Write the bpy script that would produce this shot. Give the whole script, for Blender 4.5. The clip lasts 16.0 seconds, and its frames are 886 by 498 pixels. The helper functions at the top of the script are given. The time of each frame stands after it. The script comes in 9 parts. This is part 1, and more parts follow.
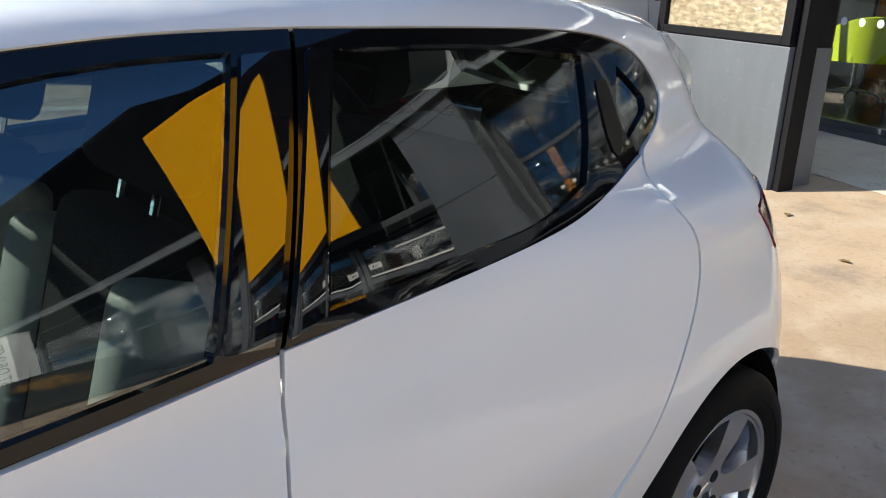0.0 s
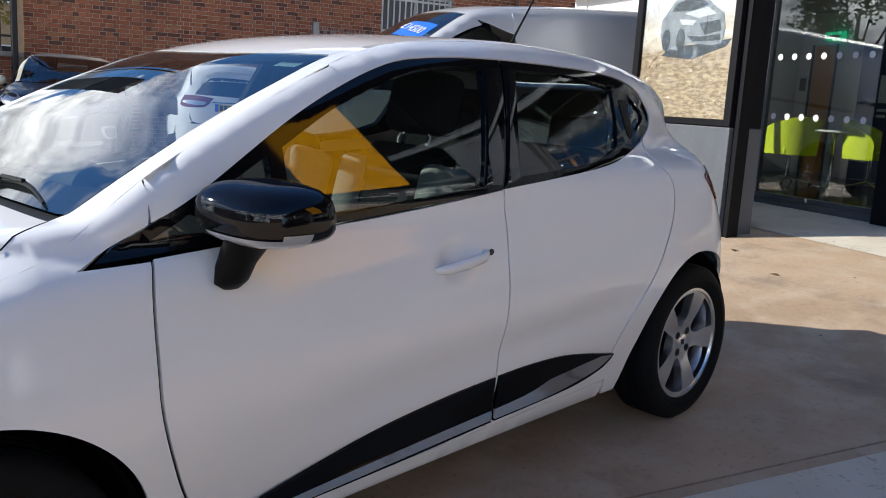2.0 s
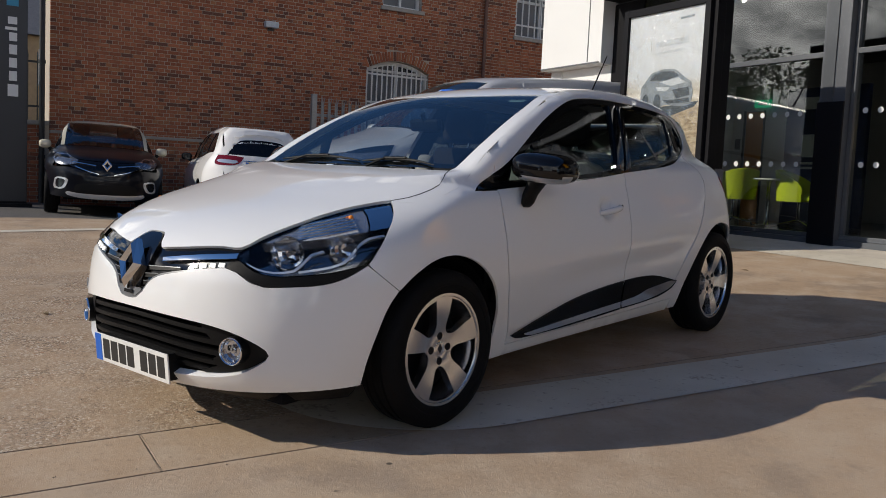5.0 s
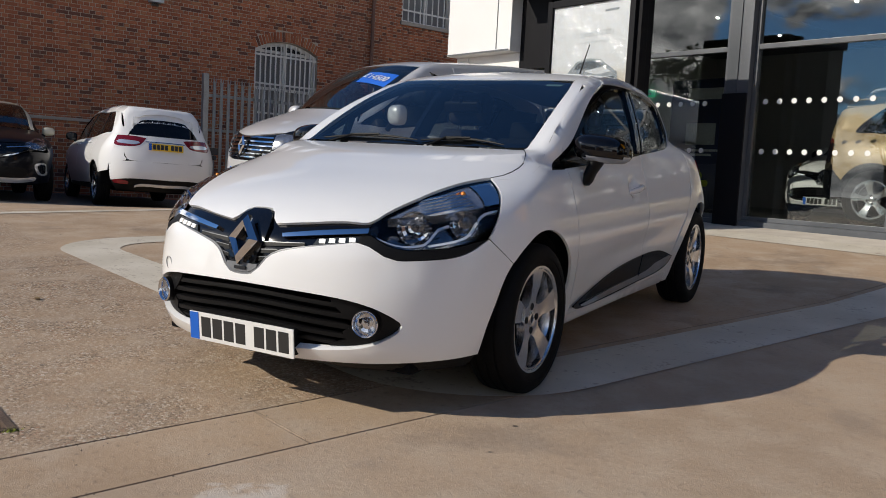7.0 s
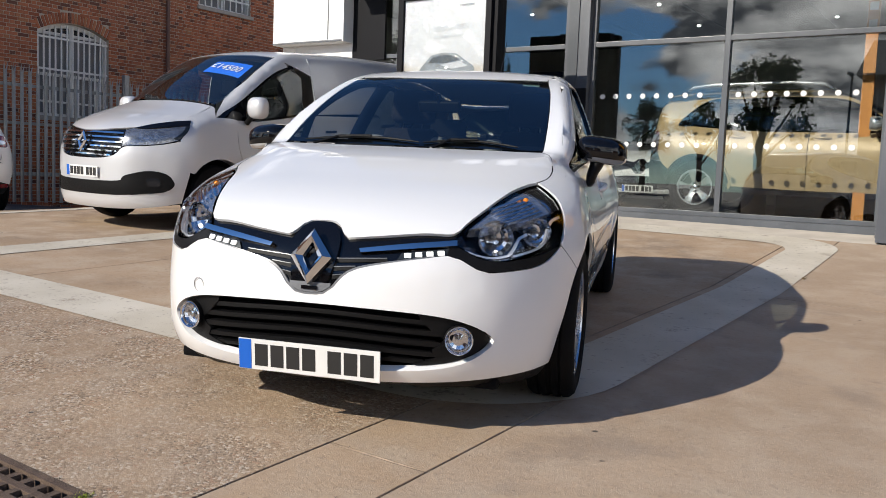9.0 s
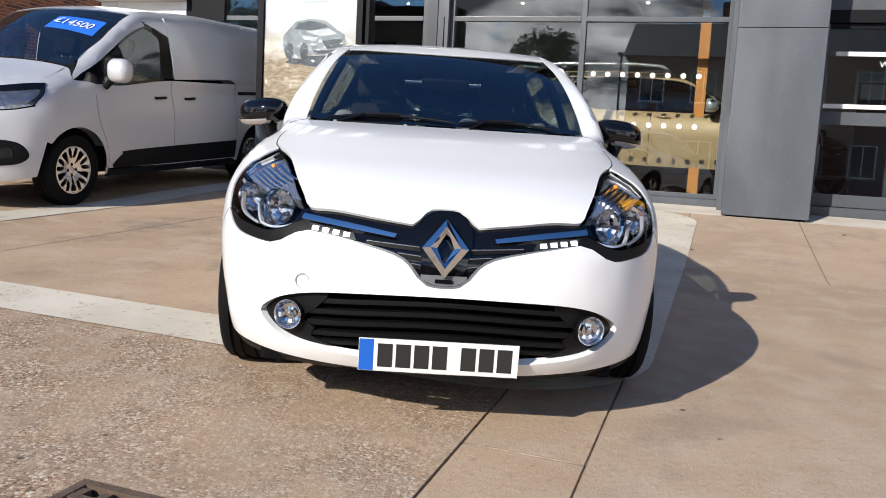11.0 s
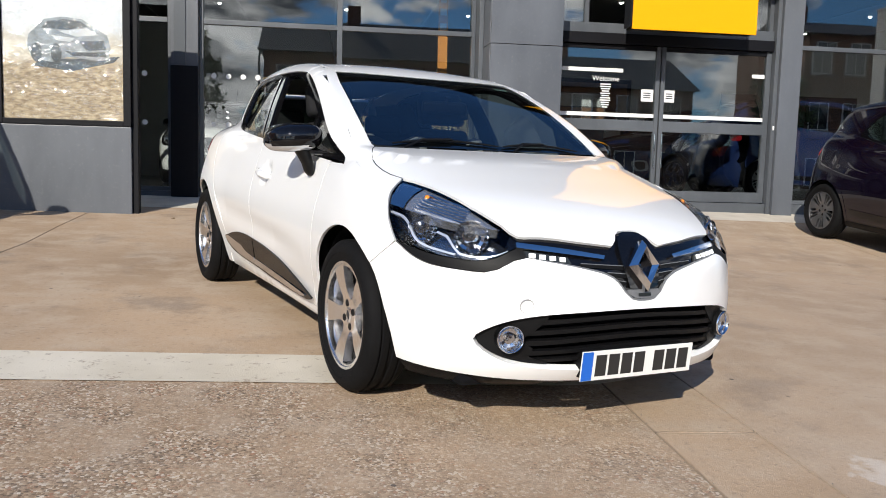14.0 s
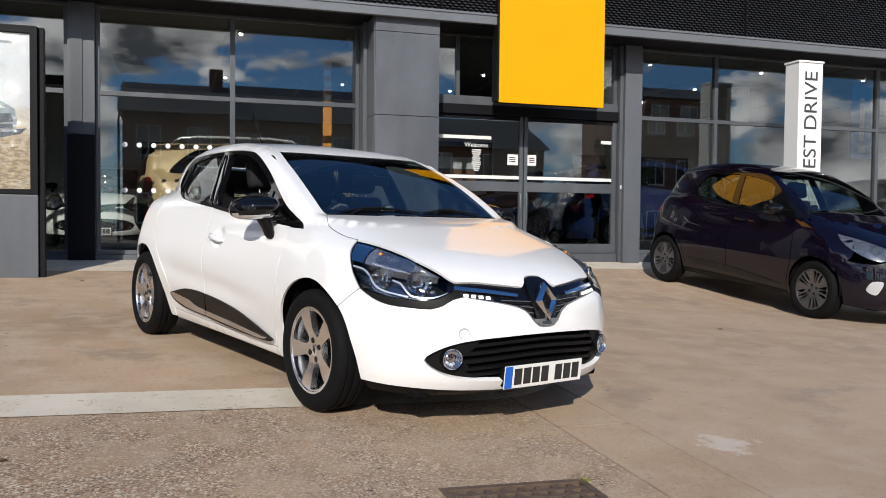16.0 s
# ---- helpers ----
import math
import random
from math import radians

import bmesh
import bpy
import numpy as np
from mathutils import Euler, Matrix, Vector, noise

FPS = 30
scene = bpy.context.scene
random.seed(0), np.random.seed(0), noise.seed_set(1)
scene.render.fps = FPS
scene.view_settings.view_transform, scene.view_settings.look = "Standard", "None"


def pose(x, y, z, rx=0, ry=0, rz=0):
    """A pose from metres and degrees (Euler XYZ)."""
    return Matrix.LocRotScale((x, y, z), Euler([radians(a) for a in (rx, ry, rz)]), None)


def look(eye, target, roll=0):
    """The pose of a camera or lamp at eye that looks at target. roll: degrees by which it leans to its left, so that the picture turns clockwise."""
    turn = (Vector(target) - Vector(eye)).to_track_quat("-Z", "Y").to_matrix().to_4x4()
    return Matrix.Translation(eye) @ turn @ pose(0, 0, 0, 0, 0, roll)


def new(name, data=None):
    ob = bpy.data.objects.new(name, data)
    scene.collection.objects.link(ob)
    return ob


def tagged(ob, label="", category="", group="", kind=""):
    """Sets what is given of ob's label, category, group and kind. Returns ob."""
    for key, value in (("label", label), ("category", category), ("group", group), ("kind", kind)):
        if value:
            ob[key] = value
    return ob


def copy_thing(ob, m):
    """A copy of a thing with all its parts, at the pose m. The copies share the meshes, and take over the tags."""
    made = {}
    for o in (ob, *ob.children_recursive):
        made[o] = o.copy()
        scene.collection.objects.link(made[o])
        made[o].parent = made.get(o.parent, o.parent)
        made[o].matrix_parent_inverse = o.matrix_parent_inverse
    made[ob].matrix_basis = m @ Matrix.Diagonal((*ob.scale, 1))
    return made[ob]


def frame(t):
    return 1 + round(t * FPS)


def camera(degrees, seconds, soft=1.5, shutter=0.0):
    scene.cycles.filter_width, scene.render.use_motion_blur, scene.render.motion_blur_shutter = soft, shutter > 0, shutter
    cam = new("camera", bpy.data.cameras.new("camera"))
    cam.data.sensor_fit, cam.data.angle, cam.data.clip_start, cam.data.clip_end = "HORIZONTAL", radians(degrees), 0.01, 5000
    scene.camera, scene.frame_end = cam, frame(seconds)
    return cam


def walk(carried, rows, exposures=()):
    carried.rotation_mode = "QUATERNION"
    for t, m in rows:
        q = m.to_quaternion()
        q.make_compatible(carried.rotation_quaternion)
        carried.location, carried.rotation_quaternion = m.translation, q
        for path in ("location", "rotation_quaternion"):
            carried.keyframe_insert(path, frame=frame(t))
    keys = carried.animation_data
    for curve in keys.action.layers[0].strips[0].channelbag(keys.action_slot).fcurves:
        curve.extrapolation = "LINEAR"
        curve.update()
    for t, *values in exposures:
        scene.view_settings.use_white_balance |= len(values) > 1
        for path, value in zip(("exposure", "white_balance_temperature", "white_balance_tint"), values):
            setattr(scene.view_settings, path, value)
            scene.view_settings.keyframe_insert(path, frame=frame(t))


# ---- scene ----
EXPOSURES = [(0.0, 0.97, 6750, 3), (1.0, 0.88, 6650, 3), (1.5, 0.72, 6550, 5), (2.5, 0.18, 6400, 10), (3.5, -0.16, 6450, 10), (5.0, -0.40, 6850, 10), (7.5, -0.28, 6850, 10), (9.0, 0.02, 6700, 10), (11.5, 0.20, 6550, 10), (13.0, 0.20, 6560, 10), (14.0, 0.12, 6580, 9), (15.0, -0.10, 6600, 10), (16.0, -0.14, 6600, 10)]
cam = camera(55.6, 16.0, soft=0.9)
PATH = [
    (0, (1.174, 1.455, 1.499), (-0.573, 2.218, 0.891), 2.9),
    (0.5, (1.512, 1.201, 1.449), (-0.255, 1.987, 0.938), 2.9),
    (1, (1.795, 0.945, 1.405), (0.018, 1.755, 0.976), 4.1),
    (1.5, (2.106, 0.69, 1.349), (0.328, 1.523, 0.968), 3.0),
    (2, (2.396, 0.419, 1.288), (0.62, 1.272, 0.944), 3.3),
    (2.5, (2.628, 0.082, 1.217), (0.854, 0.963, 0.941), 2.5),
    (3, (2.884, -0.229, 1.169), (1.113, 0.669, 0.932), 1.8),
    (3.5, (3.123, -0.507, 1.12), (1.356, 0.402, 0.893), 1.8),
    (4, (3.271, -0.836, 1.053), (1.514, 0.099, 0.85), 2.0),
    (4.5, (3.427, -1.115, 1.008), (1.692, -0.138, 0.823), 2.3),
    (5, (3.574, -1.359, 0.963), (1.848, -0.362, 0.798), 2.7),
    (7.5, (2.949, -2.443, 0.883), (1.504, -1.072, 0.702), 2.9),
    (8, (2.732, -2.625, 0.882), (1.362, -1.178, 0.715), 2.5),
    (8.5, (2.479, -2.754, 0.904), (1.21, -1.216, 0.748), 1.9),
    (9, (2.244, -2.895, 0.903), (1.13, -1.245, 0.719), 2.3),
    (11.5, (0.814, -3.418, 0.925), (0.329, -1.492, 0.693), 2.9),
    (12, (0.509, -3.509, 0.942), (0.181, -1.549, 0.716), 2.7),
    (12.5, (0.18, -3.598, 0.944), (-0.006, -1.619, 0.724), 2.6),
    (13, (-0.186, -3.612, 0.939), (-0.206, -1.624, 0.726), 1.9),
    (13.5, (-0.523, -3.664, 0.946), (-0.36, -1.682, 0.737), 1.7),
    (14, (-0.86, -3.708, 0.957), (-0.58, -1.739, 0.749), 1.6),
    (14.5, (-1.166, -3.698, 0.959), (-0.762, -1.747, 0.779), 1.8),
    (15, (-1.334, -3.908, 0.991), (-0.827, -1.978, 0.846), 2.1),
    (15.5, (-1.412, -4.235, 1.039), (-0.831, -2.322, 0.972), 1.3),
    (16, (-1.43, -4.561, 0.989), (-0.825, -2.655, 0.92), 0.6),
]
walk(cam, [(t, look(eye, target, roll)) for t, eye, target, roll in PATH], EXPOSURES)

# ---- daylight ----
TO_SUN = Vector((-0.33, -0.81, 0.485)).normalized()
world = bpy.data.worlds.new("world")
scene.world = world
world.use_nodes = True
wn, wl = world.node_tree.nodes, world.node_tree.links
wn.clear()
sky = wn.new("ShaderNodeTexSky")
sky.sky_type, sky.sun_disc = "NISHITA", False
sky.air_density, sky.dust_density, sky.ozone_density = 0.9, 0.10, 5.0
sky.sun_elevation = math.asin(TO_SUN.z)
sky.sun_rotation = math.atan2(TO_SUN.x, TO_SUN.y)
coords = wn.new("ShaderNodeTexCoord")
squash = wn.new("ShaderNodeMapping")
squash.inputs["Scale"].default_value = (1.6, 1.6, 3.4)
wl.new(coords.outputs["Generated"], squash.inputs["Vector"])
puffs = wn.new("ShaderNodeTexNoise")
puffs.inputs["Scale"].default_value, puffs.inputs["Detail"].default_value, puffs.inputs["Roughness"].default_value = 2.8, 10.0, 0.58
wl.new(squash.outputs["Vector"], puffs.inputs["Vector"])
cover = wn.new("ShaderNodeValToRGB")
cover.color_ramp.elements[0].position, cover.color_ramp.elements[1].position = 0.455, 0.50
wl.new(puffs.outputs["Fac"], cover.inputs["Fac"])
shade = wn.new("ShaderNodeValToRGB")
shade.color_ramp.elements[0].position, shade.color_ramp.elements[1].position = 0.40, 0.60
shade.color_ramp.elements[0].color, shade.color_ramp.elements[1].color = (19.0, 19.2, 19.6, 1), (1.6, 1.8, 2.2, 1)
billows = wn.new("ShaderNodeTexNoise")
billows.inputs["Scale"].default_value, billows.inputs["Detail"].default_value, billows.inputs["Roughness"].default_value = 5.0, 9.0, 0.62
wl.new(squash.outputs["Vector"], billows.inputs["Vector"])
wl.new(billows.outputs["Fac"], shade.inputs["Fac"])
clouds = wn.new("ShaderNodeMix")
clouds.data_type = "RGBA"
height = wn.new("ShaderNodeSeparateXYZ")
wl.new(coords.outputs["Generated"], height.inputs[0])
low_only = wn.new("ShaderNodeMapRange")
low_only.inputs["From Min"].default_value, low_only.inputs["From Max"].default_value = 0.46, 0.33
wl.new(height.outputs["Z"], low_only.inputs["Value"])
amount = wn.new("ShaderNodeMath")
amount.operation = "MULTIPLY"
wl.new(cover.outputs["Color"], amount.inputs[0])
wl.new(low_only.outputs["Result"], amount.inputs[1])
wl.new(amount.outputs[0], clouds.inputs["Factor"])
deep = wn.new("ShaderNodeVectorMath")
deep.operation, deep.inputs[1].default_value = "MULTIPLY", (0.62, 0.90, 1.12)
wl.new(sky.outputs["Color"], deep.inputs[0])
wl.new(deep.outputs["Vector"], clouds.inputs["A"])
wl.new(shade.outputs["Color"], clouds.inputs["B"])
air = wn.new("ShaderNodeBackground")
air.inputs["Strength"].default_value = 0.12
wl.new(clouds.outputs["Result"], air.inputs["Color"])
wl.new(air.outputs["Background"], wn.new("ShaderNodeOutputWorld").inputs["Surface"])
sun_data = bpy.data.lights.new("sun", "SUN")
sun_data.energy, sun_data.angle, sun_data.color = 5.0, radians(0.5), (1.0, 0.95, 0.86)
new("sun", sun_data).matrix_world = look(TO_SUN * 60, (0, 0, 0))

# ---- materials ----
def material(name, colour, rough=0.5, metal=0.0, grain=0.0, size=8.0, bump=0.0, fine=80.0, coat=0.0, random_hue=0.0, spec=0.5):
    """A surface with variation at two scales: broad mottling and fine grain, both from object space."""
    m = bpy.data.materials.new(name)
    m.use_nodes = True
    n, l = m.node_tree.nodes, m.node_tree.links
    b = n["Principled BSDF"]
    b.inputs["Base Color"].default_value = (*colour, 1)
    b.inputs["Roughness"].default_value, b.inputs["Metallic"].default_value = rough, metal
    b.inputs["Coat Weight"].default_value, b.inputs["Coat Roughness"].default_value = coat, 0.03
    b.inputs["Specular IOR Level"].default_value = spec
    if grain or bump or random_hue:
        where = n.new("ShaderNodeTexCoord")
        broad, tiny = n.new("ShaderNodeTexNoise"), n.new("ShaderNodeTexNoise")
        broad.inputs["Scale"].default_value, tiny.inputs["Scale"].default_value = size, fine
        broad.inputs["Detail"].default_value, tiny.inputs["Detail"].default_value = 6.0, 3.0
        for t in (broad, tiny):
            l.new(where.outputs["Object"], t.inputs["Vector"])
        both = n.new("ShaderNodeMath")
        both.operation = "ADD"
        l.new(broad.outputs["Fac"], both.inputs[0])
        l.new(tiny.outputs["Fac"], both.inputs[1])
        last = both.outputs[0]
        if random_hue:
            info, k, s = n.new("ShaderNodeObjectInfo"), n.new("ShaderNodeMath"), n.new("ShaderNodeMath")
            k.operation, k.inputs[1].default_value, k.inputs[2].default_value = "MULTIPLY_ADD", random_hue, -random_hue / 2
            l.new(info.outputs["Random"], k.inputs[0])
            l.new(last, s.inputs[0])
            l.new(k.outputs[0], s.inputs[1])
            last = s.outputs[0]
        span = n.new("ShaderNodeMapRange")
        span.inputs["From Min"].default_value, span.inputs["From Max"].default_value = 0.6, 1.4
        span.inputs["To Min"].default_value, span.inputs["To Max"].default_value = 1 - grain, 1 + grain
        l.new(last, span.inputs["Value"])
        tint = n.new("ShaderNodeVectorMath")
        tint.operation, tint.inputs[0].default_value = "SCALE", colour
        l.new(span.outputs["Result"], tint.inputs["Scale"])
        l.new(tint.outputs["Vector"], b.inputs["Base Color"])
        if bump:
            relief = n.new("ShaderNodeBump")
            relief.inputs["Strength"].default_value, relief.inputs["Distance"].default_value = bump, 0.01
            l.new(tiny.outputs["Fac"], relief.inputs["Height"])
            l.new(relief.outputs["Normal"], b.inputs["Normal"])
    return m


def glass(name, tint=(0.9, 0.95, 0.93), clear=0.85, rough=0.0, ior=1.62):
    """A thin pane: mirror by Fresnel, the rest passes through tinted."""
    m = bpy.data.materials.new(name)
    m.use_nodes = True
    n, l = m.node_tree.nodes, m.node_tree.links
    n.clear()
    through_it, shine, mix, fres = n.new("ShaderNodeBsdfTransparent"), n.new("ShaderNodeBsdfGlossy"), n.new("ShaderNodeMixShader"), n.new("ShaderNodeLayerWeight")
    through_it.inputs["Color"].default_value = tuple(c * clear for c in tint) + (1,)
    shine.inputs["Roughness"].default_value = rough
    # Schlick's law on the facing angle, the same from both sides of the pane
    fres.inputs["Blend"].default_value = 0.5
    f0 = ((ior - 1) / (ior + 1)) ** 2
    steep, share = n.new("ShaderNodeMath"), n.new("ShaderNodeMath")
    steep.operation, steep.inputs[1].default_value = "POWER", 5.0
    share.operation, share.inputs[1].default_value, share.inputs[2].default_value = "MULTIPLY_ADD", 1 - f0, f0
    l.new(fres.outputs["Facing"], steep.inputs[0])
    l.new(steep.outputs[0], share.inputs[0])
    l.new(share.outputs[0], mix.inputs[0])
    l.new(through_it.outputs[0], mix.inputs[1])
    l.new(shine.outputs[0], mix.inputs[2])
    l.new(mix.outputs[0], n.new("ShaderNodeOutputMaterial").inputs[0])
    return m


def glow(name, colour, power):
    m = bpy.data.materials.new(name)
    m.use_nodes = True
    b = m.node_tree.nodes["Principled BSDF"]
    b.inputs["Base Color"].default_value = b.inputs["Emission Color"].default_value = (*colour, 1)
    b.inputs["Emission Strength"].default_value = power
    return m


# ---- mesh helpers ----
def part(name, bm, mat, parent=None, label="", smooth=None):
    """Links a bmesh as one mesh object, under a thing or a part."""
    me = bpy.data.meshes.new(name)
    bm.to_mesh(me)
    bm.free()
    me.materials.append(mat)
    if smooth is not None:
        for p in me.polygons:
            p.use_smooth = True
        if smooth < 180:
            me.set_sharp_from_angle(angle=radians(smooth))
    ob = new(name, me)
    ob.parent = parent
    if label:
        ob["label"] = label
    return ob


def empty(name, m, label, category, group="", kind=""):
    ob = new(name)
    ob.matrix_world = m
    return tagged(ob, label, category, group, kind)


def box(x0, x1, y0, y1, z0, z1, bevel=0.0, bm=None):
    bm = bm or bmesh.new()
    made = bmesh.ops.create_cube(bm, size=1, matrix=Matrix.Translation(((x0 + x1) / 2, (y0 + y1) / 2, (z0 + z1) / 2)) @ Matrix.Diagonal((x1 - x0, y1 - y0, z1 - z0, 1)))
    if bevel:
        edges = {e for v in made["verts"] for e in v.link_edges}
        bmesh.ops.bevel(bm, geom=list(edges), offset=bevel, segments=2, profile=0.7, affect="EDGES")
    return bm


def spin(profile, steps=32, axis="y", bm=None, m=None, arc=360.0):
    """A lathe: rows of (along the axis, radius)."""
    bm = bm or bmesh.new()
    rings = []
    closed = arc >= 359.9
    count = steps if closed else steps + 1
    for k in range(count):
        a = radians(arc) * k / steps
        row = []
        for h, r in profile:
            p = {"y": (r * math.cos(a), h, r * math.sin(a)), "z": (r * math.cos(a), r * math.sin(a), h), "x": (h, r * math.cos(a), r * math.sin(a))}[axis]
            row.append(bm.verts.new(m @ Vector(p) if m else p))
        rings.append(row)
    for k in range(steps):
        a, b = rings[k], rings[(k + 1) % count]
        for j in range(len(profile) - 1):
            bm.faces.new((a[j], a[j + 1], b[j + 1], b[j]))
    return bm


def tube(points, radius, sides=8, bm=None, flat=1.0):
    """A round bar along points."""
    bm = bm or bmesh.new()
    pts = [Vector(p) for p in points]
    rings = []
    side = None
    for k, p in enumerate(pts):
        way = (pts[min(k + 1, len(pts) - 1)] - pts[max(k - 1, 0)]).normalized()
        side = (side - way * side.dot(way)).normalized() if side else way.orthogonal().normalized()
        other = way.cross(side)
        r = radius[k] if isinstance(radius, (list, tuple)) else radius
        rings.append([bm.verts.new(p + side * (r * math.cos(6.2832 * s / sides)) + other * (r * flat * math.sin(6.2832 * s / sides))) for s in range(sides)])
    for a, b in zip(rings, rings[1:]):
        for s in range(sides):
            bm.faces.new((a[s], a[(s + 1) % sides], b[(s + 1) % sides], b[s]))
    bm.faces.new(rings[0][::-1])
    bm.faces.new(rings[-1])
    return bm


def prism(outline, depth, m=None, bevel=0.0, bm=None):
    """An outline in x, y, pulled up along z by depth, laid by m."""
    bm = bm or bmesh.new()
    low = [bm.verts.new((x, y, 0)) for x, y in outline]
    high = [bm.verts.new((x, y, depth)) for x, y in outline]
    faces = [bm.faces.new(low[::-1]), bm.faces.new(high)]
    for k in range(len(outline)):
        j = (k + 1) % len(outline)
        faces.append(bm.faces.new((low[k], low[j], high[j], high[k])))
    if bevel:
        bmesh.ops.bevel(bm, geom=list({e for f in faces[:2] for e in f.edges}), offset=bevel, segments=2, profile=0.7, affect="EDGES")
        return bm if m is None else (bmesh.ops.transform(bm, matrix=m, verts=bm.verts), bm)[1]
    if m is not None:
        bmesh.ops.transform(bm, matrix=m, verts=low + high)
    return bm


def lettering(text, size, mat, name, m, parent=None, depth=0.002, align="CENTER"):
    """Raised letters in the built-in font, as a mesh."""
    curve = bpy.data.curves.new(name, "FONT")
    curve.body, curve.size, curve.extrude, curve.align_x, curve.align_y = text, size, depth, align, "CENTER"
    ob = bpy.data.objects.new(name, curve)
    scene.collection.objects.link(ob)
    me = bpy.data.meshes.new_from_object(ob.evaluated_get(bpy.context.evaluated_depsgraph_get()))
    bpy.data.objects.remove(ob)
    me.materials.clear()
    me.materials.append(mat)
    out = new(name, me)
    out.parent = parent
    out.matrix_basis = m
    return out


# ---- car bodies: one smooth solid, on which all panels lie ----
def curve(table):
    """A smooth function through rows of (at, value), flat past its ends."""
    rows = sorted(table)
    xs, ys = np.array([r[0] for r in rows], float), np.array([r[1] for r in rows], float)
    step, rise = np.diff(xs), np.diff(ys) / np.diff(xs)
    slope = np.concatenate([[rise[0]], (rise[1:] * step[:-1] + rise[:-1] * step[1:]) / (step[1:] + step[:-1]), [rise[-1]]])

    def at(v):
        v = np.clip(np.asarray(v, float), xs[0], xs[-1])
        k = np.clip(np.searchsorted(xs, v) - 1, 0, len(xs) - 2)
        h = step[k]
        t = (v - xs[k]) / h
        return ys[k] * (2 * t**3 - 3 * t**2 + 1) + ys[k + 1] * (3 * t**2 - 2 * t**3) + h * (slope[k] * (t**3 - 2 * t**2 + t) + slope[k + 1] * (t**3 - t**2))

    return at


def smax(a, b, r):
    h = np.maximum(r - np.abs(a - b), 0)
    return np.maximum(a, b) + h * h / (4 * r)


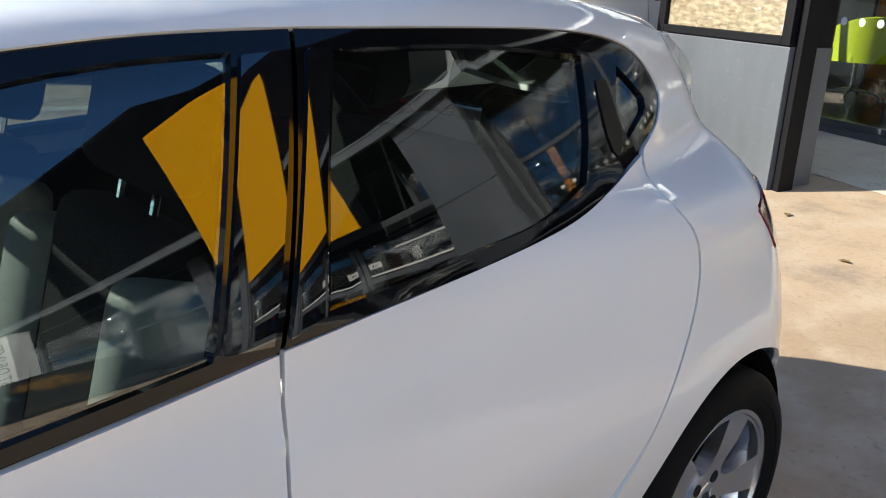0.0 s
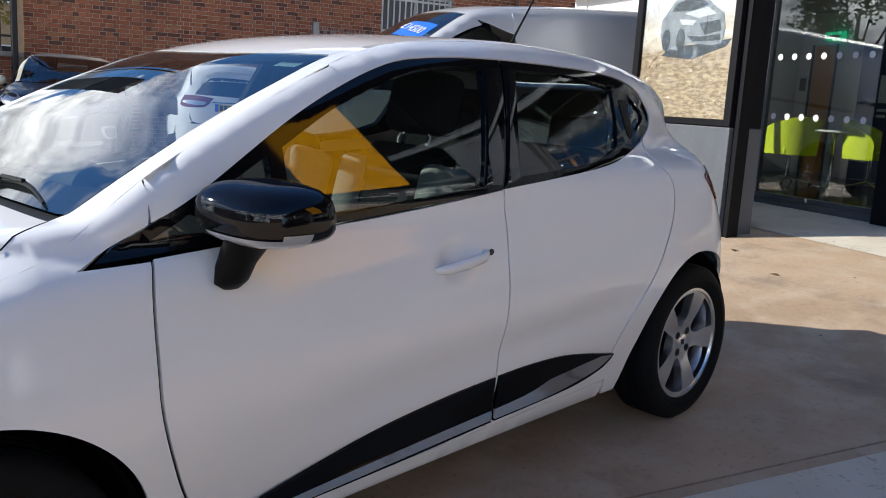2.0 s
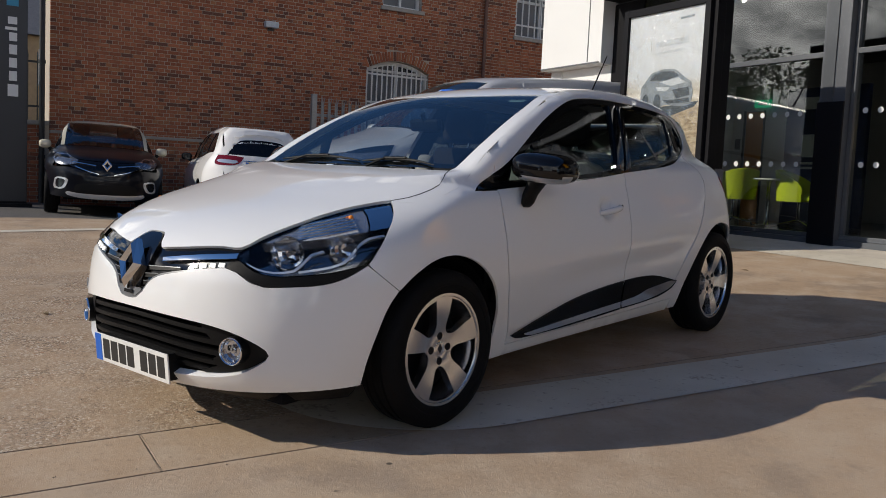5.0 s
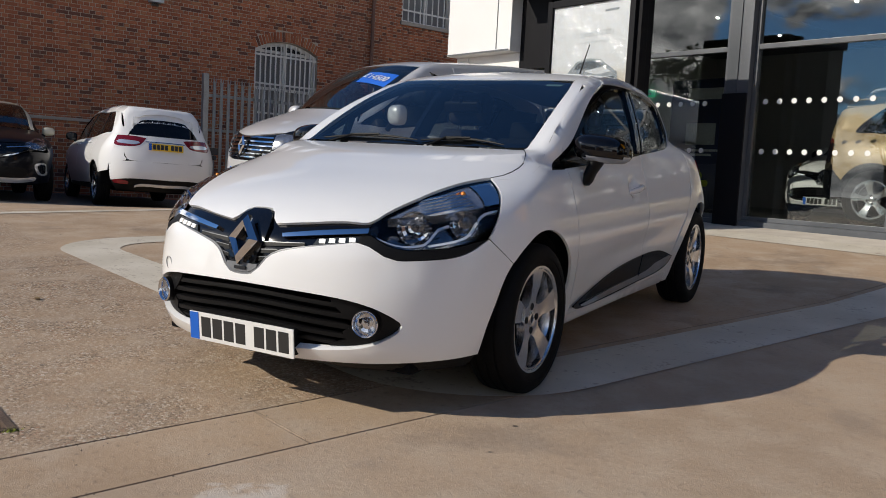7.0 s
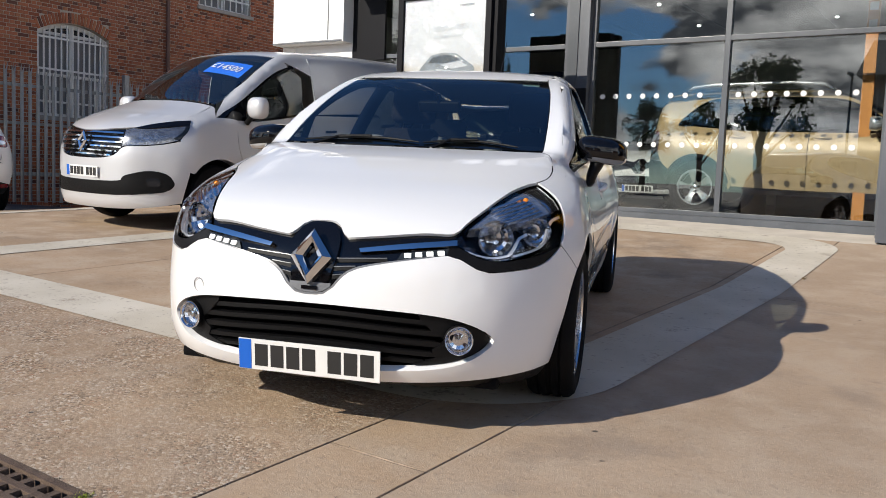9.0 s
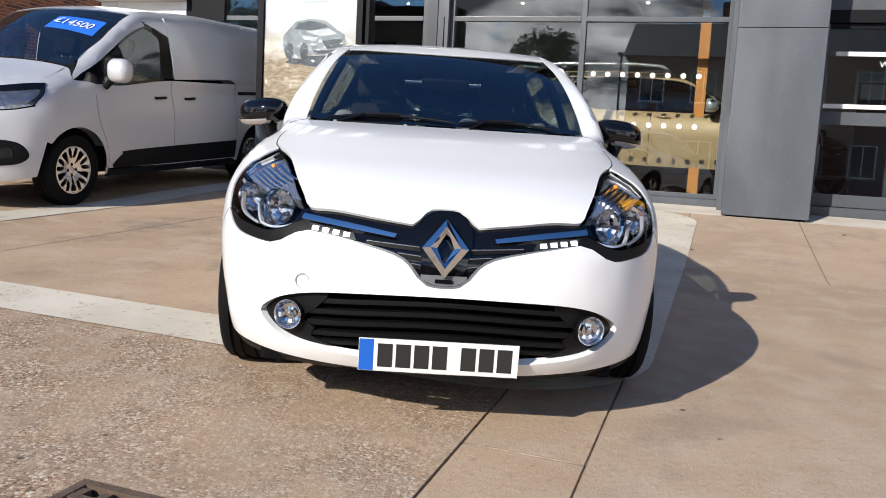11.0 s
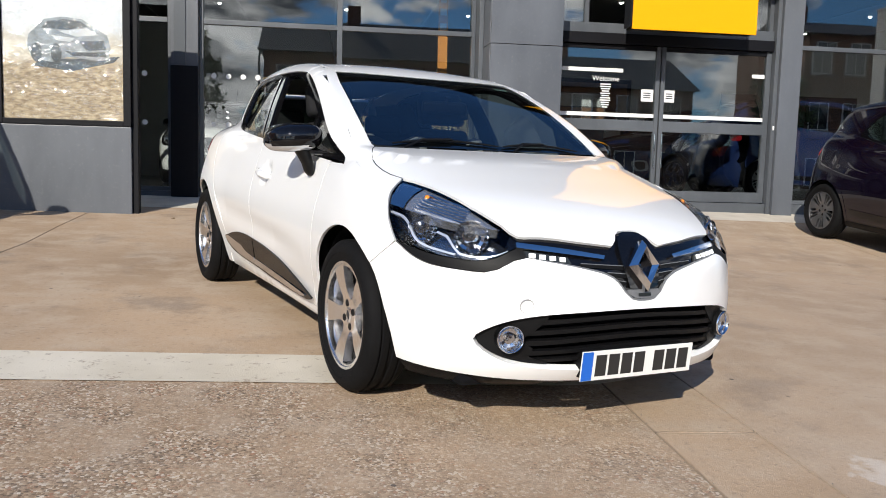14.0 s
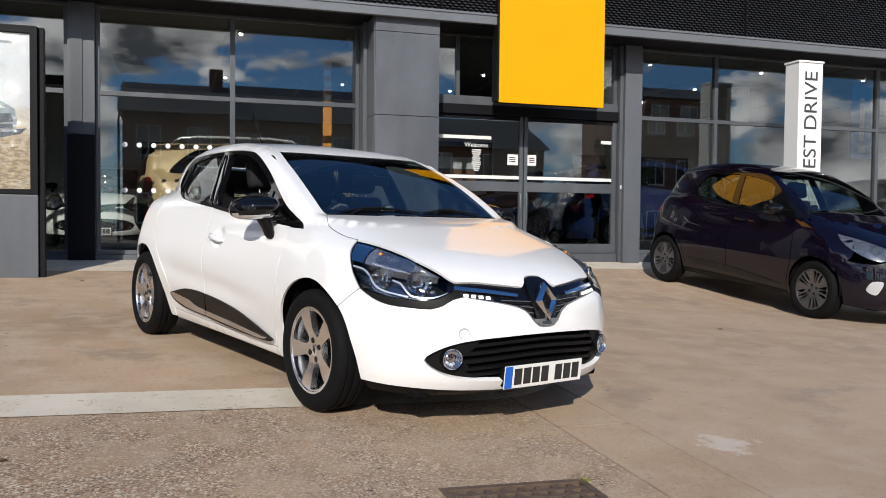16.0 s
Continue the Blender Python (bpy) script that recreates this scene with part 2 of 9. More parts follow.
class Body:
    """A car's solid from its centre line, front, rear, plan and cross-section curves; x ahead, y to its left, z up from the ground."""

    def __init__(self, top, front, rear, width, section, shoulder, green, lean=0.36, bulge=0.28, bow=0.28, crown=0.06, nose=(0.30, 0.35), tail=(0.22, 0.25), edge=0.08, floor=0.17, half=0.85, belt=0.95, cowl=(0.0, 0.0)):
        self.top, self.front, self.rear, self.width, self.section, self.shoulder, self.green = [curve(t) for t in (top, front, rear, width, section, shoulder, green)]
        self.cowl = cowl
        self.lean, self.bulge, self.bow, self.crown, self.nose, self.tail, self.edge, self.floor, self.half, self.belt = lean, bulge, bow, crown, nose, tail, edge, floor, half, belt
        self.xf, self.xr = max(r[1] for r in front), min(r[1] for r in rear)

    def inside(self, p):
        x, y, z = p[..., 0], np.abs(p[..., 1]), p[..., 2]
        over = z - self.shoulder(x)
        low = self.width(x) + self.section(z) - 2.0 * (over + np.sqrt(over**2 + 0.0009)) / 2
        up = z - self.belt
        high = self.green(x) - self.lean * up - self.bulge * up * np.abs(up) - 0.8 * (np.sqrt(up**2 + 0.0016) - up)
        side = y - smax(low, high, 0.05)
        # the windscreen pillars stand squarer than the bonnet and the roof
        ease = lambda v: np.clip(v, 0, 1) ** 2 * (3 - 2 * np.clip(v, 0, 1))
        post = ease((-x - 0.1) / 0.5) * ease((x + 1.5) / 0.4)
        # the bonnet runs flatter and straighter across towards the windscreen
        flat = ease((0.60 - x) / 0.75) * ease((x + 1.35) / 0.9)
        lid = (z - (self.top(x + (self.bow - 0.06 * post - self.cowl[0] * flat) * y**2) - (self.crown - 0.015 * post - self.cowl[1] * flat) * y**2)) * 0.8
        k = y / self.half
        ahead = x - (self.front(z) - self.nose[0] * y**2 - self.nose[1] * k**5) - 4.0 * np.maximum(z - self.belt, 0)
        behind = (self.rear(z) + self.tail[0] * y**2 + self.tail[1] * k**5) - x
        f = smax(side, lid, self.edge * (1 - 0.4 * post))
        f = smax(f, ahead, self.edge * 0.9)
        f = smax(f, behind, self.edge)
        return smax(f, self.floor - z, 0.04)

    def normal(self, p):
        e, out = 2e-3, []
        for k in range(3):
            d = np.zeros(3)
            d[k] = e
            out.append(self.inside(p + d) - self.inside(p - d))
        g = np.stack(out, -1)
        return g / np.maximum(np.linalg.norm(g, axis=-1, keepdims=True), 1e-9)

    def meet(self, start, way, far=6.0, steps=64):
        """Where rays from outside meet the solid; those that miss end at their nearest approach."""
        ts = np.linspace(0, far, steps)
        f = np.stack([self.inside(start + t * way) for t in ts], -1)
        hit = f <= 0
        first = np.where(hit.any(-1), hit.argmax(-1), f.argmin(-1))
        a, b = ts[np.maximum(first - 1, 0)], ts[first]
        for _ in range(14):
            m = (a + b) / 2
            deep = self.inside(start + m[..., None] * way) <= 0
            a, b = np.where(deep, a, m), np.where(deep, m, b)
        return start + b[..., None] * way, hit.any(-1)

    def lay(self, view, uv):
        """Points of a chart laid on the solid. side: (x, z) with the sign of y; top: (x, y); nose, tail: (degrees round, z)."""
        uv = np.asarray(uv, float)
        u, v, zero, one = uv[:, 0], uv[:, 1], np.zeros(len(uv)), np.ones(len(uv))
        if view in ("left", "right"):
            s = 1.0 if view == "left" else -1.0
            start, way, far = np.stack([u, s * 1.4 * one, v], 1), np.stack([zero, -s * one, zero], 1), 0.95
            if self.cowl[0]:
                # beside the bonnet and the windscreen the side ends well out from the middle
                way = way * np.where((u > -1.0) & (u < 0.3), 0.79 / 0.95, 1.0)[:, None]
        elif view == "top":
            start, way, far = np.stack([u, v, 2.6 * one], 1), np.stack([zero, zero, -one], 1), 2.4
        else:
            cx, s = (0.05, 1.0) if view == "nose" else (self.xr + 0.62, -1.0)
            a = np.radians(u)
            way = np.stack([-s * np.cos(a), -np.sin(a), zero], 1)
            start, far = np.stack([cx * one, zero, v], 1) - 1.5 * way, 1.45
        return self.meet(start, way, far)[0]


CLIO = dict(
    top=[(0.86, 0.60), (0.80, 0.70), (0.70, 0.765), (0.5, 0.845), (0.25, 0.915), (0.0, 0.965), (-0.2, 0.992), (-0.258, 0.9985), (-0.270, 1.001), (-0.282, 1.0065), (-0.38, 1.058), (-0.5, 1.120), (-0.75, 1.255), (-1.0, 1.365), (-1.15, 1.405), (-1.4, 1.437), (-1.7, 1.447), (-2.1, 1.43), (-2.5, 1.385), (-2.8, 1.335), (-3.2, 1.25)],
    front=[(0.15, 0.74), (0.2, 0.79), (0.27, 0.835), (0.36, 0.85), (0.45, 0.853), (0.55, 0.84), (0.64, 0.82), (0.70, 0.79), (0.76, 0.73), (0.82, 0.60), (0.9, 0.3), (1.5, -1.5)],
    rear=[(0.15, -3.08), (0.3, -3.18), (0.5, -3.209), (0.7, -3.19), (0.85, -3.14), (0.95, -3.08), (1.1, -2.98), (1.3, -2.87), (1.45, -2.78)],
    width=[(0.85, 0.80), (0.5, 0.845), (0.2, 0.862), (0.0, 0.866), (-0.5, 0.85), (-1.3, 0.845), (-2.0, 0.855), (-2.5, 0.866), (-2.9, 0.84), (-3.2, 0.80)],
    section=[(0.17, -0.10), (0.25, -0.075), (0.33, -0.055), (0.45, -0.02), (0.58, 0.0), (0.7, -0.008), (0.8, -0.035), (0.9, -0.065), (1.0, -0.10), (1.2, -0.2)],
    shoulder=[(0.8, 0.80), (0.0, 0.90), (-0.5, 0.93), (-1.5, 0.97), (-2.3, 1.03), (-2.8, 1.0)],
    green=[(0.0, 0.72), (-0.3, 0.75), (-0.8, 0.778), (-1.5, 0.778), (-2.0, 0.755), (-2.5, 0.685), (-2.8, 0.60), (-3.2, 0.5)],
    cowl=(0.20, 0.06), lean=0.305,
)


# ---- panels cut out of a body ----
from mathutils.geometry import delaunay_2d_cdt

METRIC = {"left": (1, 1), "right": (1, 1), "top": (1, 1), "nose": (0.0135, 1), "tail": (0.0115, 1)}


def rounded(points, gap=0.025, scale=(1, 1), closed=True):
    """A smooth line through points; a point with a third value is a sharp corner."""
    p = [np.array(q[:2], float) * scale for q in points]
    sharp = [len(q) > 2 for q in points]
    n, out = len(p), []
    spans = n if closed else n - 1
    for k in range(spans):
        a, b = p[k], p[(k + 1) % n]
        before = p[k - 1] if (closed or k) and not sharp[k] else a
        after = p[(k + 2) % n] if (closed or k < n - 2) and not sharp[(k + 1) % n] else b
        steps = max(1, int(np.linalg.norm(b - a) / gap))
        ta, tb = (b - before) / 2, (after - a) / 2
        for s in range(steps):
            t = s / steps
            out.append(a * (2 * t**3 - 3 * t**2 + 1) + b * (3 * t**2 - 2 * t**3) + ta * (t**3 - 2 * t**2 + t) + tb * (t**3 - t**2))
    if not closed:
        out.append(p[-1])
    return [o / scale for o in out]


def within(pts, loop):
    """Which points lie in a closed line."""
    hit = np.zeros(len(pts), bool)
    a = np.asarray(loop)
    b = np.roll(a, -1, 0)
    for (x0, y0), (x1, y1) in zip(a, b):
        if y0 != y1:
            over = (y0 > pts[:, 1]) != (y1 > pts[:, 1])
            hit ^= over & (pts[:, 0] < (x1 - x0) * (pts[:, 1] - y0) / (y1 - y0) + x0)
    return hit


def mirrored(points):
    return [(-p[0], *p[1:]) for p in points]


def sheet(name, loops, place, mat, parent, cell=0.045, deep=0.012, label="", scale=(1, 1)):
    """A fine triangle sheet inside the first loop, less the others, put in space by place(uv), with its edge turned in by deep."""
    scale = np.array(scale)
    loops = [np.array(l) for l in loops]
    flat, edges = [], []
    for loop in loops:
        at, count = len(flat), len(loop)
        flat += [tuple(q * scale) for q in loop]
        edges += [(at + k, at + (k + 1) % count) for k in range(count)]
    low, high = np.min(flat, 0), np.max(flat, 0)
    gx, gy = np.meshgrid(np.arange(low[0] + cell / 2, high[0], cell), np.arange(low[1] + cell / 2, high[1], cell))
    grid = np.stack([gx.ravel(), gy.ravel()], 1)
    if len(grid):
        ring = np.array(flat)
        grid = grid[np.min(np.linalg.norm(grid[:, None] - ring[None], axis=2), 1) > cell * 0.45]
    if len(grid):
        ok = within(grid, loops[0] * scale)
        for h in loops[1:]:
            ok &= ~within(grid, h * scale)
        flat += [tuple(q) for q in grid[ok]]
    verts, _, faces, *_ = delaunay_2d_cdt([Vector(f) for f in flat], edges, [], 0, 1e-6)
    uv = np.array([tuple(v) for v in verts])
    tri = np.array([f for f in faces if len(f) == 3])
    mid = uv[tri].mean(1)
    ok = within(mid, loops[0] * scale)
    for h in loops[1:]:
        ok &= ~within(mid, h * scale)
    tri = tri[ok]
    at, nor = place(uv / scale)
    a, b, c = at[tri[:, 0]], at[tri[:, 1]], at[tri[:, 2]]
    flip = (np.cross(b - a, c - a) * nor[tri[:, 0]]).sum(1) < 0
    tri[flip] = tri[flip][:, ::-1]
    points, normals, polys = list(at), list(nor), [tuple(t) for t in tri]
    if deep:
        used = set()
        for t in polys:
            for k in range(3):
                used.add((t[k], t[(k + 1) % 3]))
        inner, outer = {}, {}
        for i, j in [e for e in used if (e[1], e[0]) not in used]:
            for v in (i, j):
                if v not in inner:
                    outer[v], inner[v] = len(points), len(points) + 1
                    points += [at[v], at[v] - nor[v] * deep]
                    normals += [nor[v], nor[v]]
            side = np.cross(at[j] - at[i], nor[i])
            side /= max(np.linalg.norm(side), 1e-9)
            for v in (i, j):
                normals[outer[v]] = normals[inner[v]] = side
            polys.append((outer[i], inner[i], inner[j], outer[j]))
    me = bpy.data.meshes.new(name)
    me.from_pydata([tuple(p) for p in points], [], polys)
    me.materials.append(mat)
    for f in me.polygons:
        f.use_smooth = True
    me.normals_split_custom_set_from_vertices([tuple(n) for n in normals])
    ob = new(name, me)
    ob.parent = parent
    if label:
        ob["label"] = label
    return ob


def panel(body, name, view, line, mat, parent, holes=(), cell=0.045, lift=0.0, deep=0.012, label="", dent=None):
    """A sheet over the part of the solid inside an outline of a chart, less its holes."""
    scale = METRIC[view]

    def place(uv):
        at = body.lay(view, uv)
        if dent is not None:
            at = at + body.normal(at) * dent(uv)[:, None]
            e = 0.004
            du, dv = np.array([e / scale[0], 0]), np.array([0, e / scale[1]])
            put = lambda q: (lambda p: p + body.normal(p) * dent(q)[:, None])(body.lay(view, q))
            n = np.cross(put(uv + du) - put(uv - du), put(uv + dv) - put(uv - dv))
            n /= np.linalg.norm(n, axis=1, keepdims=True)
            flip = (n * body.normal(body.lay(view, uv))).sum(1) < 0
            n[flip] = -n[flip]
            return at + n * lift, n
        nor = body.normal(at)
        return at + nor * lift, nor

    return sheet(name, [rounded(l, 0.022, scale) for l in (line, *holes)], place, mat, parent, cell, deep, label, scale)


def both(points):
    """A half outline from the centre line round to the centre line, closed by its mirror image; charts whose first value is the angle."""
    return points + mirrored(points[-2:0:-1])


def both_top(points):
    return points + [(x, -y, *c) for x, y, *c in points[-2:0:-1]]


def over(body, points, view="top"):
    """The (x, z) of points of the top chart, to continue an edge in the side chart."""
    return [(p[0], p[2]) for p in body.lay(view, points)]


def arc(cx, cz, rx, rz, a0, a1, n=14):
    return [(cx + rx * math.cos(radians(a0 + (a1 - a0) * k / n)), cz + rz * math.sin(radians(a0 + (a1 - a0) * k / n))) for k in range(n + 1)]


# ---- wheels ----
def wheel_parts(parent, r, rim, wide, spokes, windows, face, tyre_mat, alloy, nuts=4, dish=0.035, cap=0.03, mark=True):
    """Tyre, rim and spoke face with its windows cut out; the outer face looks along +y. Returns the wheel, its parts under it."""
    h = wide / 2
    side = r - rim
    tyre = spin([(-h * 0.8, rim), (-h * 0.98, rim + side * 0.25), (-h, rim + side * 0.55), (-h * 0.92, r - 0.018), (-h * 0.74, r - 0.003), (-h * 0.50, r), (-h * 0.47, r - 0.008), (-h * 0.40, r - 0.008), (-h * 0.37, r), (-0.012, r), (-0.009, r - 0.008), (0.009, r - 0.008), (0.012, r), (h * 0.37, r), (h * 0.40, r - 0.008), (h * 0.47, r - 0.008), (h * 0.50, r), (h * 0.74, r - 0.003), (h * 0.92, r - 0.018), (h, rim + side * 0.55), (h * 0.99, rim + side * 0.42), (h * 0.965, rim + side * 0.40), (h * 0.95, rim + side * 0.2), (h * 0.80, rim)], 64)
    wheel = part("wheel", tyre, tyre_mat, parent, "black tyre on alloy wheel", smooth=35)
    barrel = spin([(h * 0.80, rim + 0.004), (h * 0.86, rim + 0.006), (h * 0.86, rim - 0.004), (h * 0.6, rim - 0.012), (0, rim - 0.03), (-h * 0.8, rim - 0.02)], 48)
    part("rim", barrel, alloy, wheel, smooth=50)
    edge = [(rim * 0.965 * math.cos(radians(5 * k)), rim * 0.965 * math.sin(radians(5 * k))) for k in range(72)]
    loops = [edge]
    for k in range(spokes):
        a = radians(90 + 360 / spokes * (k + 0.5))
        c, s = math.cos(a), math.sin(a)
        for w in windows:
            line = rounded([(p[0] * rim, p[1] * rim, *p[2:]) for p in w], 0.010)
            loops.append([(c * p[0] - s * p[1], s * p[0] + c * p[1]) for p in line])

    def depth(uv):
        q = np.hypot(uv[:, 0], uv[:, 1]) / rim
        return h * face - dish * np.clip(1 - q, 0, 1) ** 2 * 1.2 + 0.012 * np.exp(-((q - 0.12) / 0.14) ** 2)

    def place(uv):
        d = depth(uv)
        gx = (depth(uv + [1e-3, 0]) - depth(uv - [1e-3, 0])) / 2e-3
        gz = (depth(uv + [0, 1e-3]) - depth(uv - [0, 1e-3])) / 2e-3
        n = np.stack([-gx, np.ones(len(uv)), -gz], 1)
        return np.stack([uv[:, 0], d, uv[:, 1]], 1), n / np.linalg.norm(n, axis=1, keepdims=True)

    sheet("spokes", loops, place, alloy, wheel, cell=0.022, deep=0.035)
    d0 = h * face - dish * 1.1
    # brake disc widened and blackened to stand for the shade behind the spokes
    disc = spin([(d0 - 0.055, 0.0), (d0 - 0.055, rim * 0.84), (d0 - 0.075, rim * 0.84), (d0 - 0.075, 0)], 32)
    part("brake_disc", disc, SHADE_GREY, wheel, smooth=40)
    if cap:
        top = spin([(d0 - 0.02, cap + 0.004), (d0 + 0.019, cap + 0.002), (d0 + 0.022, cap - 0.004), (d0 + 0.022, 0)], 24)
        hub = part("hub_cap", top, alloy, wheel, smooth=40)
        if mark:
            m = Matrix.Translation((0, d0 + 0.0215, 0)) @ Matrix.Rotation(radians(-90), 4, "X")
            part("badge", prism([(0, 0.02), (0.013, 0), (0, -0.02), (-0.013, 0)], 0.002, m), DARK_METAL, hub)
        for k in range(nuts):
            a = radians(360 / nuts * k)
            bolt = spin([(d0 - 0.02, 0.0155), (d0 + 0.0210, 0.0155), (d0 + 0.0222, 0.0135), (d0 + 0.0215, 0.008), (d0 + 0.0215, 0)], 14, m=Matrix.Translation((math.cos(a) * 0.05, 0, math.sin(a) * 0.05)))
            part("bolt", bolt, BLACK_PLASTIC, wheel, smooth=30)
    return wheel


def wheels_for(parent, r, rim, wide, track, hubs, steer=0.0, **style):
    """Four wheels: one built, three copied with shared meshes."""
    first = wheel_parts(parent, r, rim, wide, **style)
    places = [(x, s) for x in hubs for s in (1, -1)]
    spots = []
    for n, (x, s) in enumerate(places):
        turn = 0 if s > 0 else 180
        spin_by = (0, 23, 51, 12)[n % 4]
        m = pose(x, s * track, r, 0, 0, turn + (steer if x == hubs[0] else 0)) @ Matrix.Rotation(radians(spin_by), 4, "Y")
        spots.append(m)
    first.matrix_basis = spots[0]
    for m in spots[1:]:
        copy_thing(first, m)
    return first


FIVE_SPOKE = [[(0.325, 0.0), (0.41, 0.135), (0.62, 0.235), (0.86, 0.355, 1), (0.92, 0.18), (0.94, 0.0), (0.92, -0.18), (0.86, -0.355, 1), (0.62, -0.235), (0.41, -0.135)]]
TEN_SPOKE = [[(0.30, 0.0), (0.55, 0.075), (0.88, 0.15), (0.92, 0.0), (0.88, -0.15), (0.55, -0.075)]]

# ---- the place's materials ----
WHITE_PAINT = material("white_car_paint", (0.80, 0.80, 0.80), 0.45, coat=1.0, spec=0.2)
BLACK_GLOSS = material("black_gloss_plastic", (0.004, 0.004, 0.005), 0.05, spec=0.45)
TRIM_BLACK = material("black_sill_plastic", (0.004, 0.004, 0.0045), 0.12, spec=0.14)
PIANO_BLACK = material("polished_black_cover", (0.004, 0.004, 0.005), 0.03, spec=1.0, coat=1.0)
BLACK_PLASTIC = material("black_grained_plastic", (0.0045, 0.0045, 0.005), 0.50, spec=0.18, grain=0.2, size=30, bump=0.1, fine=900)
RUBBER = material("tyre_rubber", (0.006, 0.006, 0.0065), 0.75, spec=0.12, grain=0.25, size=12, bump=0.15, fine=300)
CHROME = material("chrome", (0.75, 0.76, 0.78), 0.06, metal=1.0)
ALLOY = material("silver_alloy", (0.84, 0.84, 0.85), 0.24, metal=1.0, grain=0.05, size=20)
DARK_METAL = material("dark_cast_metal", (0.05, 0.05, 0.055), 0.5, metal=0.6, grain=0.2)
# near-black of the liners; also serves as painted shade inside the wheels
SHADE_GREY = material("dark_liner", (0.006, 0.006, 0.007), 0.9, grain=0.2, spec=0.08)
CAR_GLASS = glass("car_window_glass", (0.62, 0.72, 0.68), 0.72, ior=2.3)
SCREEN_GLASS = glass("windscreen_glass", (0.72, 0.80, 0.80), 0.78, ior=2.45)
LENS = glass("lamp_lens", (0.97, 0.98, 1.0), 0.98, ior=1.40)
SEAT_DARK = material("dark_seat_cloth", (0.018, 0.018, 0.020), 0.85, spec=0.15, grain=0.25, size=60, bump=0.1, fine=700)
SEAT_LIGHT = material("light_grey_seat_cloth", (0.30, 0.30, 0.29), 0.85, grain=0.15, size=60, bump=0.1, fine=700)


# ---- ground ----
def ground_height(x, y):
    """The forecourt: it falls away from the showroom, and to the road past the parked cars."""
    far = min(max((-x - 7.0) / 3.5, 0.0), 1.0)
    far = far * far * (3 - 2 * far)
    x0 = min(max(x, -7.0), 12.0)
    taper = 1.0 if y < 4.5 else max(0.25, 1 - (y - 4.5) * 0.24)
    rise = 0.0332 * min(max(y, -9.0), 7.6) * (1 - 1.9 * far * (1 if y > 0 else 0.5)) - 0.02146 * x0 * taper - 0.012 * max(0.0, x0 - 3.0) * taper
    return rise + 0.046 * max(0.0, min(y, 7.7) - 3.6) * (1 - far)



# ---- ground ----
class Graph:
    """A material's nodes, written as sums."""

    def __init__(self, name):
        self.m = bpy.data.materials.new(name)
        self.m.use_nodes = True
        self.n, self.l = self.m.node_tree.nodes, self.m.node_tree.links
        self.b = self.n["Principled BSDF"]
        self.co = self.n.new("ShaderNodeTexCoord").outputs["Object"]

    def put(self, socket, v):
        if isinstance(v, bpy.types.NodeSocket):
            self.l.new(v, socket)
        elif isinstance(v, tuple) and len(v) == 3 and socket.type == "RGBA":
            socket.default_value = (*v, 1)
        else:
            socket.default_value = v

    def math(self, op, a, b=0.0, c=0.0):
        k = self.n.new("ShaderNodeMath")
        k.operation = op
        for s, v in zip(k.inputs, (a, b, c)):
            self.put(s, v)
        return k.outputs[0]

    def noise(self, scale, detail=5.0, rough=0.55, stretch=None):
        k = self.n.new("ShaderNodeTexNoise")
        k.inputs["Scale"].default_value, k.inputs["Detail"].default_value, k.inputs["Roughness"].default_value = scale, detail, rough
        at = self.co
        if stretch:
            q = self.n.new("ShaderNodeMapping")
            q.inputs["Scale"].default_value = stretch
            self.l.new(at, q.inputs["Vector"])
            at = q.outputs[0]
        self.l.new(at, k.inputs["Vector"])
        return k.outputs["Fac"]

    def cells(self, scale, out="Color"):
        k = self.n.new("ShaderNodeTexVoronoi")
        k.inputs["Scale"].default_value = scale
        self.l.new(self.co, k.inputs["Vector"])
        return k.outputs[out]

    def ramp(self, v, a, b, lo=0.0, hi=1.0):
        k = self.n.new("ShaderNodeMapRange")
        k.interpolation_type = "SMOOTHSTEP"
        for s, w in zip(("Value", "From Min", "From Max", "To Min", "To Max"), (v, a, b, lo, hi)):
            self.put(k.inputs[s], w)
        return k.outputs["Result"]

    def mix(self, f, a, b, how="MIX"):
        k = self.n.new("ShaderNodeMix")
        k.data_type, k.blend_type = "RGBA", how
        self.put(k.inputs["Factor"], f)
        self.put(k.inputs["A"], a)
        self.put(k.inputs["B"], b)
        return k.outputs["Result"]

    def bump(self, h, strength, dist=0.01):
        k = self.n.new("ShaderNodeBump")
        k.inputs["Strength"].default_value, k.inputs["Distance"].default_value = strength, dist
        self.l.new(h, k.inputs["Height"])
        self.l.new(k.outputs[0], self.b.inputs["Normal"])

    def axes(self):
        k = self.n.new("ShaderNodeSeparateXYZ")
        self.l.new(self.co, k.inputs[0])
        return k.outputs


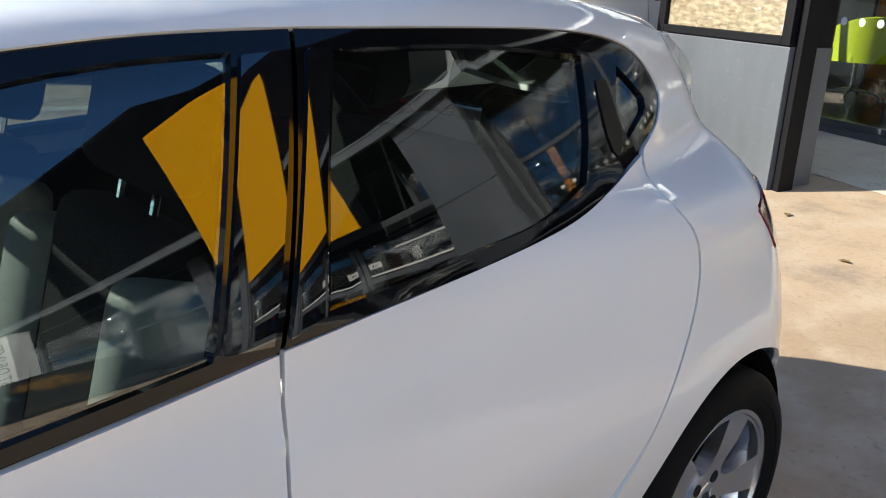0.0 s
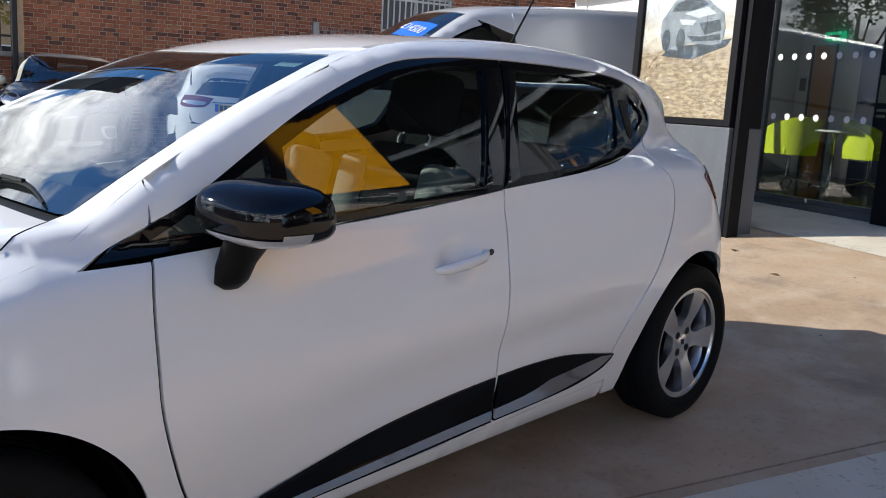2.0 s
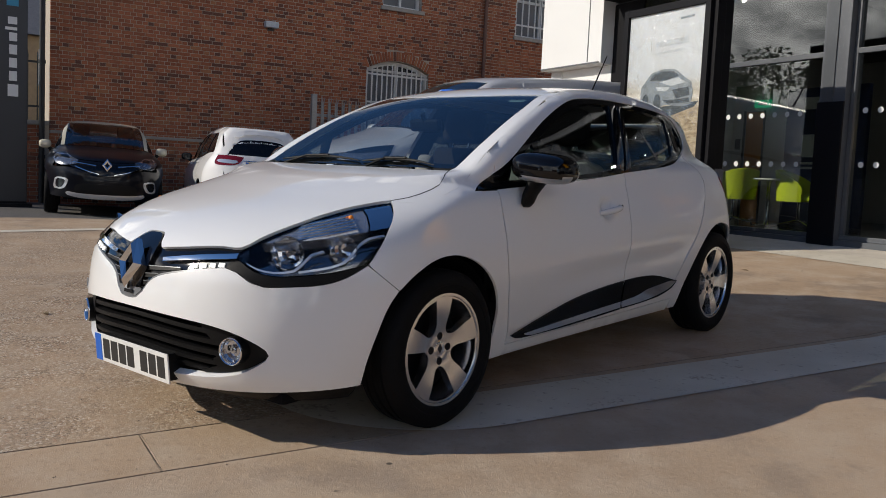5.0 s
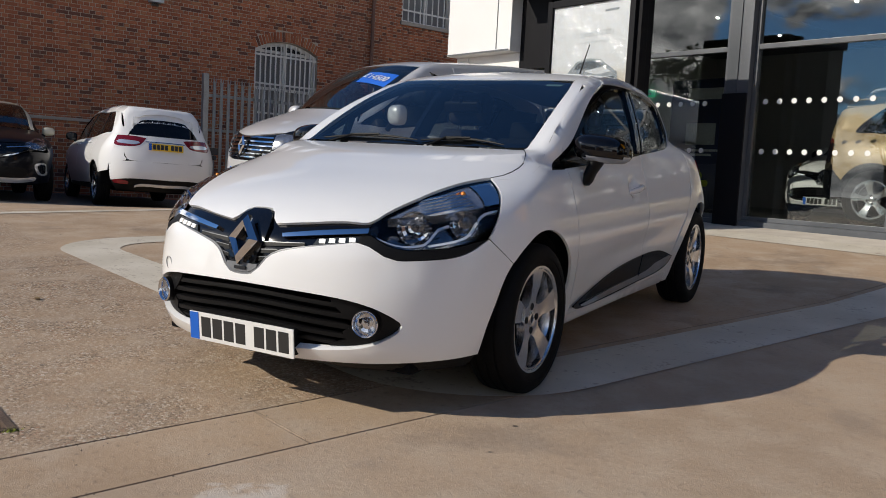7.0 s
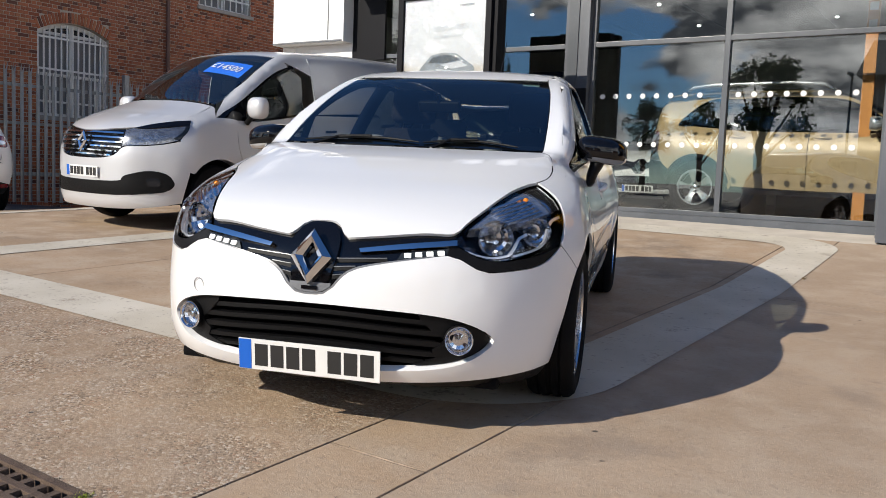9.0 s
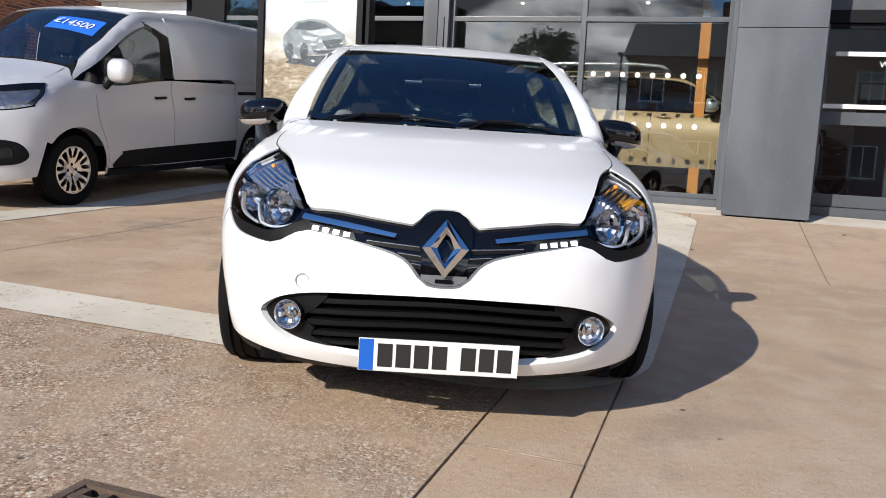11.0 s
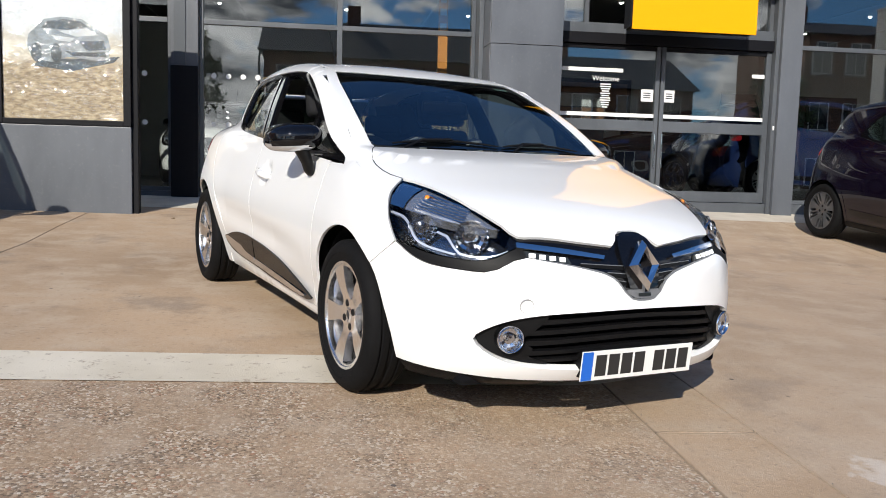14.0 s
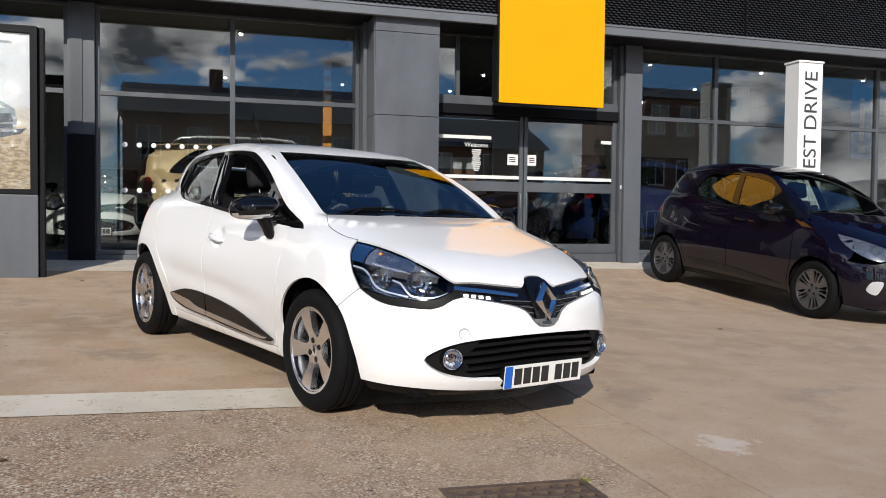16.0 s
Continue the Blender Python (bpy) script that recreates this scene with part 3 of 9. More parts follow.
def forecourt_material():
    g = Graph("forecourt_concrete")
    x, y, z = g.axes()
    wide, mid, fine, grit = g.noise(0.55, 4), g.noise(3.5, 6), g.noise(38, 4), g.noise(260, 2)
    base = g.mix(g.ramp(wide, 0.35, 0.68), (0.350, 0.243, 0.156), (0.466, 0.332, 0.219))
    base = g.mix(g.ramp(mid, 0.40, 0.72), base, (0.475, 0.364, 0.262))
    base = g.mix(g.math("MULTIPLY", g.ramp(g.noise(1.3, 8, 0.68), 0.53, 0.68), 0.62), base, (0.200, 0.150, 0.115))
    base = g.mix(g.ramp(fine, 0.58, 0.74, 0.0, 0.55), base, (0.220, 0.165, 0.125))
    base = g.mix(g.ramp(grit, 0.55, 0.72, 0.0, 0.45), base, (0.600, 0.520, 0.430))
    stones = g.cells(95.0)
    tone = g.n.new("ShaderNodeSeparateColor")
    g.l.new(stones, tone.inputs[0])
    gravel = g.mix(g.ramp(tone.outputs[0], 0.15, 0.95), (0.238, 0.158, 0.098), (0.472, 0.348, 0.236))
    gravel = g.mix(g.ramp(g.noise(26, 5, 0.65), 0.54, 0.64, 0.0, 0.85), gravel, (0.120, 0.088, 0.062))
    gravel = g.mix(g.ramp(g.noise(5.5, 5, 0.6), 0.55, 0.70, 0.0, 0.5), gravel, (0.33, 0.235, 0.16))
    gravel = g.mix(g.ramp(tone.outputs[1], 0.82, 0.90), gravel, (0.64, 0.56, 0.46))
    gravel = g.mix(g.ramp(tone.outputs[2], 0.90, 0.96), gravel, (0.34, 0.17, 0.10))
    for scale, share, tint in ((58.0, 0.56, (0.075, 0.050, 0.035)), (88.0, 0.74, (0.62, 0.53, 0.42))):
        k = g.n.new("ShaderNodeSeparateColor")
        g.l.new(g.cells(scale), k.inputs[0])
        fleck = g.math("MULTIPLY", g.ramp(g.cells(scale, "Distance"), 0.42, 0.26), g.ramp(k.outputs[2], share, share + 0.06))
        gravel = g.mix(g.math("MULTIPLY", fleck, 0.95), gravel, tint)
    gravel = g.mix(g.ramp(mid, 0.35, 0.70, 0.0, 0.30), gravel, (0.250, 0.190, 0.145))
    gravel = g.mix(g.ramp(wide, 0.35, 0.65, 0.05, 0.35), gravel, base)
    wob = g.math("MULTIPLY_ADD", mid, 0.5, -0.25)
    bare = g.math("MULTIPLY", g.ramp(x, 0.381, 0.379), g.ramp(g.math("ADD", y, wob), 0.05, -0.35))
    bare = g.math("MULTIPLY", bare, g.ramp(g.noise(1.9, 7, 0.68), 0.42, 0.56, 0.40, 1.0))
    bare = g.math("MULTIPLY", bare, g.ramp(g.math("ADD", x, wob), -9.0, -7.0))
    col = g.mix(bare, base, gravel)
    col = g.mix(g.math("MULTIPLY", g.ramp(x, 0.784, 0.786), 0.32), col, (0.470, 0.372, 0.285))
    spill_x, spill_y = g.math("ABSOLUTE", g.math("SUBTRACT", x, 1.06)), g.math("ABSOLUTE", g.math("SUBTRACT", y, -1.18))
    spill = g.math("ADD", g.math("MULTIPLY", spill_x, 2.4), g.math("ADD", g.math("MULTIPLY", spill_y, 2.4), g.math("MULTIPLY", g.noise(9, 5), 1.3)))
    col = g.mix(g.math("MULTIPLY", g.ramp(spill, 1.05, 0.85), 0.75), col, (0.60, 0.53, 0.46))
    col = g.mix(g.math("MULTIPLY", g.ramp(y, 6.548, 6.552), g.ramp(x, -8.1, -7.9)), col, g.mix(g.ramp(mid, 0.3, 0.7), (0.50, 0.44, 0.37), (0.60, 0.54, 0.46)))
    tar = g.mix(g.ramp(grit, 0.3, 0.7), (0.060, 0.058, 0.058), (0.150, 0.140, 0.130))
    away = g.math("MAXIMUM", g.ramp(g.math("ADD", x, g.math("MULTIPLY", wob, 0.3)), -9.5, -9.8), g.ramp(y, -10.5, -10.6))
    col = g.mix(away, col, tar)
    spots = g.cells(5.5, "Distance")
    col = g.mix(g.math("MULTIPLY", g.ramp(spots, 0.075, 0.045), g.ramp(mid, 0.52, 0.60)), col, (0.10, 0.08, 0.065))
    for joints, u, v in ((JOINTS_X, x, y), (JOINTS_Y, y, x)):
        for at, lo, hi in joints:
            off = g.math("ABSOLUTE", g.math("SUBTRACT", u, at))
            near = g.ramp(g.math("ADD", off, g.math("MULTIPLY_ADD", fine, 0.012, -0.006)), 0.009, 0.002)
            span = g.math("MULTIPLY", g.ramp(v, lo - 0.02, lo), g.ramp(v, hi + 0.02, hi))
            col = g.mix(g.math("MULTIPLY", g.math("MULTIPLY", near, span), 0.30 if at == 0.785 else 0.5), col, (0.055, 0.042, 0.032))
    g.put(g.b.inputs["Base Color"], col)
    g.put(g.b.inputs["Roughness"], g.ramp(fine, 0.3, 0.7, 0.72, 0.92))
    g.b.inputs["Specular IOR Level"].default_value = 0.35
    pebble = g.math("MULTIPLY", g.cells(95.0, "Distance"), bare)
    h = g.math("ADD", g.math("MULTIPLY", grit, 0.20), g.math("ADD", g.math("MULTIPLY", fine, 0.30), g.math("MULTIPLY", pebble, -0.22)))
    g.bump(h, 0.8, 0.010)
    return g.m


JOINTS_X = [(0.38, -9.0, 6.55), (0.785, -9.0, 6.55), (-3.30, -9.0, 6.55), (1.92, 3.4, 6.55), (5.05, 3.4, 6.55), (-7.2, -9.0, 6.55)]
JOINTS_Y = [(3.40, 0.785, 12.0), (6.55, -7.2, 15.9), (-0.78, 0.387, 0.778)]
DRAIN = (-0.47, 0.13, -2.00, -1.53)
FORECOURT = forecourt_material()
xs = sorted({-90.0, -60.0, -45.0, -30.0, -22.0, -17.0, -14.0, 18.0, 22.0, 30.0, 45.0, 60.0, 90.0, DRAIN[0], DRAIN[1]} | {-12 + 0.5 * k for k in range(57)} | {j[0] + d for j in JOINTS_X for d in (-0.005, 0.0, 0.005)})
ys = sorted({-90.0, -60.0, -45.0, -30.0, -22.0, -17.0, -13.0, -11.0, 14.0, 18.0, 24.0, 32.0, 46.0, 70.0, 90.0, 3.6, 7.3, 7.6, DRAIN[2], DRAIN[3]} | {-9 + 0.5 * k for k in range(43)} | {j[0] + d for j in JOINTS_Y for d in (-0.005, 0.0, 0.005)})


def groove(x, y):
    if any(abs(x - j) < 0.001 and a - 0.001 <= y <= b + 0.001 for j, a, b in JOINTS_X) or any(abs(y - j) < 0.001 and a - 0.001 <= x <= b + 0.001 for j, a, b in JOINTS_Y):
        return 0.008
    return 0.0


def in_drain(i, j):
    return DRAIN[0] - 0.001 <= xs[i] < DRAIN[1] - 0.001 and DRAIN[2] - 0.001 <= ys[j] < DRAIN[3] - 0.001


me = bpy.data.meshes.new("ground")
me.from_pydata([(x, y, ground_height(x, y) - groove(x, y)) for y in ys for x in xs], [], [(j * len(xs) + i, j * len(xs) + i + 1, (j + 1) * len(xs) + i + 1, (j + 1) * len(xs) + i) for j in range(len(ys) - 1) for i in range(len(xs) - 1) if not in_drain(i, j)])
me.materials.append(FORECOURT)
ground = tagged(new("ground", me), "sandy brown concrete forecourt slabs with worn joints and stains", "ground", kind="structure")

# ---- painted bay line ----
def worn_paint():
    g = Graph("worn_white_paint")
    wear = g.math("ADD", g.math("MULTIPLY", g.noise(4.0, 8, 0.65), 0.7), g.math("MULTIPLY", g.noise(60, 3), 0.3))
    paint = g.mix(g.ramp(g.noise(1.2, 4), 0.35, 0.7), (0.54, 0.48, 0.385), (0.67, 0.61, 0.51))
    col = g.mix(g.ramp(wear, 0.56, 0.66), paint, (0.36, 0.29, 0.22))
    col = g.mix(g.ramp(g.noise(24, 4), 0.60, 0.70, 0.0, 0.6), col, (0.28, 0.22, 0.17))
    g.put(g.b.inputs["Base Color"], col)
    g.b.inputs["Roughness"].default_value = 0.75
    g.bump(g.noise(120, 3), 0.3, 0.006)
    return g.m


WORN_PAINT = worn_paint()


def ring_line(x0, x1, y0, y1, r):
    """A rounded rectangle, the same count of points whatever its size."""
    pts = []
    for cx, cy, a in ((x1 - r, y0 + r, -90), (x1 - r, y1 - r, 0), (x0 + r, y1 - r, 90), (x0 + r, y0 + r, 180)):
        pts += [(cx + r * math.cos(radians(a + 90 * k / 10)), cy + r * math.sin(radians(a + 90 * k / 10))) for k in range(11)]
    out = []
    for k, p in enumerate(pts):
        q = pts[(k + 1) % len(pts)]
        n = 26 if k % 11 == 10 else 1
        out += [(p[0] + (q[0] - p[0]) * s / n, p[1] + (q[1] - p[1]) * s / n) for s in range(n)]
    return out


outer, inner = ring_line(-4.72, 0.88, -0.22, 6.60, 0.75), ring_line(-4.30, 0.45, 0.22, 6.05, 0.42)
bm = bmesh.new()
rows = []
for p, q in zip(outer, inner):
    rows.append([bm.verts.new((p[0] + (q[0] - p[0]) * s, p[1] + (q[1] - p[1]) * s, ground_height(p[0] + (q[0] - p[0]) * s, p[1] + (q[1] - p[1]) * s) + 0.005)) for s in (0, 0.5, 1)])
for k, a in enumerate(rows):
    b = rows[(k + 1) % len(rows)]
    for s in (0, 1):
        bm.faces.new((a[s], b[s], b[s + 1], a[s + 1]))
bmesh.ops.recalc_face_normals(bm, faces=bm.faces)
tagged(part("painted_bay_line", bm, WORN_PAINT), "worn white painted line round a display bay", "road marking", kind="structure")


def ground_strip(name, x0, x1, y0, y1, lift, mat, label, category):
    bm = bmesh.new()
    n = max(2, int((y1 - y0) / 0.25))
    last = None
    for k in range(n + 1):
        y = y0 + (y1 - y0) * k / n
        row = [bm.verts.new((x, y, ground_height(x, y) + lift)) for x in (x0, (x0 + x1) / 2, x1)]
        if last:
            for s in (0, 1):
                bm.faces.new((last[s], last[s + 1], row[s + 1], row[s]))
        last = row
    return tagged(part(name, bm, mat), label, category, kind="structure")


ground_strip("painted_edge_line", -7.55, -7.28, -9.0, 3.6, 0.005, WORN_PAINT, "worn pale edge line before the darker asphalt", "road marking")

# ---- drain ----
RUST = material("rusty_iron", (0.135, 0.092, 0.066), 0.75, metal=0.3, grain=0.45, size=14, bump=0.4, fine=160)
SILT = material("drain_silt", (0.030, 0.026, 0.022), 0.9, grain=0.4, size=20)
cx, cy = (DRAIN[0] + DRAIN[1]) / 2, (DRAIN[2] + DRAIN[3]) / 2
hx, hy = (DRAIN[1] - DRAIN[0]) / 2 + 0.005, (DRAIN[3] - DRAIN[2]) / 2 + 0.005
tip_x = math.degrees(math.atan2(ground_height(cx, cy + 0.2) - ground_height(cx, cy - 0.2), 0.4))
tip_y = -math.degrees(math.atan2(ground_height(cx + 0.2, cy) - ground_height(cx - 0.2, cy), 0.4))
drain = empty("drain_grating", pose(cx, cy, ground_height(cx, cy), tip_x, tip_y, 0), "rusty cast iron drain grating set into the concrete", "drain cover")
part("pit", box(-hx, hx, -hy, hy, -0.20, -0.08), SILT, drain)
bm = bmesh.new()
for a in ((-hx, hx, -hy, -hy + 0.028), (-hx, hx, hy - 0.028, hy), (-hx, -hx + 0.028, -hy + 0.028, hy - 0.028), (hx - 0.028, hx, -hy + 0.028, hy - 0.028)):
    box(*a, -0.09, 0.004, bm=bm)
part("rim", bm, RUST, drain)
rows_of_holes, pitch = 7, (2 * hy - 0.056) / 7
for k in range(rows_of_holes):
    y0 = -hy + 0.028 + pitch * k
    if k:
        part("bar", box(-hx + 0.028, hx - 0.028, y0 - 0.013, y0 + 0.013, -0.05, 0.002, 0.003), RUST, drain)
    for q in range(8):
        x0 = -hx + 0.028 + (2 * hx - 0.056) / 8 * (q + (0.75 if k % 2 else 0.25))
        part("cross_bar", box(x0 - 0.013, x0 + 0.013, y0 + 0.0135, y0 + pitch - 0.0135, -0.05, 0.001), RUST, drain)

# ---- showroom shell ----
def cladding(name, colour, rough):
    g = Graph(name)
    smear = g.noise(1.6, 5, 0.6, (1.0, 1.0, 0.35))
    dust = g.noise(30, 4)
    col = g.mix(g.ramp(smear, 0.35, 0.7), tuple(c * 0.86 for c in colour), tuple(c * 1.14 for c in colour))
    col = g.mix(g.ramp(dust, 0.55, 0.8, 0.0, 0.12), col, (0.3, 0.29, 0.27))
    g.put(g.b.inputs["Base Color"], col)
    g.put(g.b.inputs["Roughness"], g.ramp(smear, 0.3, 0.7, rough - 0.08, rough + 0.08))
    return g.m


CLAD = cladding("anthracite_cladding", (0.092, 0.100, 0.116), 0.42)
FRAME_GREY = cladding("grey_aluminium_frame", (0.080, 0.088, 0.100), 0.38)
SOFFIT = material("black_soffit", (0.006, 0.006, 0.008), 0.5, grain=0.15, size=2, spec=0.15)
MESH_DARK = material("dark_expanded_metal", (0.055, 0.058, 0.066), 0.42, metal=0.3, grain=0.2, size=5)
TRIM_LIGHT = material("satin_grey_trim", (0.17, 0.18, 0.19), 0.35, metal=0.3, grain=0.1, size=3)
WHITE_PANEL = material("white_coated_panel", (0.80, 0.80, 0.79), 0.35, grain=0.03, size=1.5)
PLASTER = material("white_plaster", (0.72, 0.71, 0.69), 0.8, grain=0.05, size=1.2)
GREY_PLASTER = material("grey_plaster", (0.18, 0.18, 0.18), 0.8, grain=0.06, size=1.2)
TILE_DARK = material("dark_floor_tile", (0.060, 0.060, 0.062), 0.14, grain=0.20, size=2.5)
BROWN_BOARD = material("brown_board", (0.17, 0.085, 0.040), 0.5, grain=0.1, size=4)
SHOP_GLASS = glass("shop_window_glass", (0.92, 0.96, 0.95), 0.82, ior=2.1)
FILM = material("white_window_film", (0.72, 0.72, 0.71), 0.6)
SPOT = glow("ceiling_spot_glow", (1.0, 0.97, 0.92), 40.0)


def structure(name, bm, mat, label, category, smooth=None):
    return tagged(part(name, bm, mat, smooth=smooth), label, category, kind="structure")


structure("floor", box(-7.9, 16.0, 7.36, 15.0, 0.30, 0.48), TILE_DARK, "dark polished tiled showroom floor", "floor")
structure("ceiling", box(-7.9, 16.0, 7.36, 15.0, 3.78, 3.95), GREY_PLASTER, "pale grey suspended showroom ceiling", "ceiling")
structure("roof", box(-7.9, 16.0, 6.6, 15.2, 5.35, 5.5), SOFFIT, "flat dark showroom roof", "roof")
structure("wall_back", box(-7.9, 16.0, 15.0, 15.2, 0.3, 5.35), PLASTER, "plain pale showroom back wall", "wall")
structure("wall_side_west", box(-8.0, -7.9, 7.56, 15.0, 0.2, 5.35), PLASTER, "plain white showroom side wall", "wall")
# end wall out of view; its glazed part is added to let daylight in
east = structure("wall_side_east", box(15.8, 16.0, 11.2, 15.0, 0.2, 5.35), PLASTER, "pale end wall of the showroom", "wall")
for z0, z1 in ((0.2, 0.49), (3.73, 5.35)):
    part("panel", box(15.8, 16.0, 7.36, 11.2, z0, z1), FRAME_GREY, east)
part("pane", box(15.89, 15.905, 7.4, 11.2, 0.49, 3.73), SHOP_GLASS, east).visible_shadow = False
for y in (7.40, 9.3, 11.17):
    part("mullion", box(15.86, 15.94, y - 0.03, y + 0.03, 0.49, 3.73), FRAME_GREY, east)
part("transom", box(15.86, 15.94, 7.43, 11.14, 2.60, 2.66), FRAME_GREY, east)
structure("wall_upper", box(-6.4, 16.0, 7.3, 7.5, 3.78, 6.55), SOFFIT, "dark wall above the showroom windows", "wall")
structure("soffit", box(-6.4, 16.0, 6.50, 7.28, 3.735, 3.77), SOFFIT, "black soffit under the showroom fascia", "soffit")
structure("plinth_strip", box(-7.9, 1.05, 7.22, 7.40, 0.25, 0.488), FRAME_GREY, "low grey kerb strip under the shop windows", "kerb")
structure("plinth_strip", box(5.50, 16.0, 7.22, 7.40, 0.15, 0.488), FRAME_GREY, "low grey kerb strip under the shop windows", "kerb")

# fascia: trim strip and expanded metal
fascia = structure("fascia", box(-6.4, 16.0, 6.50, 6.60, 3.80, 6.60), SOFFIT, "dark expanded metal fascia over the showroom front", "fascia")
part("trim_strip", box(-6.4, 16.0, 6.42, 6.498, 3.70, 3.83, 0.012), TRIM_LIGHT, fascia, "satin grey trim strip")
part("trim_lip", box(-6.4, 16.0, 6.405, 6.418, 3.815, 3.845, 0.004), TRIM_LIGHT, fascia)
verts, faces = [], []
w, h = 0.085, 0.036
for r in range(75):
    for k in range(int(22.3 / w)):
        x, z = -6.36 + w * (k + 0.5 * (r % 2)), 3.865 + h * r
        v = len(verts)
        verts += [(x - w * 0.46, 6.478, z), (x, 6.440, z - h * 0.55), (x + w * 0.46, 6.478, z), (x, 6.490, z + h * 0.50)]
        faces += [(v, v + 1, v + 3), (v + 1, v + 2, v + 3)]
me = bpy.data.meshes.new("expanded_metal")
me.from_pydata(verts, [], faces)
me.materials.append(MESH_DARK)
ob = new("expanded_metal", me)
ob.parent = fascia
tagged(ob, "dark diamond expanded metal", "", kind="stuff")
for x in (-2.6, 2.0, 6.9, 10.9):
    part("seam", box(x - 0.008, x + 0.008, 6.43, 6.47, 3.86, 6.55), SOFFIT, fascia)


def bar_box(x0, x1, z0, z1, y0=7.27, y1=7.36):
    return box(x0, x1, y0, y1, z0, z1, 0.004)


DOT = None


def dots(parent, x0, x1, zs, step=0.18):
    """Rows of round white film dots stuck on the inside of a pane."""
    global DOT
    if DOT is None:
        bm = bmesh.new()
        bmesh.ops.create_circle(bm, cap_ends=True, radius=0.033, segments=16, matrix=Matrix.Rotation(radians(90), 4, "X"))
        DOT = bpy.data.meshes.new("dot")
        bm.to_mesh(DOT)
        bm.free()
        DOT.materials.append(FILM)
    for z in zs:
        for k in range(int((x1 - x0) / step)):
            ob = new("dot", DOT)
            ob.parent = parent
            ob.location = (x0 + step * (k + 0.5), 7.303, z)


def shop_window(name, x0, x1, mullions, transom, dotted, label):
    w = tagged(new(name), label, "window", kind="structure")
    part("sill", bar_box(x0, x1, 0.49, 0.545), FRAME_GREY, w)
    part("head", bar_box(x0, x1, 3.70, 3.735), FRAME_GREY, w)
    part("jamb", bar_box(x0, x0 + 0.05, 0.547, 3.698), FRAME_GREY, w)
    part("jamb", bar_box(x1 - 0.05, x1, 0.547, 3.698), FRAME_GREY, w)
    for m in mullions:
        part("mullion", bar_box(m - 0.033, m + 0.033, 0.547, 3.698), FRAME_GREY, w)
    edges = [x0 + 0.052] + [e for m in mullions for e in (m - 0.035, m + 0.035)] + [x1 - 0.052]
    for a, b in zip(edges[::2], edges[1::2]):
        part("transom", bar_box(a, b, transom - 0.03, transom + 0.03), FRAME_GREY, w)
        for z0, z1 in ((0.546, transom - 0.031), (transom + 0.031, 3.699)):
            tilt = 0.0022 * math.sin(a * 5.1 + z0 * 3.7)
            pane = part("pane", box(-(b - a) / 2, (b - a) / 2, -0.004, 0.004, -(z1 - z0) / 2, (z1 - z0) / 2), SHOP_GLASS, w)
            pane.matrix_basis = pose((a + b) / 2, 7.315, (z0 + z1) / 2, math.degrees(tilt), 0, math.degrees(0.0015 * math.cos(a * 3.3 + z0)))
            pane.visible_shadow = False
    if dotted:
        for a, b in zip(edges[::2], edges[1::2]):
            dots(w, a + 0.03, b - 0.02, (1.94, 1.34))
    return w


shop_window("window_1", -6.42, -2.76, [-4.33], 2.60, True, "tall grey framed showroom window with white film dots")
shop_window("window_2", -2.43, 1.05, [-0.70], 2.60, True, "wide grey framed showroom window with white film dots")
shop_window("window_3", 5.52, 15.8, [6.99, 8.83, 10.31, 12.1, 13.9], 2.64, False, "long grey framed showroom window beside the doors")

# posts between the windows
post = structure("wall_post", box(-2.756, -2.434, 7.18, 7.45, 0.2, 3.733, 0.004), CLAD, "grey clad post between shop windows", "post")
part("cover_strip", box(-2.72, -2.58, 7.165, 7.178, 2.045, 3.73, 0.002), FRAME_GREY, post)
part("lower_cover", box(-2.76, -2.43, 7.15, 7.178, 0.22, 2.04, 0.003), SOFFIT, post, "black lower cover")
pier = structure("wall_pier", box(1.15, 1.985, 6.58, 7.40, 0.15, 3.733), SOFFIT, "broad grey clad pier beside the entrance", "pier")
for z0, z1 in ((0.36, 2.398), (2.406, 3.52), (3.528, 3.73)):
    part("cladding_panel", box(1.117, 2.015, 6.54, 6.578, z0, z1, 0.003), CLAD, pier)
    part("cladding_panel", box(1.108, 1.148, 6.582, 7.22, z0, z1, 0.003), CLAD, pier)
    part("cladding_panel", box(1.987, 2.022, 6.582, 7.22, z0, z1, 0.003), CLAD, pier)
part("side_trim", box(1.052, 1.106, 7.0, 7.38, 0.3, 3.73, 0.004), FRAME_GREY, pier)
jamb = structure("wall_jamb", box(5.22, 5.515, 7.10, 7.45, 0.12, 3.733, 0.005), CLAD, "grey clad post beside the entrance doors", "post")
part("cover_strip", box(5.165, 5.218, 7.16, 7.36, 0.30, 3.73, 0.004), FRAME_GREY, jamb)
part("door_button", box(5.185, 5.205, 7.148, 7.159, 1.50, 1.56), FILM, jamb, "small white door button")

# ---- entrance doors ----
door = tagged(new("door_1"), "grey framed double glass entrance doors, shut", "door", kind="structure")
part("header", box(2.024, 5.163, 7.20, 7.36, 2.56, 2.70, 0.004), SOFFIT, door, "black door header")
part("header_panel", box(2.024, 5.163, 7.23, 7.34, 2.702, 2.83, 0.004), FRAME_GREY, door)
part("top_pane", box(2.08, 5.11, 7.305, 7.315, 2.832, 3.70), SHOP_GLASS, door).visible_shadow = False
for x in (2.05, 2.53, 4.62, 5.135):
    part("top_mullion", box(x - 0.027, x + 0.027, 7.27, 7.36, 2.832, 3.73), FRAME_GREY, door)
part("threshold", box(2.024, 5.163, 7.2, 7.4, 0.2, 0.492, 0.004), FRAME_GREY, door)
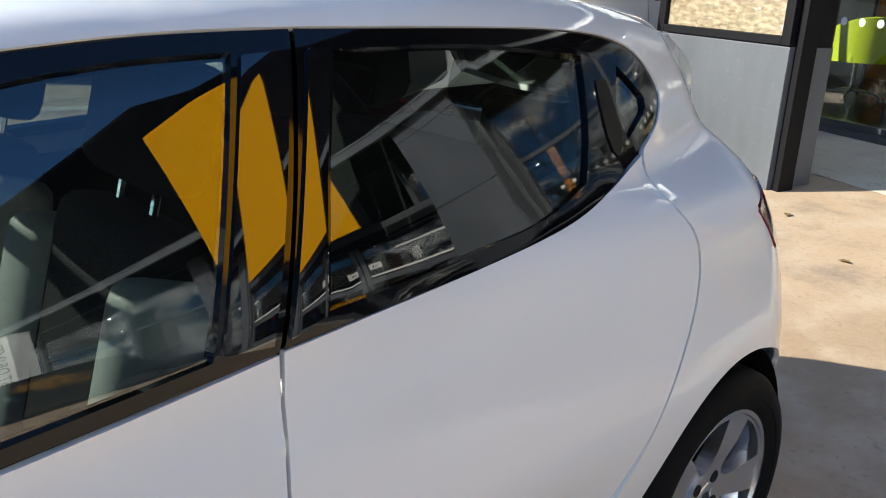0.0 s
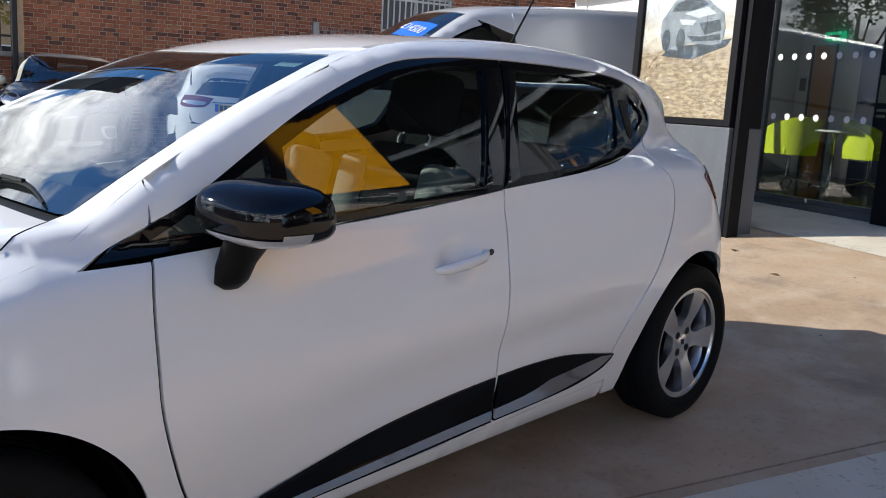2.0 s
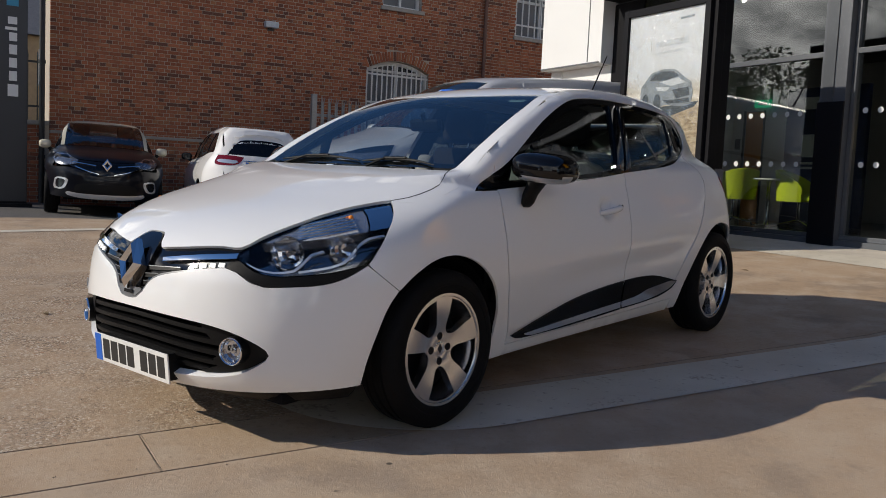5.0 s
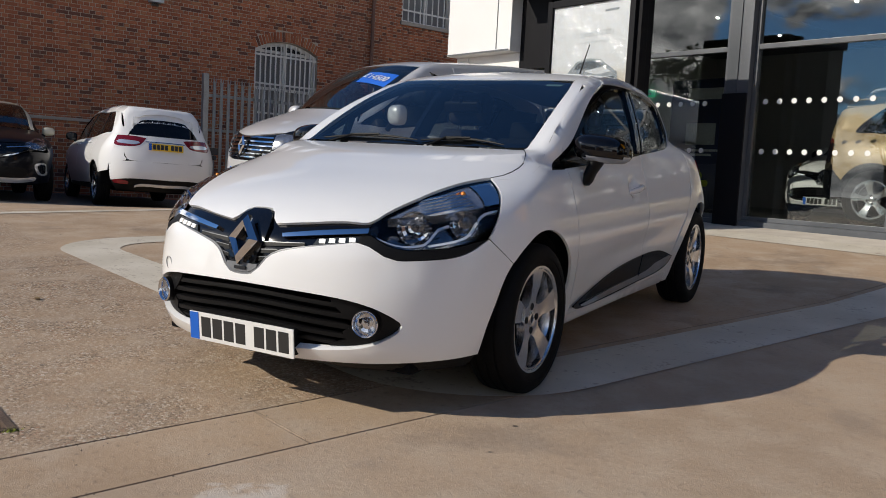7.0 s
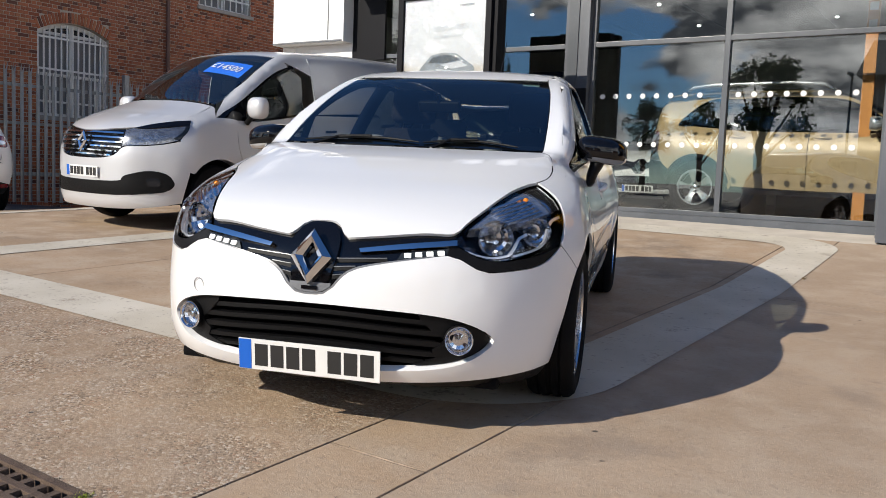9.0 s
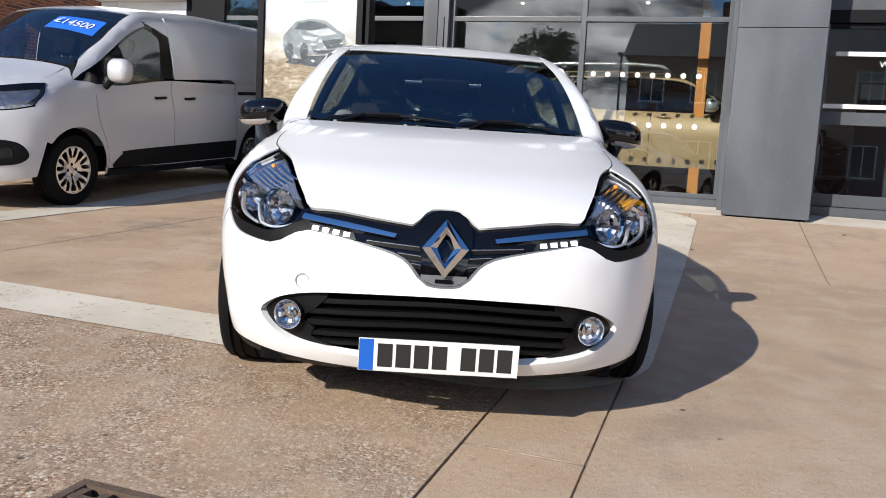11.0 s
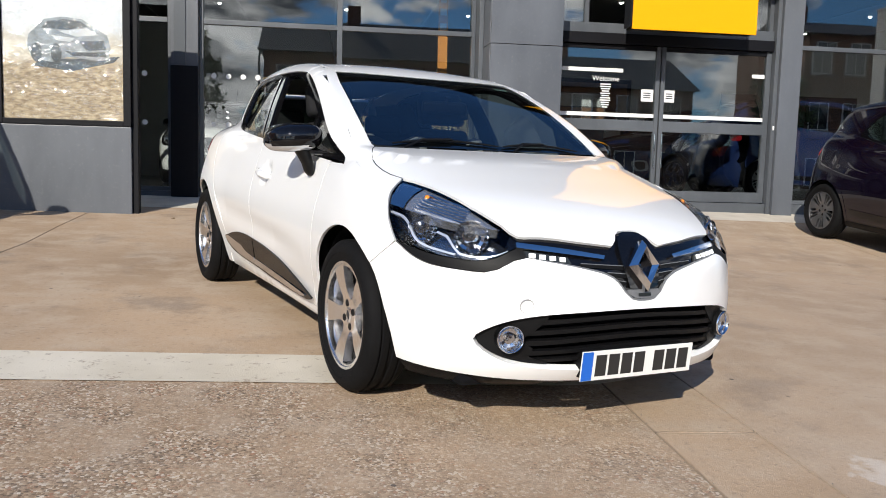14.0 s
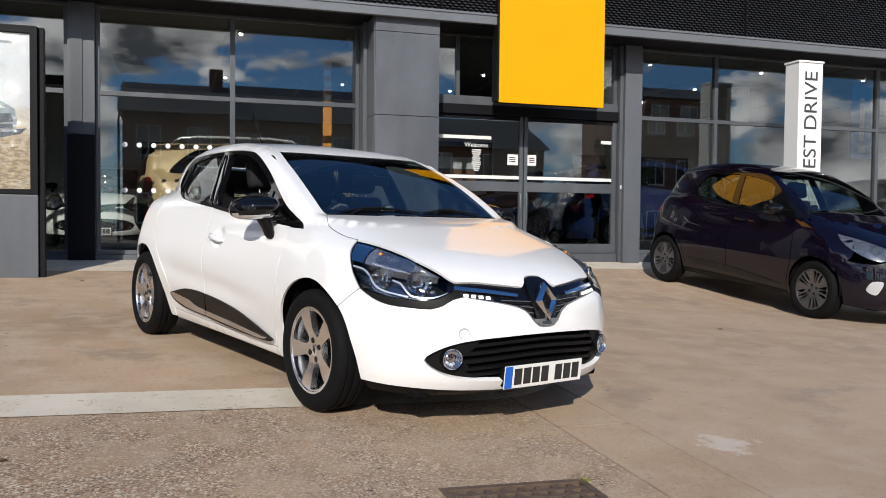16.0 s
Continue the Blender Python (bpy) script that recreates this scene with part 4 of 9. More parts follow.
for x0, x1 in ((2.03, 3.575), (3.595, 5.16)):
    leaf = part("leaf_frame", box(x0, x0 + 0.07 if x0 < 3 else x0 + 0.055, 7.25, 7.31, 0.50, 2.555, 0.004), FRAME_GREY, door, "grey aluminium door leaf")
    part("stile", box(x1 - 0.055 if x0 < 3 else x1 - 0.07, x1, 7.25, 7.31, 0.50, 2.555, 0.004), FRAME_GREY, leaf)
    a, b = x0 + 0.056, x1 - 0.056
    part("bottom_rail", box(a, b, 7.252, 7.308, 0.50, 0.64, 0.004), FRAME_GREY, leaf)
    part("middle_rail", box(a, b, 7.252, 7.308, 1.43, 1.575, 0.004), FRAME_GREY, leaf)
    part("top_rail", box(a, b, 7.252, 7.308, 2.50, 2.555, 0.004), SOFFIT, leaf)
    for z0, z1 in ((0.642, 1.428), (1.577, 2.498)):
        part("pane", box(a, b, 7.276, 7.284, z0, z1), SHOP_GLASS, leaf).visible_shadow = False
    part("film_strip", box(a, b, 7.268, 7.272, 1.615, 1.665), FILM, leaf, "white film strip")
    part("film_strip", box(a + (0.10 if x0 < 3 else 1.25), a + (0.98 if x0 < 3 else 1.43), 7.268, 7.272, 2.20, 2.25), FILM, leaf, "white film strip")
    part("notice", box(3.33 if x0 < 3 else 3.655, 3.50 if x0 < 3 else 3.80, 7.266, 7.272, 1.83, 1.99), FILM, leaf, "small white notice")
    for k in range(3):
        part("notice_line", box(3.36 if x0 < 3 else 3.68, 3.46 if x0 < 3 else 3.77, 7.262, 7.265, 1.935 - 0.03 * k, 1.947 - 0.03 * k), SOFFIT, leaf)
    part("handle", tube([(3.535 if x0 < 3 else 3.635, 7.22, z) for z in (0.95, 1.2, 1.4)], 0.011, 8), CHROME, leaf, smooth=60)
lettering("Welcome", 0.095, FILM, "welcome_lettering", pose(2.83, 7.268, 2.11, 90, 0, 0), door)
rng = random.Random(8)
for k in range(11):
    half = (0.115, 0.12, 0.10, 0.075, 0.11, 0.085, 0.115, 0.12, 0.09, 0.085, 0.06)[k]
    part("lettering_bar", box(2.83 - half * 0.62, 2.83 + half * 0.62, 7.266, 7.27, 2.03 - 0.030 * k, 2.046 - 0.030 * k), FILM, door)

# ---- white fascia box and the next building ----
canopy = structure("fascia_box", box(-7.93, -6.43, 7.0, 7.55, 2.82, 6.2, 0.006), WHITE_PANEL, "white panelled fascia box over the side entrance", "fascia")
part("inner_wall", box(-7.62, -6.43, 7.22, 7.40, 2.52, 2.815), WHITE_PANEL, canopy)
part("lower_pane", box(-7.62, -6.43, 7.31, 7.32, 0.49, 2.518), SHOP_GLASS, canopy).visible_shadow = False
part("side_post", box(-7.9, -7.622, 7.2, 7.45, 0.1, 2.815), WHITE_PANEL, canopy)
part("panel_seam", box(-6.75, -6.735, 6.992, 6.998, 2.86, 6.15), TRIM_LIGHT, canopy)
part("bottom_trim", box(-7.92, -6.46, 6.985, 6.998, 2.83, 2.85), TRIM_LIGHT, canopy)
part("dark_panel", box(-6.425, -5.80, 7.225, 7.262, 2.55, 3.70), SOFFIT, canopy, "black panel")
structure("wall_side_outer", box(-8.2, -8.002, 7.56, 24.0, 0.0, 5.6), PLASTER, "plain rendered side wall of the showroom", "wall")


# ---- the white hatchback ----
CAR = Matrix(((0.33909, 0.94051, 0.02144, 0), (-0.93997, 0.33965, -0.03319, 0), (-0.03850, -0.00890, 0.99922, 0), (0, 0, 0, 1)))
hull = Body(**CLIO)
clio = empty("hatchback_car", CAR, "white five-door hatchback, black trim, five-spoke alloy wheels", "car")

HOOD_EDGE = [(-0.264, 0.614), (-0.20, 0.651), (-0.155, 0.673), (-0.07, 0.687), (0.0, 0.687), (0.06, 0.679), (0.125, 0.656)]
LAMP_EDGE = [(82.8, 0.882), (79.7, 0.878), (70.4, 0.861), (61.9, 0.840), (54.2, 0.814), (48.4, 0.790), (41.2, 0.751)]
beside_lamp = [(float(p[0]), float(p[1]) - 0.009) for p in hull.lay("nose", LAMP_EDGE)]
NOSE_EDGE = [(36.2, 0.722), (30.0, 0.722), (20.0, 0.711), (12.0, 0.701), (8.6, 0.697), (7.0, 0.712), (5.6, 0.733), (3.8, 0.744), (0.0, 0.746)]
above_nose = [(float(p[0]), abs(float(p[1]))) for p in hull.lay("nose", NOSE_EDGE)]
half_hood = [(-0.250, 0.0), (-0.253, 0.3), (-0.258, 0.56), (-0.262, 0.612, 1), (-0.20, 0.650), (-0.155, 0.672), (-0.07, 0.686), (0.0, 0.686), (0.06, 0.678), *beside_lamp, *above_nose]
panel(hull, "bonnet", "top", both_top(half_hood), WHITE_PAINT, clio)
SCREEN_SIDE = [(-0.44, 0.602), (-0.65, 0.582), (-0.87, 0.552), (-1.0, 0.524)]
half_screen = [(-0.278, 0.0), (-0.283, 0.3), (-0.294, 0.57), (-0.300, 0.610, 1), *SCREEN_SIDE, (-1.060, 0.512, 1), (-1.005, 0.25), (-0.985, 0.0)]
screen = panel(hull, "windscreen", "top", both_top(half_screen), SCREEN_GLASS, clio, deep=0)
band = [(-0.925, 0.0), (-0.95, 0.25), (-0.99, 0.503, 1), (-1.052, 0.498, 1), (-0.998, 0.25), (-0.978, 0.0)]
panel(hull, "sun_band", "top", both_top(band), BLACK_PLASTIC, screen, lift=-0.004, deep=0, label="black dotted band along the glass")
foot = [(-0.282, 0.0), (-0.287, 0.3), (-0.298, 0.57), (-0.303, 0.60, 1), (-0.335, 0.594, 1), (-0.325, 0.3), (-0.318, 0.0)]
panel(hull, "lower_band", "top", both_top(foot), BLACK_PLASTIC, screen, lift=-0.004, deep=0, label="black band along the glass")
half_roof = [(-0.993, 0.0), (-1.013, 0.25), (-1.068, 0.512, 1), (-1.16, 0.512), (-1.3, 0.515), (-1.5, 0.518), (-2.0, 0.508), (-2.5, 0.463), (-2.80, 0.42, 1), (-2.84, 0.2), (-2.85, 0.0)]
panel(hull, "roof", "top", both_top(half_roof), WHITE_PAINT, clio, deep=0.006)
half_cowl = [(-0.248, 0.0), (-0.251, 0.3), (-0.256, 0.56), (-0.262, 0.60, 1), (-0.303, 0.598, 1), (-0.297, 0.565), (-0.286, 0.3), (-0.281, 0.0)]
panel(hull, "cowl", "top", both_top(half_cowl), BLACK_PLASTIC, clio, lift=-0.012)
part("aerial", tube([(-2.36, 0, 1.39), (-2.37, 0, 1.415), (-2.60, 0, 1.735)], [0.012, 0.006, 0.003]), BLACK_PLASTIC, clio)

DLO_LOW = [(-0.29, 0.925), (-0.43, 0.932), (-0.83, 0.947), (-1.2, 0.968), (-1.535, 0.995), (-2.06, 1.030), (-2.30, 1.068)]
DLO_TIP = [(-2.45, 1.11), (-2.575, 1.155), (-2.605, 1.215), (-2.50, 1.300), (-2.25, 1.345)]
DLO_TOP = [(-1.69, 1.372), (-1.38, 1.369), (-1.15, 1.338), (-0.85, 1.222), (-0.53, 1.043)]


def handle_dish(uv):
    return -0.022 * np.exp(-(((uv[:, 0] + 1.285) / 0.062) ** 2 + ((uv[:, 1] - 0.812) / 0.048) ** 2) ** 2)


def scallop(uv):
    """The hollow that runs along the doors above the sill, rising to the rear."""
    x, z = uv[:, 0], uv[:, 1]
    along = np.clip((-x - 0.55) / 0.5, 0, 1) * np.clip((x + 2.35) / 0.35, 0, 1)
    return handle_dish(uv) - 0.013 * along * np.exp(-((z - 0.505 - 0.05 * (-x - 1.2)) / 0.065) ** 2)


def clio_side(view, window_open):
    s = 1 if view == "left" else -1
    # a strip along the bonnet's edge and up the windscreen pillar, seen from above
    inner = [(-1.165, 0.515), (-1.07, 0.518), (-1.0, 0.529), (-0.87, 0.557), (-0.65, 0.587), (-0.44, 0.607), (-0.305, 0.615, 1), *HOOD_EDGE]
    outer = [(0.125, 0.674, 1), (0.06, 0.722), (0.0, 0.738), (-0.07, 0.742), (-0.155, 0.734), (-0.20, 0.724), (-0.264, 0.708), (-0.35, 0.692), (-0.44, 0.678), (-0.54, 0.667), (-0.65, 0.653), (-0.76, 0.637), (-0.87, 0.616), (-1.0, 0.584), (-1.07, 0.567), (-1.165, 0.545, 1)]
    panel(hull, "pillar_edge", "top", [(q[0], q[1] * s, *q[2:]) for q in inner + outer], WHITE_PAINT, clio, cell=0.02, deep=0.004)
    pillar = over(hull, [(q[0], q[1] * s) for q in outer[8:]])
    joint = [(q[0], (q[1] - 0.0012) * s) for q in HOOD_EDGE] + [(q[0], (q[1] + 0.0028) * s) for q in HOOD_EDGE[::-1]]
    panel(hull, "bonnet_joint", "top", [(*q, 1) for q in joint], SHADE_GREY, clio, cell=0.02, lift=0.0006, deep=0.006)
    joint = [(67.72, 0.6685), (71.52, 0.6220), (75.52, 0.5735), (75.36, 0.5730), (71.36, 0.6212), (67.58, 0.6675)]
    panel(hull, "bumper_joint", "nose", [(q[0] * s, q[1], 1) for q in joint], SHADE_GREY, clio, cell=0.02, lift=0.0006, deep=0.006)
    rail = over(hull, [(-1.3, 0.52 * s), (-1.5, 0.523 * s), (-1.75, 0.52 * s), (-2.0, 0.513 * s), (-2.25, 0.495 * s), (-2.5, 0.468 * s), (-2.79, 0.425 * s)])
    uniside = [(-0.428, 0.996, 1), *pillar, *rail[:-1], (*rail[-1], 1), (-2.90, 1.22), (-2.93, 1.08), (-2.90, 1.0, 1), (-2.74, 0.965, 1), (-2.79, 0.87, 1), (-2.86, 0.62), (-2.91, 0.52, 1)]
    uniside += arc(-2.589, 0.315, 0.372, 0.372, 146, 12) + [(-2.18, 0.20, 1), (-2.105, 0.20, 1), (-2.085, 0.36), (-2.135, 0.49), (-2.30, 0.69), (-2.42, 0.83), (-2.468, 0.945), (-2.43, 1.035), (-2.465, 1.108, 1)]
    uniside += DLO_TIP[1:] + DLO_TOP
    panel(hull, "body_side", view, uniside, WHITE_PAINT, clio, cell=0.03)
    hood_line = over(hull, [(q[0], s * q[1]) for q in outer[6::-1]])
    corner = over(hull, [(-0.435, 0.6785 * s), (-0.35, 0.692 * s)])
    lamp_side = over(hull, [(83.2 * s, 0.883), (78.4 * s, 0.835), (73.5 * s, 0.771), (67.9 * s, 0.672)], "nose")
    fender = [(-0.258, 0.918, 1), (-0.30, 0.934), (-0.421, 0.992, 1), (*corner[0], 1), *corner[1:], *hood_line, (*lamp_side[0], 1), *lamp_side[1:-1], (*lamp_side[-1], 1), (0.33, 0.62), (0.268, 0.575, 1)]
    fender += arc(0, 0.315, 0.372, 0.368, 45, 190) + [(-0.37, 0.19, 1), (-0.48, 0.19, 1), (-0.478, 0.31), (-0.42, 0.45), (-0.378, 0.63), (-0.390, 0.83), (-0.412, 0.918, 1)]
    panel(hull, "front_wing", view, fender, WHITE_PAINT, clio, cell=0.025)
    door = [(-0.42, 0.922, 1), (-0.398, 0.83), (-0.386, 0.63), (-0.428, 0.45), (-0.486, 0.31), (-0.488, 0.245, 1), (-1.47, 0.25, 1), (-1.455, 0.44), (-1.465, 0.62), (-1.512, 0.885), (-1.528, 0.988, 1), (-1.2, 0.962), (-0.83, 0.941)]
    d1 = panel(hull, "front_door", view, door, WHITE_PAINT, clio, dent=scallop, cell=0.03)
    back = [(-1.536, 0.99, 1), (-1.518, 0.885), (-1.471, 0.62), (-1.461, 0.44), (-1.476, 0.25, 1), (-2.10, 0.265, 1), (-2.078, 0.36), (-2.128, 0.49), (-2.292, 0.69), (-2.412, 0.83), (-2.46, 0.945), (-2.422, 1.035), (-2.45, 1.098, 1), (-2.30, 1.062), (-2.06, 1.024)]
    d2 = panel(hull, "rear_door", view, back, WHITE_PAINT, clio, dent=scallop, cell=0.03)
    sill = [(-0.485, 0.238, 1), (-0.485, 0.185, 1), (-2.09, 0.19, 1), (-2.10, 0.257, 1), (-1.47, 0.243)]
    panel(hull, "sill", view, sill, WHITE_PAINT, clio, lift=-0.004)
    front_glass = [(-0.765, 0.962, 1), (-0.775, 1.14, 1), (-0.97, 1.235), (-1.22, 1.318), (-1.40, 1.345), (-1.565, 1.348, 1), (-1.50, 1.17), (-1.44, 1.005, 1), (-1.1, 0.982)]
    quarter = [(-0.42, 0.952, 1), (-0.60, 1.055), (-0.73, 1.122, 1), (-0.725, 0.962, 1)]
    rear_glass = [(-1.615, 1.022, 1), (-1.66, 1.18), (-1.725, 1.343, 1), (-2.0, 1.335), (-2.31, 1.297, 1), (-2.27, 1.17), (-2.228, 1.085, 1), (-2.05, 1.045)]
    small = [(-2.435, 1.27, 1), (-2.525, 1.20), (-2.52, 1.178), (-2.41, 1.133, 1), (-2.392, 1.19)]
    frame_a = [(-0.30, 0.928, 1)] + DLO_LOW[1:4] + [(-1.531, 0.99, 1), (-1.60, 1.18), (-1.664, 1.372, 1)] + DLO_TOP[1:]
    f1 = panel(hull, "door_frame", view, frame_a, BLACK_GLOSS, d1, holes=(front_glass, quarter), lift=-0.004, deep=0.025)
    covers = ((d1, [(-1.452, 1.010, 1), (-1.512, 1.175), (-1.575, 1.342, 1), (-1.650, 1.345, 1), (-1.588, 1.18), (-1.522, 1.002, 1)], 0.075), (d2, [(-1.548, 1.003, 1), (-1.615, 1.18), (-1.680, 1.345, 1), (-1.718, 1.343, 1), (-1.652, 1.18), (-1.607, 1.018, 1)], 0.06))
    for door_of, line, wide in covers:
        middle = curve([(1.0, (line[0][0] + line[-1][0]) / 2), (1.18, (line[1][0] + line[-2][0]) / 2), (1.345, (line[2][0] + line[-3][0]) / 2)])
        bow = lambda uv, middle=middle, wide=wide: 0.002 - 0.0008 * ((uv[:, 0] - middle(uv[:, 1])) / (wide / 2)) ** 2
        panel(hull, "pillar_cover", view, line, PIANO_BLACK, door_of, dent=bow, deep=0.006, cell=0.015, label="glossy black pillar cover")
    frame_b = [(-1.539, 0.991, 1), (-2.06, 1.026), (-2.30, 1.064)] + DLO_TIP + [(-1.672, 1.372, 1), (-1.607, 1.18)]
    panel(hull, "door_frame", view, frame_b, BLACK_GLOSS, d2, holes=(rear_glass, small), lift=-0.004, deep=0.025)
    if not window_open:
        panel(hull, "window_pane", view, front_glass, CAR_GLASS, d1, lift=-0.012, deep=0)
    panel(hull, "quarter_pane", view, quarter, CAR_GLASS, d1, lift=-0.012, deep=0)
    panel(hull, "window_pane", view, rear_glass, CAR_GLASS, d2, lift=-0.012, deep=0)
    panel(hull, "quarter_pane", view, small, CAR_GLASS, d2, lift=-0.012, deep=0)
    grip = [(-2.335, 1.25), (-2.37, 1.25), (-2.385, 1.15), (-2.355, 1.11), (-2.33, 1.15)]
    panel(hull, "grip", view, grip, BLACK_PLASTIC, d2, lift=-0.001, deep=0.01, cell=0.03, label="black hidden door grip")
    # sill trim: a black blade that turns under, with a bright strip that turns up along its foot
    under = lambda uv: 0.012 - 0.12 * (uv[:, 1] - 0.36)
    rounded_up = lambda uv: 0.0245 - 0.25 * (uv[:, 1] - 0.30 - 0.02 * np.clip((-uv[:, 0] - 1.45) / 0.5, 0, 1.2))
    trim1 = [(-0.495, 0.288, 1), (-0.80, 0.356), (-1.02, 0.398), (-1.25, 0.423), (-1.452, 0.435, 1), (-1.466, 0.284, 1), (-1.15, 0.272), (-0.83, 0.266), (-0.56, 0.270)]
    t1 = panel(hull, "door_trim", view, trim1, TRIM_BLACK, d1, dent=under, deep=0.010, label="glossy black sill moulding")
    panel(hull, "bright_strip", view, [(-0.58, 0.290, 1), (-1.0, 0.308), (-1.458, 0.326, 1), (-1.46, 0.296, 1), (-1.0, 0.282), (-0.64, 0.276)], CHROME, t1, dent=rounded_up, deep=0.008, cell=0.02, label="bright metal strip")
    trim2 = [(-1.466, 0.436, 1), (-1.62, 0.440), (-1.82, 0.428), (-2.085, 0.376, 1), (-2.04, 0.338), (-1.9, 0.306), (-1.7, 0.292), (-1.48, 0.285, 1)]
    t2 = panel(hull, "door_trim", view, trim2, TRIM_BLACK, d2, dent=under, deep=0.010, label="glossy black sill moulding")
    panel(hull, "bright_strip", view, [(-1.475, 0.327, 1), (-1.62, 0.338), (-1.72, 0.358), (-1.80, 0.382), (-1.9, 0.392), (-2.075, 0.376, 1), (-2.0, 0.343), (-1.85, 0.318), (-1.70, 0.304), (-1.478, 0.296, 1)], CHROME, t2, dent=rounded_up, deep=0.008, cell=0.02, label="bright metal strip")
    # door handle
    at = hull.lay(view, [(-1.20, 0.795), (-1.23, 0.798), (-1.30, 0.806), (-1.37, 0.813), (-1.405, 0.817)])
    line = [Vector(p) + Vector((0, s * o, 0)) for p, o in zip(at, (-0.004, 0.012, 0.024, 0.020, -0.002))]
    bm = tube(line, [0.010, 0.017, 0.019, 0.018, 0.015], 12, flat=0.8)
    part("handle", bm, WHITE_PAINT, d1, "white painted door handle", smooth=60)
    at = hull.lay(view, [(-1.428, 0.82)])[0]
    lock = part("lock", spin([(0.0, 0.010), (0.003 * s, 0.0095), (0.004 * s, 0.007), (0.003 * s, 0.005), (0.003 * s, 0)], 14, m=Matrix.Translation(Vector(at))), DARK_METAL, d1, smooth=40)
    # the mirror
    shell = bmesh.new()
    bmesh.ops.create_uvsphere(shell, u_segments=28, v_segments=18, radius=1)
    for v in shell.verts:
        x, y, z = v.co
        q = [math.copysign(abs(c) ** 0.72, c) for c in (x, y, z)]
        back_flat = max(q[0], -0.62)
        v.co = (back_flat * 0.125, q[1] * 0.118, q[2] * (0.070 if q[2] > 0 else 0.062))
        v.co.x -= 0.035 * v.co.y / 0.118
        v.co.z -= 0.012 * v.co.y / 0.118
    m = Matrix.Translation((-0.64, 0.848, 1.012)) if s > 0 else Matrix.Scale(-1, 4, (0, 1, 0)) @ Matrix.Translation((-0.64, 0.868, 1.012))
    bmesh.ops.transform(shell, matrix=m, verts=shell.verts)
    if s < 0:
        bmesh.ops.reverse_faces(shell, faces=shell.faces)
    mirror = part("door_mirror", shell, BLACK_GLOSS, d1, "glossy black door mirror", smooth=180)
    stalk = bmesh.new()
    rings = []
    for (x, y, z), a, b in (((-0.575, 0.800, 0.845), 0.020, 0.012), ((-0.572, 0.806, 0.862), 0.042, 0.020), ((-0.580, 0.812, 0.90), 0.050, 0.026), ((-0.60, 0.832, 0.945), 0.062, 0.034), ((-0.625, 0.85, 0.985), 0.085, 0.06)):
        rings.append([stalk.verts.new((x + a * math.cos(6.2832 * k / 14), s * (y + b * math.sin(6.2832 * k / 14)), z + (0.4 * (0.85 - y) if z > 0.9 else 0))) for k in range(14)])
    for a, b in zip(rings, rings[1:]):
        for k in range(14):
            stalk.faces.new((a[k], a[(k + 1) % 14], b[(k + 1) % 14], b[k]))
    stalk.faces.new(rings[0])
    bmesh.ops.recalc_face_normals(stalk, faces=stalk.faces)
    part("stalk", stalk, BLACK_PLASTIC, mirror, smooth=60)
    lens = bmesh.new()
    lens.from_mesh(mirror.data)
    away = []
    for f in lens.faces:
        c = f.calc_center_median()
        mid = 0.848 if s > 0 else 0.868
        yn, zn = (abs(c.y) - mid) / 0.118, (c.z - 1.012 + 0.012 * (abs(c.y) - mid) / 0.118) / 0.062
        if not (c.x > -0.665 and -0.80 < zn < -0.36 - 0.25 * (1 - yn) / 2 and yn > -0.45):
            away.append(f)
    bmesh.ops.delete(lens, geom=away, context="FACES")
    for v in lens.verts:
        v.co += v.normal * 0.003
    part("indicator", lens, material_once("clear_indicator", (0.62, 0.63, 0.65), 0.15, 0.6), mirror, "clear silver indicator lens", smooth=60)
    glass_face = prism([(0.095 * math.cos(6.2832 * k / 24), 0.052 * math.sin(6.2832 * k / 24)) for k in range(24)], 0.004, Matrix.Translation((-0.722, 0.848 if s > 0 else -0.868, 1.010)) @ Matrix.Rotation(radians(-90), 4, "Y") @ Matrix.Rotation(radians(90), 4, "Z"))
    part("mirror_glass", glass_face, CHROME, mirror)
    return d1, d2


def material_once(name, *args, **more):
    return bpy.data.materials.get(name) or material(name, *args, **more)


clio_side("left", False)
clio_side("right", True)

# front end
half_bumper = [(0, 0.504), (3.8, 0.510), (6.2, 0.535), (8.4, 0.572), (12, 0.600), (20, 0.625), (29, 0.645), (33.3, 0.653), (36.3, 0.641), (39.9, 0.609), (43, 0.596), (50, 0.598), (57, 0.605), (62.4, 0.628), (67.5, 0.668, 1), (75.5, 0.573, 1), (72.0, 0.50), (68.0, 0.34), (66.5, 0.232, 1), (49, 0.222), (22, 0.208), (0, 0.203)]
half_mouth = [(0, 0.476), (20, 0.468), (32, 0.450), (40, 0.412), (44.5, 0.36), (40, 0.305), (33, 0.272), (20, 0.255), (0, 0.25)]
bumper = panel(hull, "front_bumper", "nose", both(half_bumper), WHITE_PAINT, clio, holes=(both(half_mouth),), deep=0.03)
at = hull.lay("nose", [(-32.5, 0.489)])[0]
ring = spin([(0.0, 0.026), (0.0022, 0.026), (0.0022, 0.0235), (-0.002, 0.0235)], 28, "x", m=Matrix.Translation(Vector(at)) @ Matrix.Rotation(radians(-19), 4, "Z") @ Matrix.Rotation(radians(2), 4, "Y"))
part("towing_cap", ring, material_once("cap_joint", (0.35, 0.35, 0.35), 0.5), bumper)
